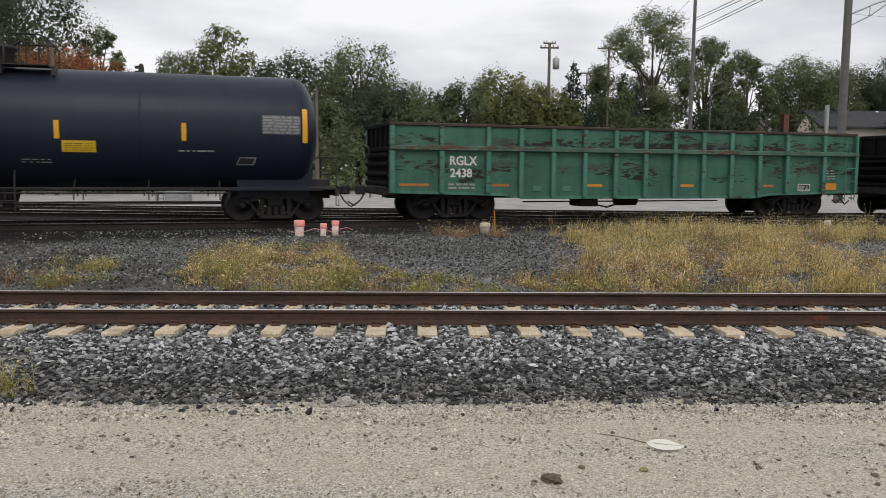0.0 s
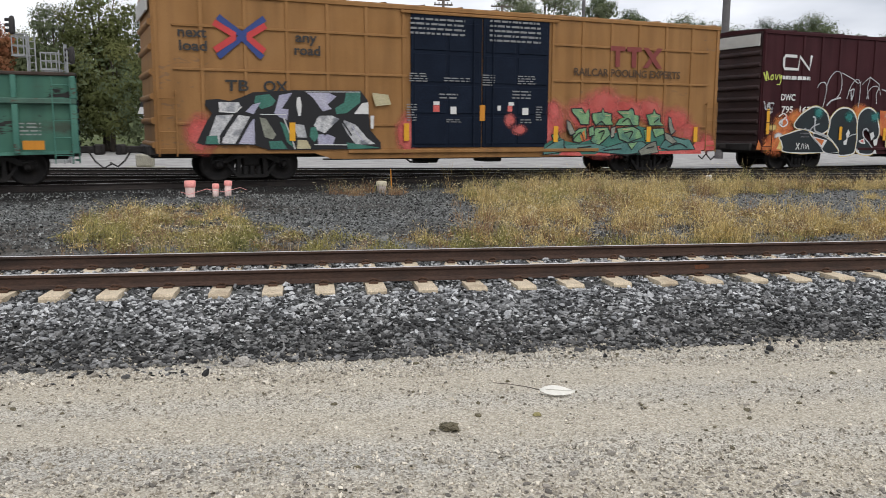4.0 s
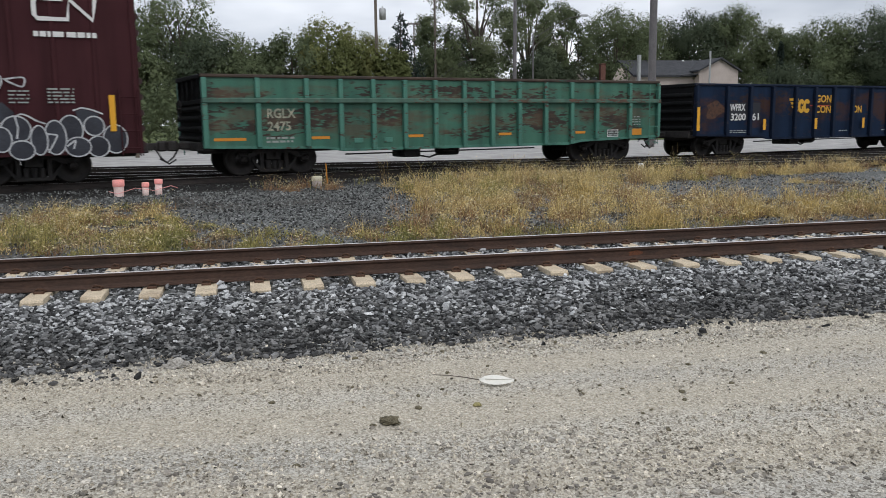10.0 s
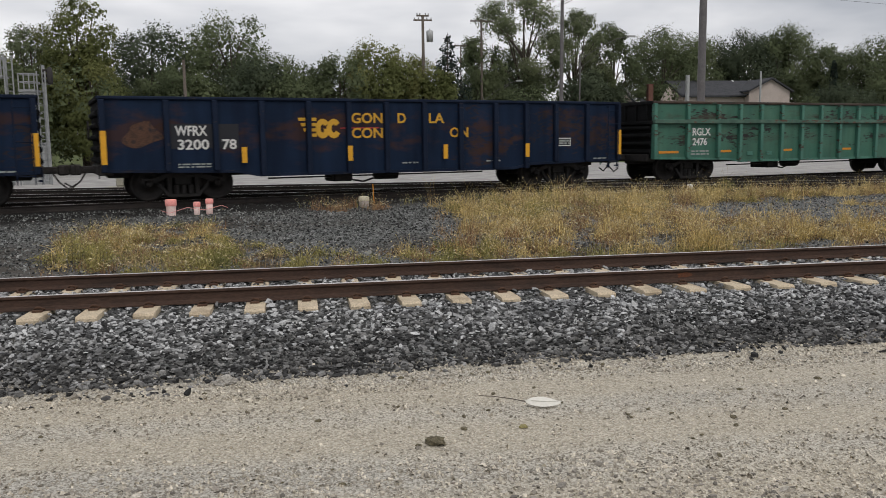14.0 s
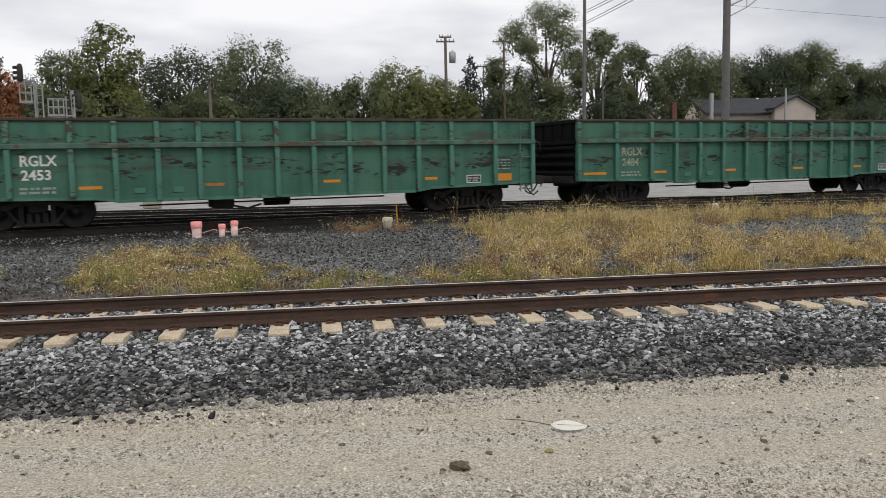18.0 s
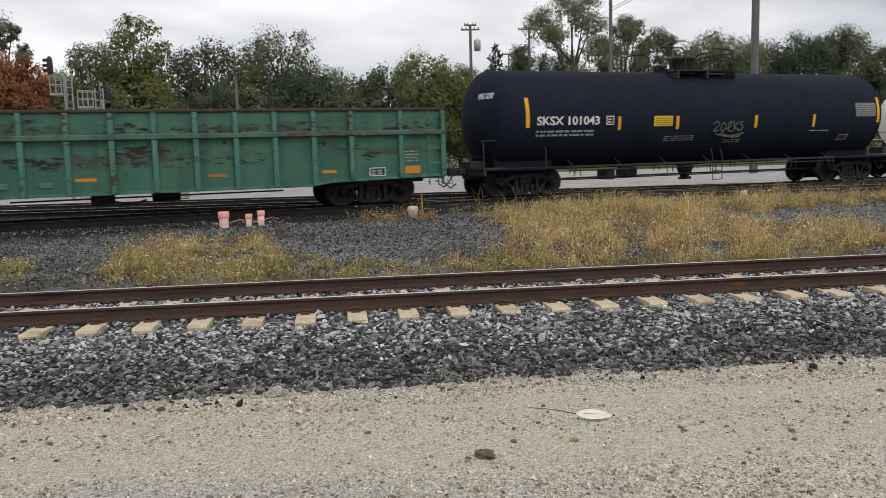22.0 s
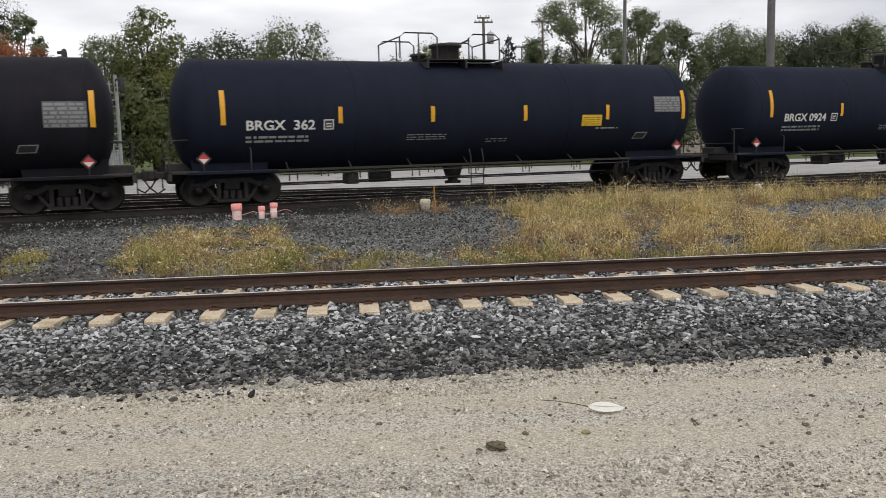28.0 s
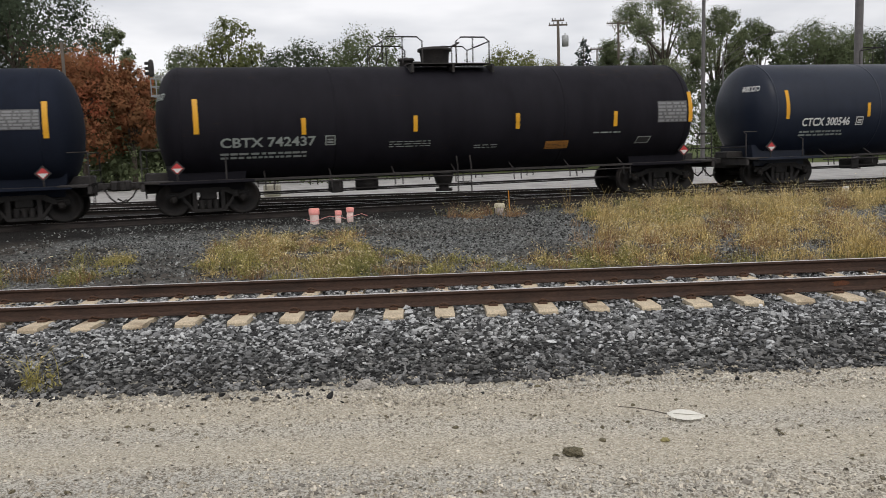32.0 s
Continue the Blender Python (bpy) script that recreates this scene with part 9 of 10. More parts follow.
# ---- the consist, in running order ----
big_tank(-14.3, BLUEBLACK, "", "", "blue-black tank car with domed fittings on top", 1, "bb", (1.54, 2.33, 1.81, 2.11), strips=(-4.4, -1.5, 1.44, 4.44), hazard=False, words_z=2.02)
green_gondola(3.6, "RGLX", "2438", 2)
green_gondola(21.27, "RGLX", "2440", 3)
yellow_boxcar(40.36)
brown_boxcar(60.9, "795167", 5, True)
brown_boxcar(81.44, "794204", 6, False)
green_gondola(100.3, "RGLX", "2475", 7, GREEN_OLD, True)
blue_gondola(118.1, "320061", 8, (("GON", -1.36, 2.04, 0.95), ("CON", -1.36, 1.62, 0.95), ("ON", 1.02, 1.62, 0.55)))
blue_gondola(135.5, "320078", 9, (("GON", -1.36, 2.04, 0.95), ("D", 0.05, 2.04, 0.26), ("LA", 1.05, 2.04, 0.5), ("CON", -1.36, 1.62, 0.95), ("ON", 1.75, 1.62, 0.62)))
green_gondola(152.95, "RGLX", "2476", 10)
green_gondola(170.5, "RGLX", "2453", 11)
green_gondola(188.13, "RGLX", "2484", 12, None, True)
green_gondola(205.65, "RGLX", "2474", 13)
sksx = big_tank(223.42, BLACK, "SKSX", "101043", "black tank car with yellow strips and a scrawled tag", 14, "black", (-2.4, -1.66, 2.13, 2.46), hazard=False, words_z=2.22, strips=(-3.72, -1.46, 1.82, 4.44), strip=(2.02, 2.45), L=16.5, mark_w=2.23, mark_x=-6.7)
TAG = plain("grey_green_marker_paint", (0.075, 0.088, 0.062))
for q in ([(0.0, 2.16), (0.16, 2.26), (0.24, 2.14), (0.08, 2.02), (0.0, 1.92), (0.2, 1.96)], [(0.30, 2.04), (0.42, 2.22), (0.52, 2.08), (0.40, 1.92), (0.30, 2.0)], [(0.56, 2.0), (0.72, 2.1), (0.76, 2.24), (0.66, 2.2), (0.60, 1.98), (0.78, 1.92)],
          [(0.86, 2.26), (0.86, 1.94), (0.88, 2.08), (1.02, 2.2)], [(0.88, 2.08), (1.04, 1.94)], [(1.24, 2.24), (1.10, 2.2), (1.22, 2.08), (1.14, 1.96), (1.04, 1.98)], [(0.1, 1.84), (0.5, 1.76), (0.95, 1.80), (1.24, 1.86)], [(0.3, 1.86), (0.8, 1.72), (1.1, 1.76)]):
    part("paint_line", ribbon(q, 0.05, -1.556), TAG, sksx, "grey-green scrawled tag")
white_tank(239.12)
big_tank(254.2, BROWNBLACK, "CBTX", "742288", "sooty brown-black tank car with faded lettering", 16, "brownblack", (2.8, 3.5, 1.39, 1.66), True, words_z=1.78, mark_w=2.42, strip=(2.06, 2.5), panel=(2.14, 2.78))
big_tank(271.9, BLACK, "BRGX", " 362", "black tank car with white lettering and yellow strips", 17, "black", (3.78, 4.49, 1.96, 2.3))
big_tank(290.1, BLACK, "BRGX", "0924", "black tank car with white lettering and yellow strips", 18, "black")
big_tank(308.2, BROWNBLACK, "CBTX", "742437", "brown-black tank car with faded lettering and hazard placards", 19, "brownblack", (2.81, 3.54, 1.39, 1.66), True, words_z=1.76, strips=(-4.25, -1.16, 1.88, 5.0), mark_w=2.5, strip=(2.06, 2.5), panel=(2.14, 2.78))
big_tank(326.3, BLUEBLACK, "CTCX", "300546", "blue-black tank car with white lettering", 20, "bb", None, words_z=1.9)

# ---- weeds ----
def bushes(name, label, spots, mat, height, flecks, stalks, spread_r, seed, leaf=0.013, heads=0.0):
    """Tufts of dry grass: thin blades that arch outwards, small leaves low down, and nodding seed heads at the tips."""
    g = np.random.default_rng(seed)
    sp = np.array(spots, float)
    gz = heights(sp[:, :2])

    def quads(p, size, up, slim=0.42):
        k = len(p)
        a = g.normal(size=(k, 3)) * np.array([0.75, 0.75, 0.45]) + np.array([0, 0, up]); a /= np.linalg.norm(a, axis=1)[:, None]
        b = np.cross(a, g.normal(size=(k, 3))); b /= np.linalg.norm(b, axis=1)[:, None]
        s = (size * g.uniform(0.5, 1.5, k))[:, None]
        return np.stack([p - a * s * 1.9, p - b * s * slim, p + a * s * 1.9, p + b * s * slim], 1)

    c = np.repeat(np.column_stack([sp[:, :2], gz]), flecks, 0)
    h = np.repeat(height * sp[:, 2], flecks)
    d = g.normal(0, 1, (len(c), 2)) * spread_r
    fall = np.exp(-(d ** 2).sum(1) / (2 * (spread_r * 1.3) ** 2))
    p = np.column_stack([c[:, :2] + d, c[:, 2] + 0.75 * h * fall * g.random(len(c)) ** 0.8])
    v = [quads(p, leaf, 0.7)]
    c = np.repeat(np.column_stack([sp[:, :2], gz]), stalks, 0)
    h = np.repeat(height * sp[:, 2], stalks) * g.uniform(0.55, 1.4, len(c))
    b0 = np.column_stack([c[:, :2] + g.normal(0, spread_r * 0.7, (len(c), 2)), c[:, 2] - 0.02])
    lean = g.normal(0, 0.26, (len(c), 2))
    mid = b0 + np.column_stack([lean * 0.5 * h[:, None], h * 0.62])
    tip = b0 + np.column_stack([lean * 1.7 * h[:, None], h * (1.0 - 0.25 * np.abs(lean).sum(1))])
    a = g.uniform(0, 6.283, len(c))
    o = np.column_stack([np.cos(a), np.sin(a), 0 * a]) * 0.0042
    v += [np.stack([b0 - o, b0 + o, mid + o * 0.8, mid - o * 0.8], 1), np.stack([mid - o * 0.8, mid + o * 0.8, tip + o * 0.3, tip - o * 0.3], 1)]
    v = np.concatenate(v)
    ob = part(name, soup(name, v.reshape(-1, 3), np.arange(len(v) * 4).reshape(-1, 4), mat), mat)
    tagged(ob, label, "weeds", kind="stuff")
    if heads:
        k = g.random(len(tip)) < heads
        t, m = tip[k], mid[k]
        way = t - m; way /= np.linalg.norm(way, axis=1)[:, None] + 1e-6
        way = way + np.array([0, 0, -0.35])
        side = np.cross(way, g.normal(size=way.shape)); side /= np.linalg.norm(side, axis=1)[:, None] + 1e-6
        L = g.uniform(0.035, 0.085, (len(t), 1))
        v = np.stack([t - way * L * 0.2, t + way * L * 0.4 + side * 0.0075, t + way * L, t + way * L * 0.4 - side * 0.0075], 1)
        v = np.concatenate([v, quads(t + g.normal(0, 0.02, t.shape), 0.008, 0.2, 0.6)])
        ob = part(name.replace("weeds", "seed_heads"), soup(name + "_heads", v.reshape(-1, 3), np.arange(len(v) * 4).reshape(-1, 4), FLOWER), FLOWER)
        tagged(ob, "pale nodding seed heads above the weeds", "weeds", kind="stuff")


def weed_field(seed, n, rows, bare=()):
    """Clump places inside ragged patches (centre, half sizes, vigour), thinned by broad noise and kept off bare stone."""
    g = np.random.default_rng(seed)
    out = []
    total = sum(r[2] * r[3] for r in rows)
    for x, y, rx, ry, k in rows:
        for _ in range(int(n * rx * ry / total)):
            a, r = g.uniform(0, 6.283), math.sqrt(g.random()) * g.uniform(0.8, 1.15)
            px, py = x + rx * r * math.cos(a), y + ry * r * math.sin(a)
            q = 0.8 * noise.noise(Vector((px * 0.9, py * 0.9, seed))) + 0.95 * noise.noise(Vector((px * 2.1, py * 1.5, seed + 5)))
            if q < 0.06 or py < 13.25 or -track_side(px, py) < 1.6:
                continue
            if any(((px - bx) / brx) ** 2 + ((py - by) / bry) ** 2 < 1 for bx, by, brx, bry in bare):
                continue
            out.append((px, py, k * (0.45 + 1.35 * q) * g.uniform(0.6, 1.3)))
    return out


BARE = ((11.8, 18.7, 1.9, 1.5), (-0.3, 18.9, 2.9, 3.1))
FRONT = [(5.2, 14.6, 4.6, 1.2, 0.95), (10.6, 15.9, 2.6, 1.3, 0.85), (9.8, 14.3, 3.0, 0.9, 0.95)]
MOUNDS = [(5.2, 20.4, 3.2, 2.6, 0.85), (8.8, 22.6, 4.6, 2.2, 0.9), (3.4, 17.2, 1.6, 1.3, 0.6), (14.8, 23.4, 3.2, 1.4, 0.8), (20, 24.6, 3.5, 2.2, 0.7), (13.2, 19.2, 1.2, 1.0, 0.8)]
MIDDLE = [(5.8, 17.2, 4.0, 1.7, 0.75)]
LEFT = [(-5.0, 16.6, 0.9, 2.6, 0.85), (-3.9, 17.2, 1.2, 2.4, 0.6), (-3.0, 14.5, 1.8, 1.1, 0.65)]
STRIP = [(-2.2, 15.0, 1.4, 1.3, 0.65), (-0.8, 14.0, 2.2, 0.9, 0.7), (1.6, 14.3, 1.6, 1.0, 0.75), (-7.6, 16.4, 0.7, 0.6, 0.7), (-8.2, 14.5, 1.6, 0.6, 0.8), (-8.4, 14.4, 1.4, 0.5, 0.8), (-10.5, 15.0, 1.5, 0.9, 0.6)]
GREENER = [(-4.9, 14.6, 1.0, 0.8, 0.9), (4.5, 13.9, 3.5, 0.6, 0.7)]
bushes("gold_weeds", "dry golden grass and weeds between the tracks", weed_field(1, 2800, FRONT + MOUNDS + MIDDLE + [(x, y, rx * 0.9, ry * 0.9, 0.8 * k) for x, y, rx, ry, k in LEFT[:2]], BARE), WEED_Y, 0.44, 66, 12, 0.12, 2, 0.015, heads=0.45)
bushes("olive_weeds", "yellow-green weeds behind the near track", weed_field(2, 1450, MOUNDS[:2] + LEFT + LEFT + STRIP + STRIP + GREENER, BARE), WEED_G, 0.40, 62, 9, 0.12, 3, 0.015, heads=0.35)
bushes("straw_weeds", "straw-brown dry weeds around the stub and stones", weed_field(3, 1800, FRONT + MOUNDS + MIDDLE + MIDDLE + [(0.3, 22.0, 1.1, 0.6, 0.9)] * 3 + LEFT + LEFT + STRIP, BARE[:1]), WEED_T, 0.36, 30, 14, 0.13, 4, heads=0.5)
# low dark stalks added as painted shade in the gaps of the grass
bushes("dead_weeds", "dark brown stalks low in the grass, standing in for shade between clumps", weed_field(6, 1300, FRONT + MOUNDS + MIDDLE + LEFT + STRIP, BARE), WEED_SHADE, 0.20, 44, 8, 0.15, 14)
FRINGE = [(-1.0 + 0.42 * k + 0.25 * math.sin(k * 2.3), 22.7 + 0.115 * k + 0.35 * math.sin(k * 1.7), 0.55 + 0.3 * math.sin(k * 3.1)) for k in range(46)]
bushes("fringe_weeds", "sparse tall grass stems along the oily edge of the yard", [q for q in FRINGE if -track_side(q[0], q[1]) > 1.5], WEED_G, 0.5, 10, 9, 0.2, 12, heads=0.9)
bushes("bushy_weeds", "a rounded green bush among the stones", [(11.5, 15.7, 1.0), (11.7, 15.9, 0.9), (11.35, 15.6, 0.8), (11.6, 15.5, 0.9)], WEED_G, 0.55, 260, 12, 0.24, 9, heads=0.3)
bushes("ballast_weeds", "small green weed at the foot of the ballast", [(-5.35, 8.2, 1.0)] * 3 + [(-5.2, 8.25, 0.8)], WEED_G, 0.40, 80, 7, 0.055, 5, heads=0.7)
bushes("rail_weeds", "a tuft of tall green weeds by the far rail", [(12.6, 25.2, 1.0)] * 3 + [(12.8, 25.3, 0.8)] * 2, WEED_G, 0.6, 70, 7, 0.14, 8, heads=0.4)

# ---- markers beside the train's track ----
bk = thing("marker_pail", "faded pink plastic pail with red drips beside the rails", "pail", m=pose(-4.32, 21.55, ground_z(-4.3, 21.5)))
part("body", Geo().lathe([(0, -0.05), (0.108, -0.05), (0.112, 0.0), (0.125, 0.30)], "z", 20), PINK_P, bk)
part("lid", Geo().lathe([(0, 0.415), (0.12, 0.415), (0.14, 0.40), (0.142, 0.27), (0.132, 0.25)], "z", 20), PINK, bk, "bright pink lid")
for x, y, hgt, r in ((-3.72, 21.65, 0.33, 0.085), (-3.42, 21.7, 0.40, 0.095)):
    pp = thing("marker_pipe", "pale pink capped pipe standing beside the rails", "pipe", "pink pipes", m=pose(x, y, ground_z(x, y), 2, 1, 30))
    part("body", Geo().lathe([(0, -0.1), (r * 0.88, -0.1), (r * 0.88, hgt - 0.06), (0, hgt - 0.06)], "z", 16), PINK_P, pp)
    part("cap", Geo().lathe([(r, hgt - 0.12), (r * 1.06, hgt - 0.1), (r * 1.04, hgt - 0.01), (r * 0.8, hgt), (0, hgt)], "z", 16), PINK, pp)
wire = part("marker_wire", Geo().tube([(-4.5, 21.2, 0.68), (-4.3, 21.15, 0.62), (-3.9, 21.3, 0.74), (-3.5, 21.4, 0.66), (-3.1, 21.5, 0.76), (-2.95, 21.5, 0.7)], 0.007, 5), PINK)
tagged(wire, "thin orange wire strung between the pink pipes", "wire")
st = thing("post_stub", "pale capped pipe stub among straw-brown weeds", "pipe", m=pose(0.58, 23.0, ground_z(0.6, 23.0)))
part("body", Geo().lathe([(0, -0.05), (0.13, -0.05), (0.13, 0.22), (0, 0.22)], "z", 16), SIDING, st)
part("cap", Geo().lathe([(0.145, 0.17), (0.15, 0.2), (0.14, 0.27), (0.1, 0.29), (0, 0.29)], "z", 16), plain("cream_plastic", (0.62, 0.56, 0.42)), st)
stake = part("survey_stake", Geo().box(-0.012, 0.012, -0.012, 0.012, -0.05, 0.62), ORANGE, None, "", pose(0.86, 23.0, 0.53, 3, -4, 20))
tagged(stake, "thin orange survey stake", "stake")
wp = part("white_post", Geo().lathe([(0, -0.05), (0.09, -0.05), (0.09, 0.26), (0.07, 0.28), (0, 0.28)], "z", 14), LETTER, None, "", pose(11.2, 25.0, 0.54))
tagged(wp, "short white marker post", "post")

# ---- switch stand with its striped targets ----
sw = thing("switch_stand", "switch stand with black and white striped target vanes", "switch stand", m=pose(-7.6, 33.8, 0.6))
part("base", Geo().box(-0.7, 0.7, -0.3, 0.3, 0.0, 0.14, 0.02).box(-0.35, 0.3, -0.22, 0.22, 0.14, 0.62, 0.05), surf("dull_pale_switch_paint", [(0.30, 0.29, 0.24), (0.40, 0.38, 0.3)], 0.7, 5, 40, 0.2), sw)
part("mast", Geo().tube([(0.1, 0, 0.5), (0.1, 0, 2.6)], 0.03, 8), STEEL_DK, sw)
for i, (x, z, m) in enumerate(((-0.02, 2.15, LETTER), (0.06, 2.42, LETTER_BK), (0.14, 2.68, LETTER), (0.24, 2.94, LETTER_BK))):
    part("target_stripe", Geo().prism([(x - 0.2, z), (x + 0.15, z), (x + 0.24, z + 0.26), (x - 0.11, z + 0.26)], -0.015, 0.015), m, sw)

# ---- signal masts with ladders and cages ----
def signal(x, y, label, mast_h, cage, ladder_at, head, lower=()):
    """A mast with a caged platform beside it, a ladder, and a black head with hooded lamps. Heights above the ground."""
    sg = thing("signal_mast", label, "railway signal", "railway signals", m=pose(x, y, 0.5))
    part("mast", Geo().tube([(0, 0, 0), (0, 0, mast_h)], 0.075, 10), SIGNAL_STEEL, sg)
    cx, w, z0, z1, nx = cage
    for za, zb in ((z0, z1), *lower):
        cage_ob = None
        for z in [za + (zb - za) * k / 2 for k in range(3)]:
            g = Geo()
            for yy in (-0.55, 0.25):
                g.box(cx, cx + w, yy - 0.02, yy + 0.02, z - 0.022, z + 0.022)
            for xx in (cx, cx + w):
                g.box(xx - 0.02, xx + 0.02, -0.55, 0.25, z - 0.022, z + 0.022)
            if cage_ob is None:
                cage_ob = part("cage", g, SIGNAL_STEEL, sg, "galvanised guard cage")
            else:
                part("guard_rail", g, SIGNAL_STEEL, cage_ob)
        for k in range(nx + 1):
            xx = cx + w * k / nx
            part("guard_post", Geo().box(xx - 0.022, xx + 0.022, -0.572, -0.528, za, zb), SIGNAL_STEEL, cage_ob)
        part("platform", Geo().box(cx - 0.04, cx + w + 0.04, -0.58, 0.28, za - 0.07, za - 0.02), SIGNAL_STEEL, sg)
    if ladder_at is not None:
        ld = Geo()
        for k in (0.0, 0.34):
            ld.box(ladder_at + k - 0.025, ladder_at + k + 0.025, -0.52, -0.46, 0.1, z1 + 0.1)
        for k in range(int((z1 - 0.2) / 0.3)):
            ld.tube([(ladder_at, -0.49, 0.3 + 0.3 * k), (ladder_at + 0.34, -0.49, 0.3 + 0.3 * k)], 0.018, 6)
        part("ladder", ld, SIGNAL_STEEL, sg)
    hx, hz, hh = head
    hd = part("signal_head", Geo().lathe([(0, 0), (0.10, 0.03), (0.125, 0.15), (0.125, hh - 0.2), (0.09, hh - 0.05), (0, hh)], "z", 14), STEEL_DK, sg, "black signal head", (hx, -0.1, hz))
    part("bracket", Geo().tube([(0, 0, hz + 0.05), (hx, -0.1, hz + 0.02)], 0.035, 6), SIGNAL_STEEL, sg)
    for k in (0.22, 0.5, 0.78):
        part("hood", lambda: Geo().lathe([(0.07, 0.26), (0.075, 0.1), (0.02, 0.1)], "x", 12), STEEL_DK, hd, "", pose(-0.02, 0, k * hh, 0, 0, 180), "hood")
    return sg


signal(-13.50, 40, "tall galvanised railway signal mast with ladder, cage and black head", 5.7, (-0.48, 0.48, 4.85, 5.62, 2), 0.10, (-0.56, 5.72, 0.82))
signal(-11.96, 40, "short galvanised railway signal with a guard cage", 5.35, (-0.88, 0.64, 4.25, 4.95, 3), -0.14, (0.30, 4.5, 0.78), ((3.31, 4.11), (2.28, 3.07)))
case = part("relay_case", Geo().box(-0.5, 0.5, -0.4, 0.4, 0, 1.9, 0.03).box(-0.55, 0.55, -0.45, 0.45, 1.9, 1.98, 0.02), GALV, None, "", pose(-12.7, 40.6, 0.5))
tagged(case, "pale steel relay case beside the signals", "relay case")

# ---- poles and wires ----
def utility_pole(x, y, h, lean=0.0, r=0.15, arms=((0.5, 1.1),), name="utility_pole", label="weathered wooden utility pole with a cross arm", transformer=None, mat=None):
    p = thing(name, label, "utility pole", m=pose(x, y, 0.5, 0, lean, 0))
    part("pole", Geo().tube([(0, 0, 0), (0, 0, h * 0.5), (0, 0, h)], r, 10, r * 0.65), mat or POLEWOOD, p)
    for dz, w in arms:
        a = part("cross_arm", Geo().box(-w, w, -0.06, 0.06, h - dz - 0.06, h - dz + 0.06, 0.01), POLEWOOD, p)
        for k in (-0.9, -0.45, 0.45, 0.9):
            part("insulator", lambda: Geo().lathe([(0.03, 0), (0.05, 0.03), (0.035, 0.08), (0.055, 0.11), (0.02, 0.16), (0, 0.16)], "z", 8), GALV, a, "", (k * w, 0, h - dz + 0.06), "ins")
    if transformer:
        dz, dx = transformer
        part("transformer", Geo().lathe([(0, -0.45), (0.26, -0.43), (0.28, 0.35), (0.2, 0.45), (0.05, 0.47), (0.04, 0.6), (0, 0.6)], "z", 14, (dx, 0, h - dz)), GALV, p, "grey transformer can")
    return p


utility_pole(9.45, 68, 11.9, 0, 0.17, ((0.35, 0.75), (0.0, 0.5)), transformer=(1.6, 0.55), label="wooden utility pole with a grey transformer can")
utility_pole(17.95, 84, 14.0, 0, 0.16, ((0.15, 1.15),), label="slim wooden utility pole with one cross arm")
utility_pole(18.4, 60, 17.4, 0.4, 0.16, ((0.2, 1.3),), mat=POLESTEEL, label="tall leaning wooden utility pole carrying cables")
utility_pole(-21.5, 48, 8.6, 0, 0.13, (), label="bare wooden pole before the red tree")
utility_pole(-6.55, 45, 6.1, 0, 0.11, (), label="short bare wooden pole")
utility_pole(15.6, 83, 11.3, 0, 0.08, ((0.0, 0.6),), label="thin pole with a short arm")
utility_pole(74.5, 82, 14.0, 0, 0.17, ((0.3, 1.0),), transformer=(1.9, -0.5), label="wooden utility pole with cross arm and transformer")
mp = thing("lamp_mast", "thick brown-grey steel pole with a long street lamp arm", "street lamp", m=pose(21.8, 45, 0.5))
part("pole", Geo().tube([(0, 0, 0), (0, 0, 7), (0.02, 0, 13.5)], 0.24, 14, 0.19), POLESTEEL, mp)
arm = part("arm", Geo().tube([(0.1, 0, 10.2), (1.6, 0, 10.85), (3.4, 0, 11.35), (4.9, 0, 11.45)], 0.045, 8).tube([(0.1, 0, 9.6), (1.2, 0, 10.15), (2.4, 0, 11.0)], 0.035, 8).tube([(1.2, 0, 10.15), (1.2, 0, 10.7)], 0.025, 6), GALV, mp)
part("lantern", Geo().lathe([(0, -0.35), (0.1, -0.33), (0.17, 0.0), (0.15, 0.25), (0, 0.32)], "x", 12, (5.15, 0, 11.42)), GALV, arm, "grey cobra-head lantern")
for x, y, z, L, tilt in ((28.1, 70, 11.3, -4.7, -0.30), (21.8, 83.6, 8.5, -3.8, -0.22)):
    sl = thing("street_lamp", "slender street lamp on a long curved arm", "street lamp", "street lamps", m=pose(x + L, y, 0.5))
    part("pole", Geo().tube([(0, 0, 0), (0, 0, z - 2.2)], 0.08, 10, 0.06), POLESTEEL, sl)
    part("arm", Geo().tube([(0, 0, z - 2.6), (-L * 0.35, 0, z - 1.6), (-L * 0.7, 0, z - 0.8), (-L, 0, z - 0.55)], 0.03, 6).tube([(0, 0, z - 3.3), (-L * 0.35, 0, z - 2.1), (-L * 0.7, 0, z - 0.95)], 0.022, 6), POLESTEEL, sl)
    part("lantern", Geo().box(-L - 0.35, -L + 0.3, -0.12, 0.12, z - 0.66, z - 0.48, 0.04), GALV, sl, "flat lantern")
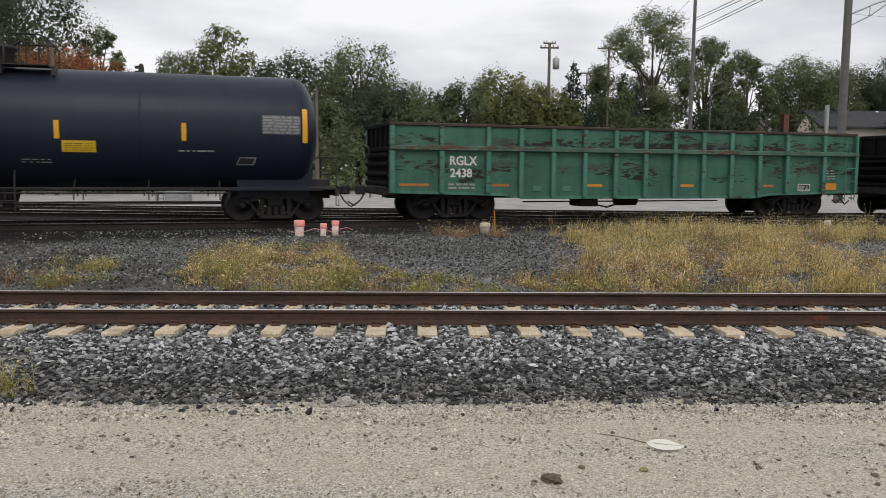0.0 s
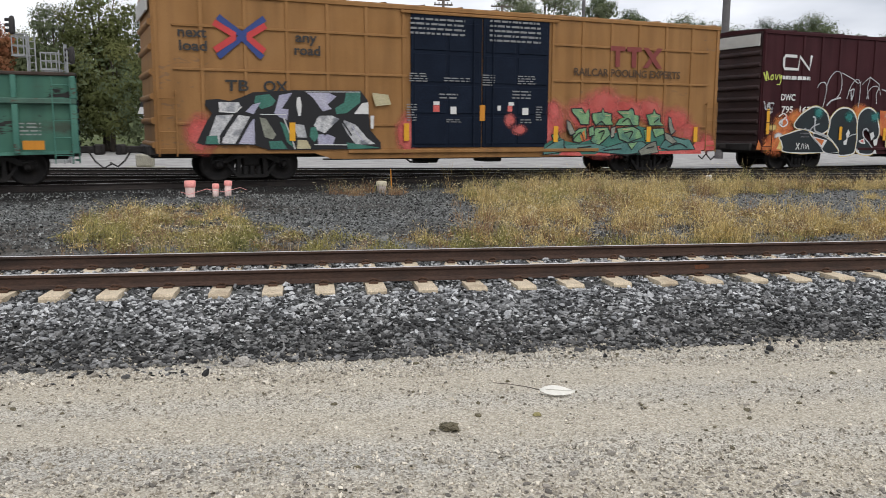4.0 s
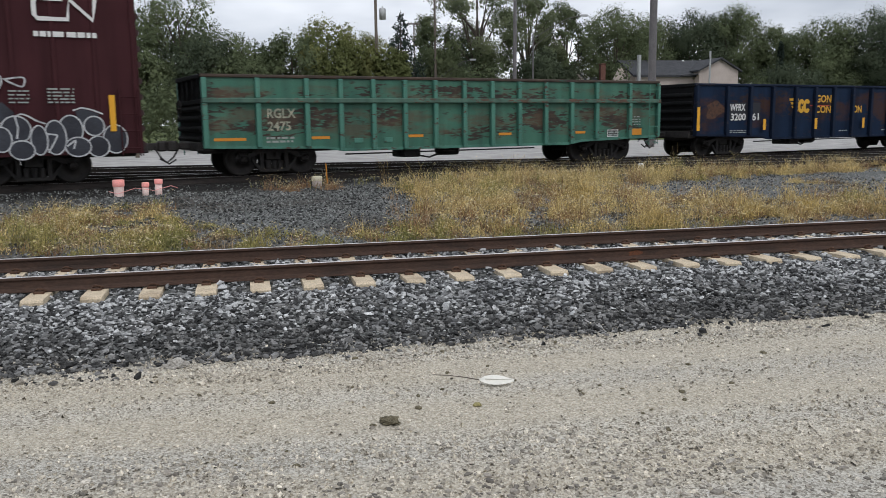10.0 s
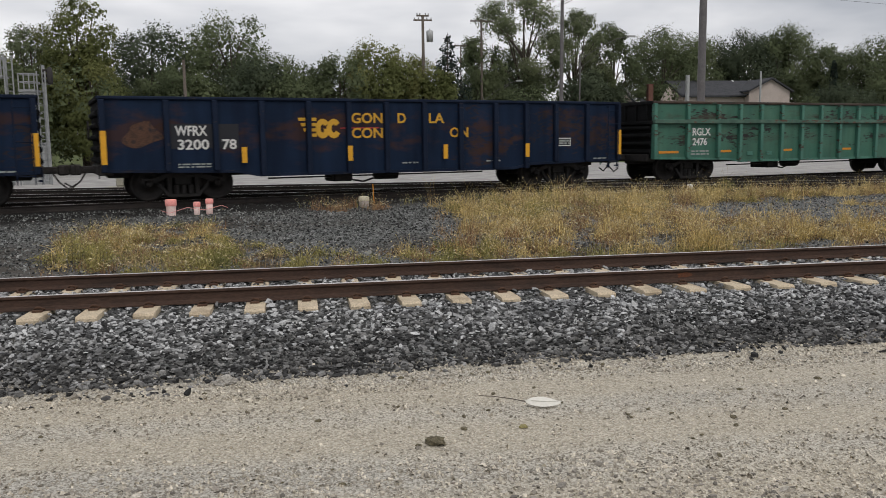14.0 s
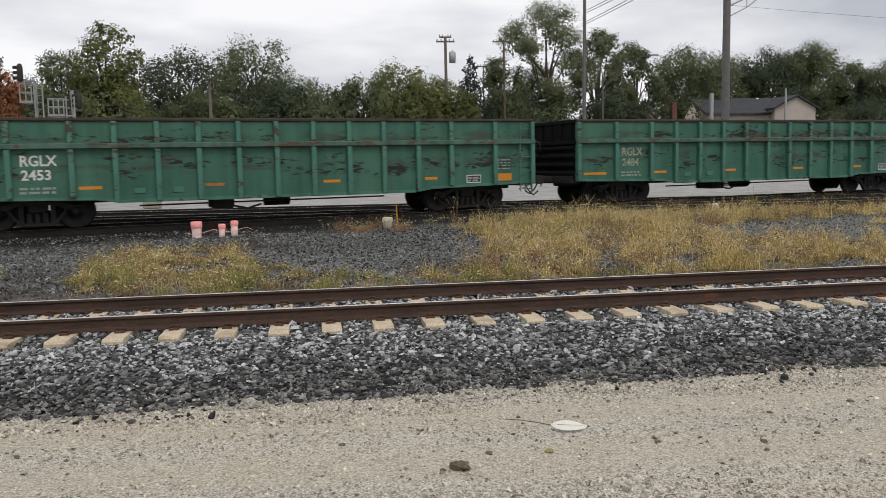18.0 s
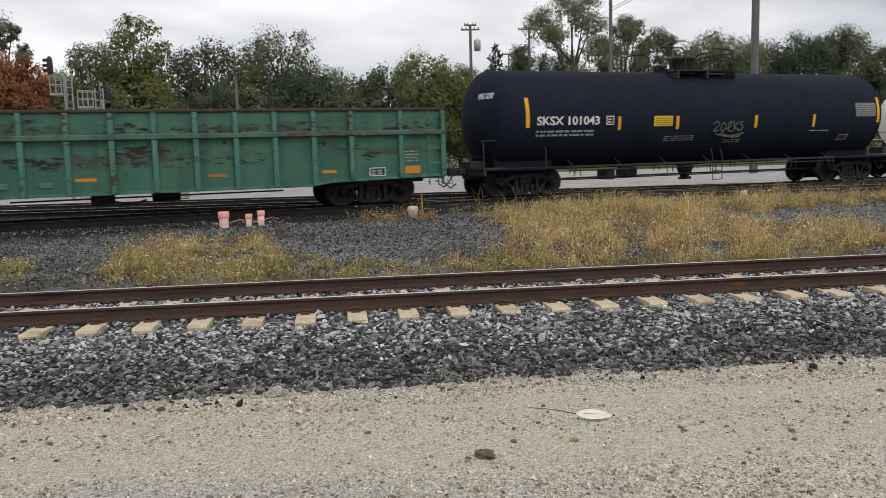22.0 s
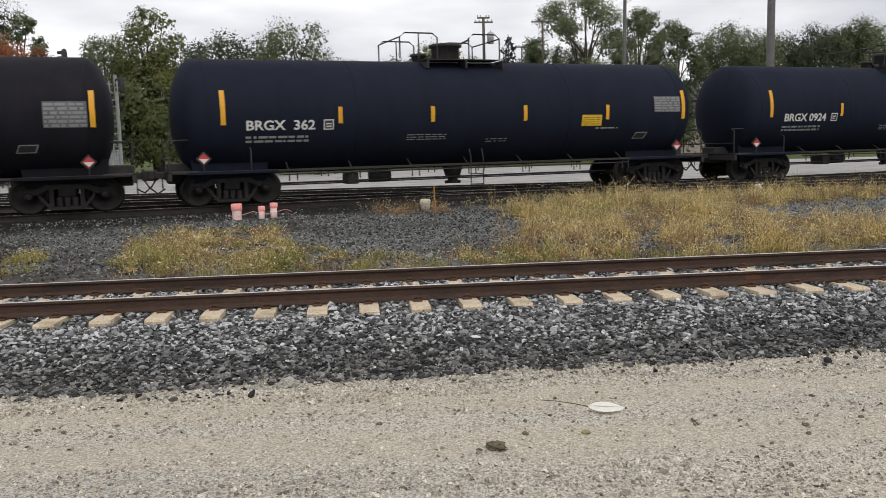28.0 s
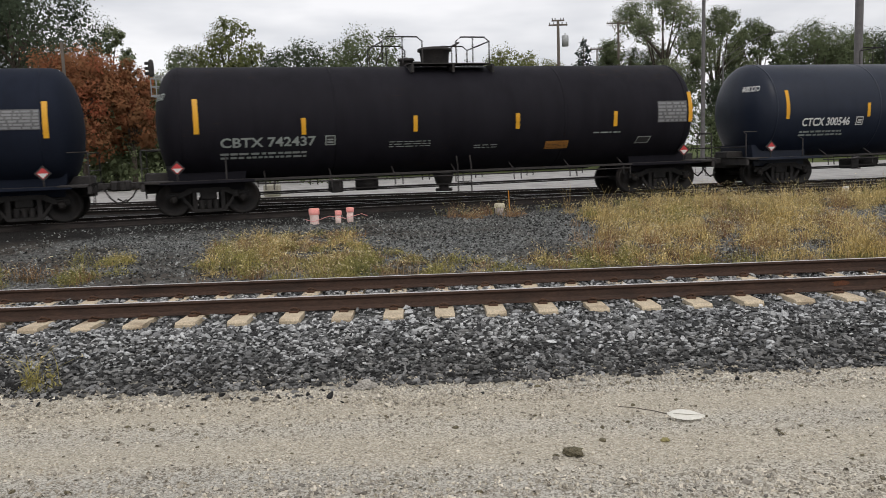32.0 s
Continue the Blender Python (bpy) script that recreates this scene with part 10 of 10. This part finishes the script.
for a, b, sag, n in (((18.45, 60, 12.9), (11.3, 25, 8.8), 0.05, 2), ((18.45, 60, 12.1), (12.2, 25, 9.0), 0.05, 2), ((18.4, 60, 12.1), (14.7, 83, 11.4), 0.3, 2), ((18.0, 84, 14.4), (11.4, 40, 12.2), 0.1, 2), ((19.0, 84, 12.0), (11.7, 35, 11.2), 0.1, 1), ((21.9, 45, 10.75), (37.6, 35, 7.7), 0.1, 1)):
    for i in range(n):
        o = Vector((0.12 * i, 0, 0.22 * i))
        pts = [Vector(a).lerp(Vector(b), k / 16) + o - Vector((0, 0, 4 * sag * (k / 16) * (1 - k / 16))) for k in range(17)]
        w = part("overhead_wire", Geo().tube(pts, 0.02 if a[0] == 18.45 else 0.007 if a[0] > 21 else 0.008, 5), STEEL_DK)
        tagged(w, "black overhead cable between poles", "cable", "overhead cables")

# ---- houses ----
def house(x, y, w, d, eave, ridge, name_label, gable_right=True):
    hs = thing("house", name_label, "house", m=pose(x, y, 0.5))
    part("wall", Geo().box(-w / 2, w / 2, -d / 2, d / 2, 0, eave), SIDING, hs, "pale cream siding walls")
    o = 0.5
    rf = Geo().prism([(-w / 2 - o, 0), (-w / 2 - o, 0.18), (w / 2 + o, 0.18), (w / 2 + o, 0)], 0, 0.001)
    v = [(-w / 2 - o, -d / 2 - o, eave - 0.2), (w / 2 + o, -d / 2 - o, eave - 0.2), (w / 2 + o, d / 2 + o, eave - 0.2), (-w / 2 - o, d / 2 + o, eave - 0.2), (-w / 2 - o, 0, ridge), (w / 2 + o, 0, ridge)]
    v += [(p[0], p[1], p[2] + 0.22) for p in v]
    f = [(6, 7, 11, 10), (8, 9, 10, 11), (0, 4, 5, 1), (2, 5, 4, 3), (0, 1, 7, 6), (2, 3, 9, 8), (0, 6, 10, 4), (4, 10, 9, 3), (1, 5, 11, 7), (5, 2, 8, 11)]
    part("roof", Geo().add(v, f), ROOF, hs, "charcoal shingle roof")
    for s in (-1, 1):
        part("gable", Geo().add([(s * w / 2, -d / 2, eave - 0.05), (s * w / 2, d / 2, eave - 0.05), (s * w / 2, 0, ridge - 0.1)], [(0, 1, 2)]), SIDING, hs, "cream gable")
    return hs


h1 = house(50.1, 97, 11.4, 8.0, 6.9, 8.75, "long house with a charcoal roof and cream walls behind the trees")
part("front_gable", Geo().prism([(-2.6, 0), (2.6, 0), (2.6, 7.4), (0.1, 8.75), (-2.6, 7.45)], -5.2, 0), SIDING, h1, "cream cross gable", (4.55, 0, 0))
part("front_gable_roof", Geo().prism([(-2.9, 7.28), (0.1, 8.75), (2.9, 7.22), (2.9, 7.4), (0.1, 8.95), (-2.9, 7.46)], -5.6, 1.0), ROOF, h1, "charcoal roof of the cross gable", (4.55, 0, 0))
part("porch_roof", Geo().prism([(-2.2, 6.75), (0, 6.95), (0, 7.1), (-2.2, 6.9)], -5.0, -4.0), ROOF, h1, "", (2.1, 0, 0))
part("side_gable", Geo().prism([(-0.85, 5.5), (0.85, 5.5), (0.85, 6.5), (0.0, 8.0), (-0.85, 6.5)], -4.6, -4.0), SIDING, h1, "cream side gable", (-6.9, 2.0, 0))
part("vent_pipe", Geo().tube([(-5.8, -5, 0), (-5.8, -5, 9.2)], 0.24, 10), GALV, h1, "pale grey flue")
part("roof_vent", Geo().lathe([(0.25, 8.6), (0.3, 8.85), (0.1, 8.98), (0, 9.0)], "z", 12, (2.6, 0, 0)), LETTER, h1, "white roof vent")
part("aerial_mast", Geo().tube([(2.85, -6, 0), (2.85, -6, 9.6)], 0.12, 8), GALV, h1, "thin pale mast")
h2 = house(37.5, 96, 3.0, 6.0, 6.2, 7.4, "small house with a white-edged gable and dark roof")
part("gable_front", Geo().prism([(-1.4, 6.0), (1.4, 6.0), (0, 7.6)], -3.4, -3.0), SIDING, h2, "cream gable front", (-0.9, 0, 0))
part("rake_board", Geo().prism([(0.0, 7.75), (0.35, 7.9), (2.1, 6.2), (1.75, 6.05)], -3.6, -3.4), LETTER, h2, "white rake board", (-0.9, 0, 0))
part("chimney", Geo().box(2.0, 2.6, -4.0, -3.4, 0, 8.1, 0.03).box(1.95, 2.65, -4.05, -3.35, 8.1, 8.2, 0.02), BRICKC, h2, "red brick chimney")
# ---- trees ----
def crown_mesh(lobes, count, size, mat, seed, loose=0.0, centre=(0, 0, 0)):
    """Leaves on short sprigs that stand out of rounded lobes; the shading follows the lobes, so that a crown has lit tops and dark hollows."""
    g = np.random.default_rng(seed)
    lb = np.array(lobes)
    share = lb[:, 3] ** 2 / (lb[:, 3] ** 2).sum()
    sprigs = max(40, count // 36)
    pick = g.choice(len(lb), sprigs, p=share)
    d = g.normal(size=(sprigs, 3)); d /= np.linalg.norm(d, axis=1)[:, None]
    out = lb[pick, :3] - np.array(centre); out /= np.linalg.norm(out, axis=1)[:, None] + 1e-6
    d = d + 0.55 * out + np.array([0, 0, 0.35]); d /= np.linalg.norm(d, axis=1)[:, None]
    reach = lb[pick, 3] * g.uniform(0.82, 1.0 + 0.1 * loose, sprigs)
    which = g.integers(0, sprigs, count)
    t = 1 - 0.6 * g.random(count) ** 1.5
    tilt = np.array([0, 0, 0.18]) * (t ** 2)[:, None] * reach[which][:, None]
    wide = lb[pick, 3][which] * 0.13
    p = lb[pick[which], :3] + d[which] * (reach[which] * t)[:, None] * np.array([1, 1, 0.86]) + tilt + np.clip(g.normal(size=(count, 3)), -1.3, 1.3) * wide[:, None]
    fill = int(count * max(0.08, 0.30 - 0.42 * loose))
    fp = g.choice(len(lb), fill, p=share)
    fd = g.normal(size=(fill, 3)); fd /= np.linalg.norm(fd, axis=1)[:, None]
    p = np.concatenate([p, lb[fp, :3] + fd * (lb[fp, 3] * 0.86 * g.random(fill) ** 0.4)[:, None]])
    owner = np.concatenate([pick[which], fp])
    s = np.concatenate([size * g.uniform(0.55, 1.3, count), size * g.uniform(1.5, 2.8, fill)])[:, None]
    keep = p[:, 2] > 0.1
    p, owner, s = p[keep], owner[keep], s[keep]
    k = len(p)
    n1 = p - lb[owner, :3]; n1 /= np.linalg.norm(n1, axis=1)[:, None] + 1e-6
    n2 = p - np.array(centre); n2 /= np.linalg.norm(n2, axis=1)[:, None] + 1e-6
    soft = n1 * 0.6 + n2 * 0.35 + g.normal(size=(k, 3)) * 0.12 + np.array([0, 0, 0.15]); soft /= np.linalg.norm(soft, axis=1)[:, None]
    nrm = soft + g.normal(size=(k, 3)) * 0.55; nrm /= np.linalg.norm(nrm, axis=1)[:, None]
    a = np.cross(nrm, g.normal(size=(k, 3))); a /= np.linalg.norm(a, axis=1)[:, None]
    b = np.cross(nrm, a)
    v = np.stack([p - a * s * 1.15, p + a * s * 0.65 - b * s * 0.75, p + a * s * 0.65 + b * s * 0.75], 1)
    me = soup("crown", v.reshape(-1, 3), np.arange(k * 3).reshape(-1, 3), mat, True)
    me.normals_split_custom_set_from_vertices(np.repeat(soft, 3, 0))
    return me


def tree(x, y, h, w, leaf, seed, base=0.1, airy=0.0, z0=0.5, count=0):
    """A trunk forked into limbs, each limb ending in a lobe of the crown; airy: fewer and smaller lobes with sky between them."""
    rng = random.Random(seed)
    word = {"deep": "dark green", "mid": "green", "yellowish": "yellow-green", "pale": "pale grey-green", "autumn": "orange-red autumn"}[leaf]
    tr = thing("tree", ("tall airy " if airy > 0.3 else "full ") + word + " tree behind the yard", "tree", m=pose(x, y, z0))
    wood = Geo()
    lean = rng.uniform(-0.03, 0.03) * h
    wood.tube([(0, 0, -0.3), (lean * 0.3, 0, h * 0.25), (lean, 0.1, h * 0.55), (lean * 0.6, 0, h * 0.86)], 0.02 * h + 0.04, 9, 0.03)
    zc, hz = h * (base + (1 - base) * 0.5), h * (1 - base) * 0.5
    lobes, n = [(0.1 * w * rng.uniform(-1, 1), 0, zc + hz - 0.2 * w, 0.22 * w)], int(24 - 8 * airy)
    for k in range(n):
        u = 1 - 1.85 * (k + 0.5) / n
        a = k * 2.39996 + rng.uniform(-0.5, 0.5)
        r = w / 2 * rng.uniform(0.32, 0.5) * (1 - 0.42 * airy)
        q = (1 - u * u) ** 0.2
        f = rng.uniform(0.72, 1.08) if airy <= 0.3 else rng.uniform(0.6, 1.2)
        px, py, pz = q * math.cos(a) * max(0.2, w / 2 * f - r * 0.6), q * math.sin(a) * max(0.2, w / 2 * f - r * 0.6), zc + u * max(0.2, hz - r * 0.9) * rng.uniform(0.86, 1.0)
        lobes.append((px, py, pz, r))
        zb = min(pz - 0.2, h * rng.uniform(0.2, 0.6))
        if pz > h * 0.25:
            wood.tube([(lean * zb / h, 0, zb), (px * 0.45, py * 0.45, zb + (pz - zb) * 0.6), (px * 0.9, py * 0.9, pz + r * 0.2)], 0.008 * h, 6, 0.02, caps=False)
    if airy <= 0.3:
        for k in range(5):
            lobes.append((rng.uniform(-0.2, 0.2) * w, rng.uniform(-0.2, 0.2) * w, zc + rng.uniform(-0.6, 0.5) * hz, 0.3 * w))
    part("trunk", wood, BARK, tr)
    count = count or int((8000 + 135 * w * h) * (1 - 0.3 * airy))
    part("crown", crown_mesh(lobes, count, 0.03 + 0.0006 * y, LEAFY[leaf], seed, airy, (0, 0, zc)), None, tr)
    return tr


def conifer(x, y, h, w, seed, gaps=0.0, z0=0.5):
    """A straight stem with drooping tiers of boughs."""
    rng = random.Random(seed)
    tr = thing("tree", "narrow blue-black conifer behind the yard" if gaps < 0.3 else "thin ragged pine with open tiers behind the yard", "tree", m=pose(x, y, z0))
    wood = Geo().tube([(0, 0, -0.3), (0, 0, h * 0.5), (0, 0, h)], 0.018 * h, 8, 0.02)
    lobes, tiers = [], 20 if gaps < 0.3 else 9
    for k in range(tiers):
        t = (k + 0.5) / tiers
        r = w / 2 * (1 - t) ** 0.85 * rng.uniform(0.8, 1.15) + 0.12
        for q in range(7 if gaps < 0.3 else 4):
            a = q * 1.05 + k * 0.7 + rng.uniform(-0.3, 0.3)
            px, py, pz = r * 0.6 * math.cos(a), r * 0.6 * math.sin(a), h * (0.08 + 0.92 * t) + rng.uniform(-0.35, 0.2)
            lobes.append((px, py, pz, max(0.3, r * 0.62)))
            wood.tube([(0, 0, pz + r * 0.15), (px * 1.4, py * 1.4, pz - r * 0.1)], 0.03, 5, 0.01, caps=False)
    part("trunk", wood, BARK, tr)
    part("crown", crown_mesh(lobes, int(15000 * (1 - 0.6 * gaps)), 0.075, LEAFY["conifer"], seed, gaps, (0, 0, h * 0.4)), None, tr)
    return tr


TREES = [
    (-27.8, 56, 15.5, 9.6, "deep", 0.05, 0.0), (-35, 60, 17, 12, "deep", 0.05, 0.0), (-21.9, 51, 8.9, 5.6, "autumn", 0.12, 0.0), (-19.4, 52, 8.0, 3.0, "autumn", 0.2, 0.1),
    (-24.2, 62, 11.6, 3.4, "pale", 0.2, 0.5), (-19.2, 64, 10.2, 5.0, "pale", 0.05, 0.4), (-20.6, 66, 8.2, 5.0, "mid", 0.02, 0.1), (-17.6, 60, 6.6, 4.6, "yellowish", 0.02, 0.1), (-23.5, 58, 7.0, 5.0, "mid", 0.02, 0.0), (-14.9, 60, 11.6, 4.4, "yellowish", 0.05, 0.2), (-14.2, 58.5, 7.9, 4.4, "yellowish", 0.02, 0.0),
    (-18.4, 58, 7.4, 4.6, "mid", 0.02, 0.0), (-20.6, 60, 7.8, 4.4, "yellowish", 0.02, 0.0), (-12.5, 76, 12.3, 7.2, "deep", 0.02, 0.0), (-9.2, 64, 7.6, 5.0, "mid", 0.02, 0.0), (-6.2, 73, 12.6, 7.0, "mid", 0.05, 0.15), (-4.2, 67, 8.6, 6.0, "deep", 0.02, 0.0),
    (-1.0, 68, 8.6, 4.8, "mid", 0.02, 0.1), (-1.2, 64, 6.9, 4.4, "mid", 0.02, 0.1), (2.4, 66, 8.7, 4.6, "mid", 0.02, 0.1), (5.5, 68, 10.0, 5.6, "yellowish", 0.02, 0.0), (8.6, 69, 8.9, 4.2, "yellowish", 0.02, 0.0), (10.4, 67, 7.6, 3.0, "yellowish", 0.02, 0.1),
    (18.4, 86, 12.6, 5.0, "mid", 0.06, 0.2), (23.1, 88, 18.4, 8.4, "pale", 0.26, 0.55), (22.4, 90, 10.4, 8.0, "deep", 0.02, 0.0), (29.9, 90, 16.0, 5.6, "pale", 0.3, 0.5),
    (29.2, 84, 9.2, 5.0, "deep", 0.02, 0.0), (34.9, 92, 14.8, 5.8, "mid", 0.3, 0.5), (33.4, 90, 8.0, 5.0, "deep", 0.02, 0.0),
    (44.9, 100, 15.8, 8.8, "mid", 0.1, 0.2), (37.5, 104, 9.0, 6.0, "deep", 0.02, 0.1),
    (56.0, 113, 16.4, 10, "mid", 0.02, 0.0), (63.4, 113, 17.2, 10, "deep", 0.02, 0.0), (69.8, 112, 18.0, 9, "mid", 0.02, 0.0), (73.4, 108, 14.6, 6.0, "mid", 0.02, 0.1),
    (75.5, 101, 15.2, 9, "mid", 0.02, 0.0), (83.0, 100, 16.5, 11, "deep", 0.02, 0.0), (66.5, 95, 8.5, 8, "deep", 0.02, 0.0), (93, 96, 16, 11, "mid", 0.02, 0.0), (-45, 60, 15, 12, "mid", 0.05, 0.0),
]
for i, (x, y, h, w, leaf, base, airy) in enumerate(TREES):
    tree(x, y, h, w * 1.22, leaf, 100 + i, base, airy)
conifer(13.7, 80, 12.2, 6.6, 77)
conifer(38.3, 96, 12.9, 3.4, 78, 0.5)
conifer(68.0, 99, 11.6, 2.2, 79, 0.1)


def thicket():
    """Low undergrowth that closes the view under the trees."""
    rng = random.Random(5)
    lobes = []
    for k in range(560):
        x = rng.uniform(-44, 100)
        y = (54 if x < -3 else 63) + 0.28 * max(-20, min(100, x)) + rng.uniform(0, 10)
        r = rng.uniform(0.9, 1.9)
        open_sky = 0.182 < (x + 1.35) / y < 0.222 
        high = 2.0 if open_sky or 0.55 < (x + 1.35) / y < 0.66 else 4.6 + 1.0 * math.sin(x * 0.4) + 0.8 * math.sin(x * 0.93 + 1)
        lobes.append((x, y, 0.5 + rng.uniform(0.1, 1.0) * high, r if not open_sky else 0.8))
    ob = part("undergrowth", crown_mesh(lobes, 72000, 0.075, LEAFY["mid"], 6, 0.0, (25, 60, -40)), None)
    tagged(ob, "dark green undergrowth below the tree line", "shrubs", kind="stuff")


thicket()

# ---- what moves ----
def motions():
    for ob, u in MOVERS:
        rows = []
        for t, s in SPEED:
            p = on_track(u + s)
            rows.append((t, pose(p.x, p.y, p.z, 0, 0, TRACK_ANGLE)))
        walk(ob, rows)
    for w, u, x, r in WHEELS:
        near = [k for k in range(0, 481) if abs(u + travel(k / 15)) < 36]
        turn = lambda t: math.degrees(travel(t) / r)
        if not near:
            continue
        rows = [] if near[0] == 0 else [(0, pose(x, 0, r, 0, turn(near[0] / 15), 0))]
        rows += [(k / 15, pose(x, 0, r, 0, turn(k / 15), 0)) for k in near]
        if near[-1] < 480:
            rows.append((32, pose(x, 0, r, 0, turn(near[-1] / 15), 0)))
        walk(w, rows)


motions()
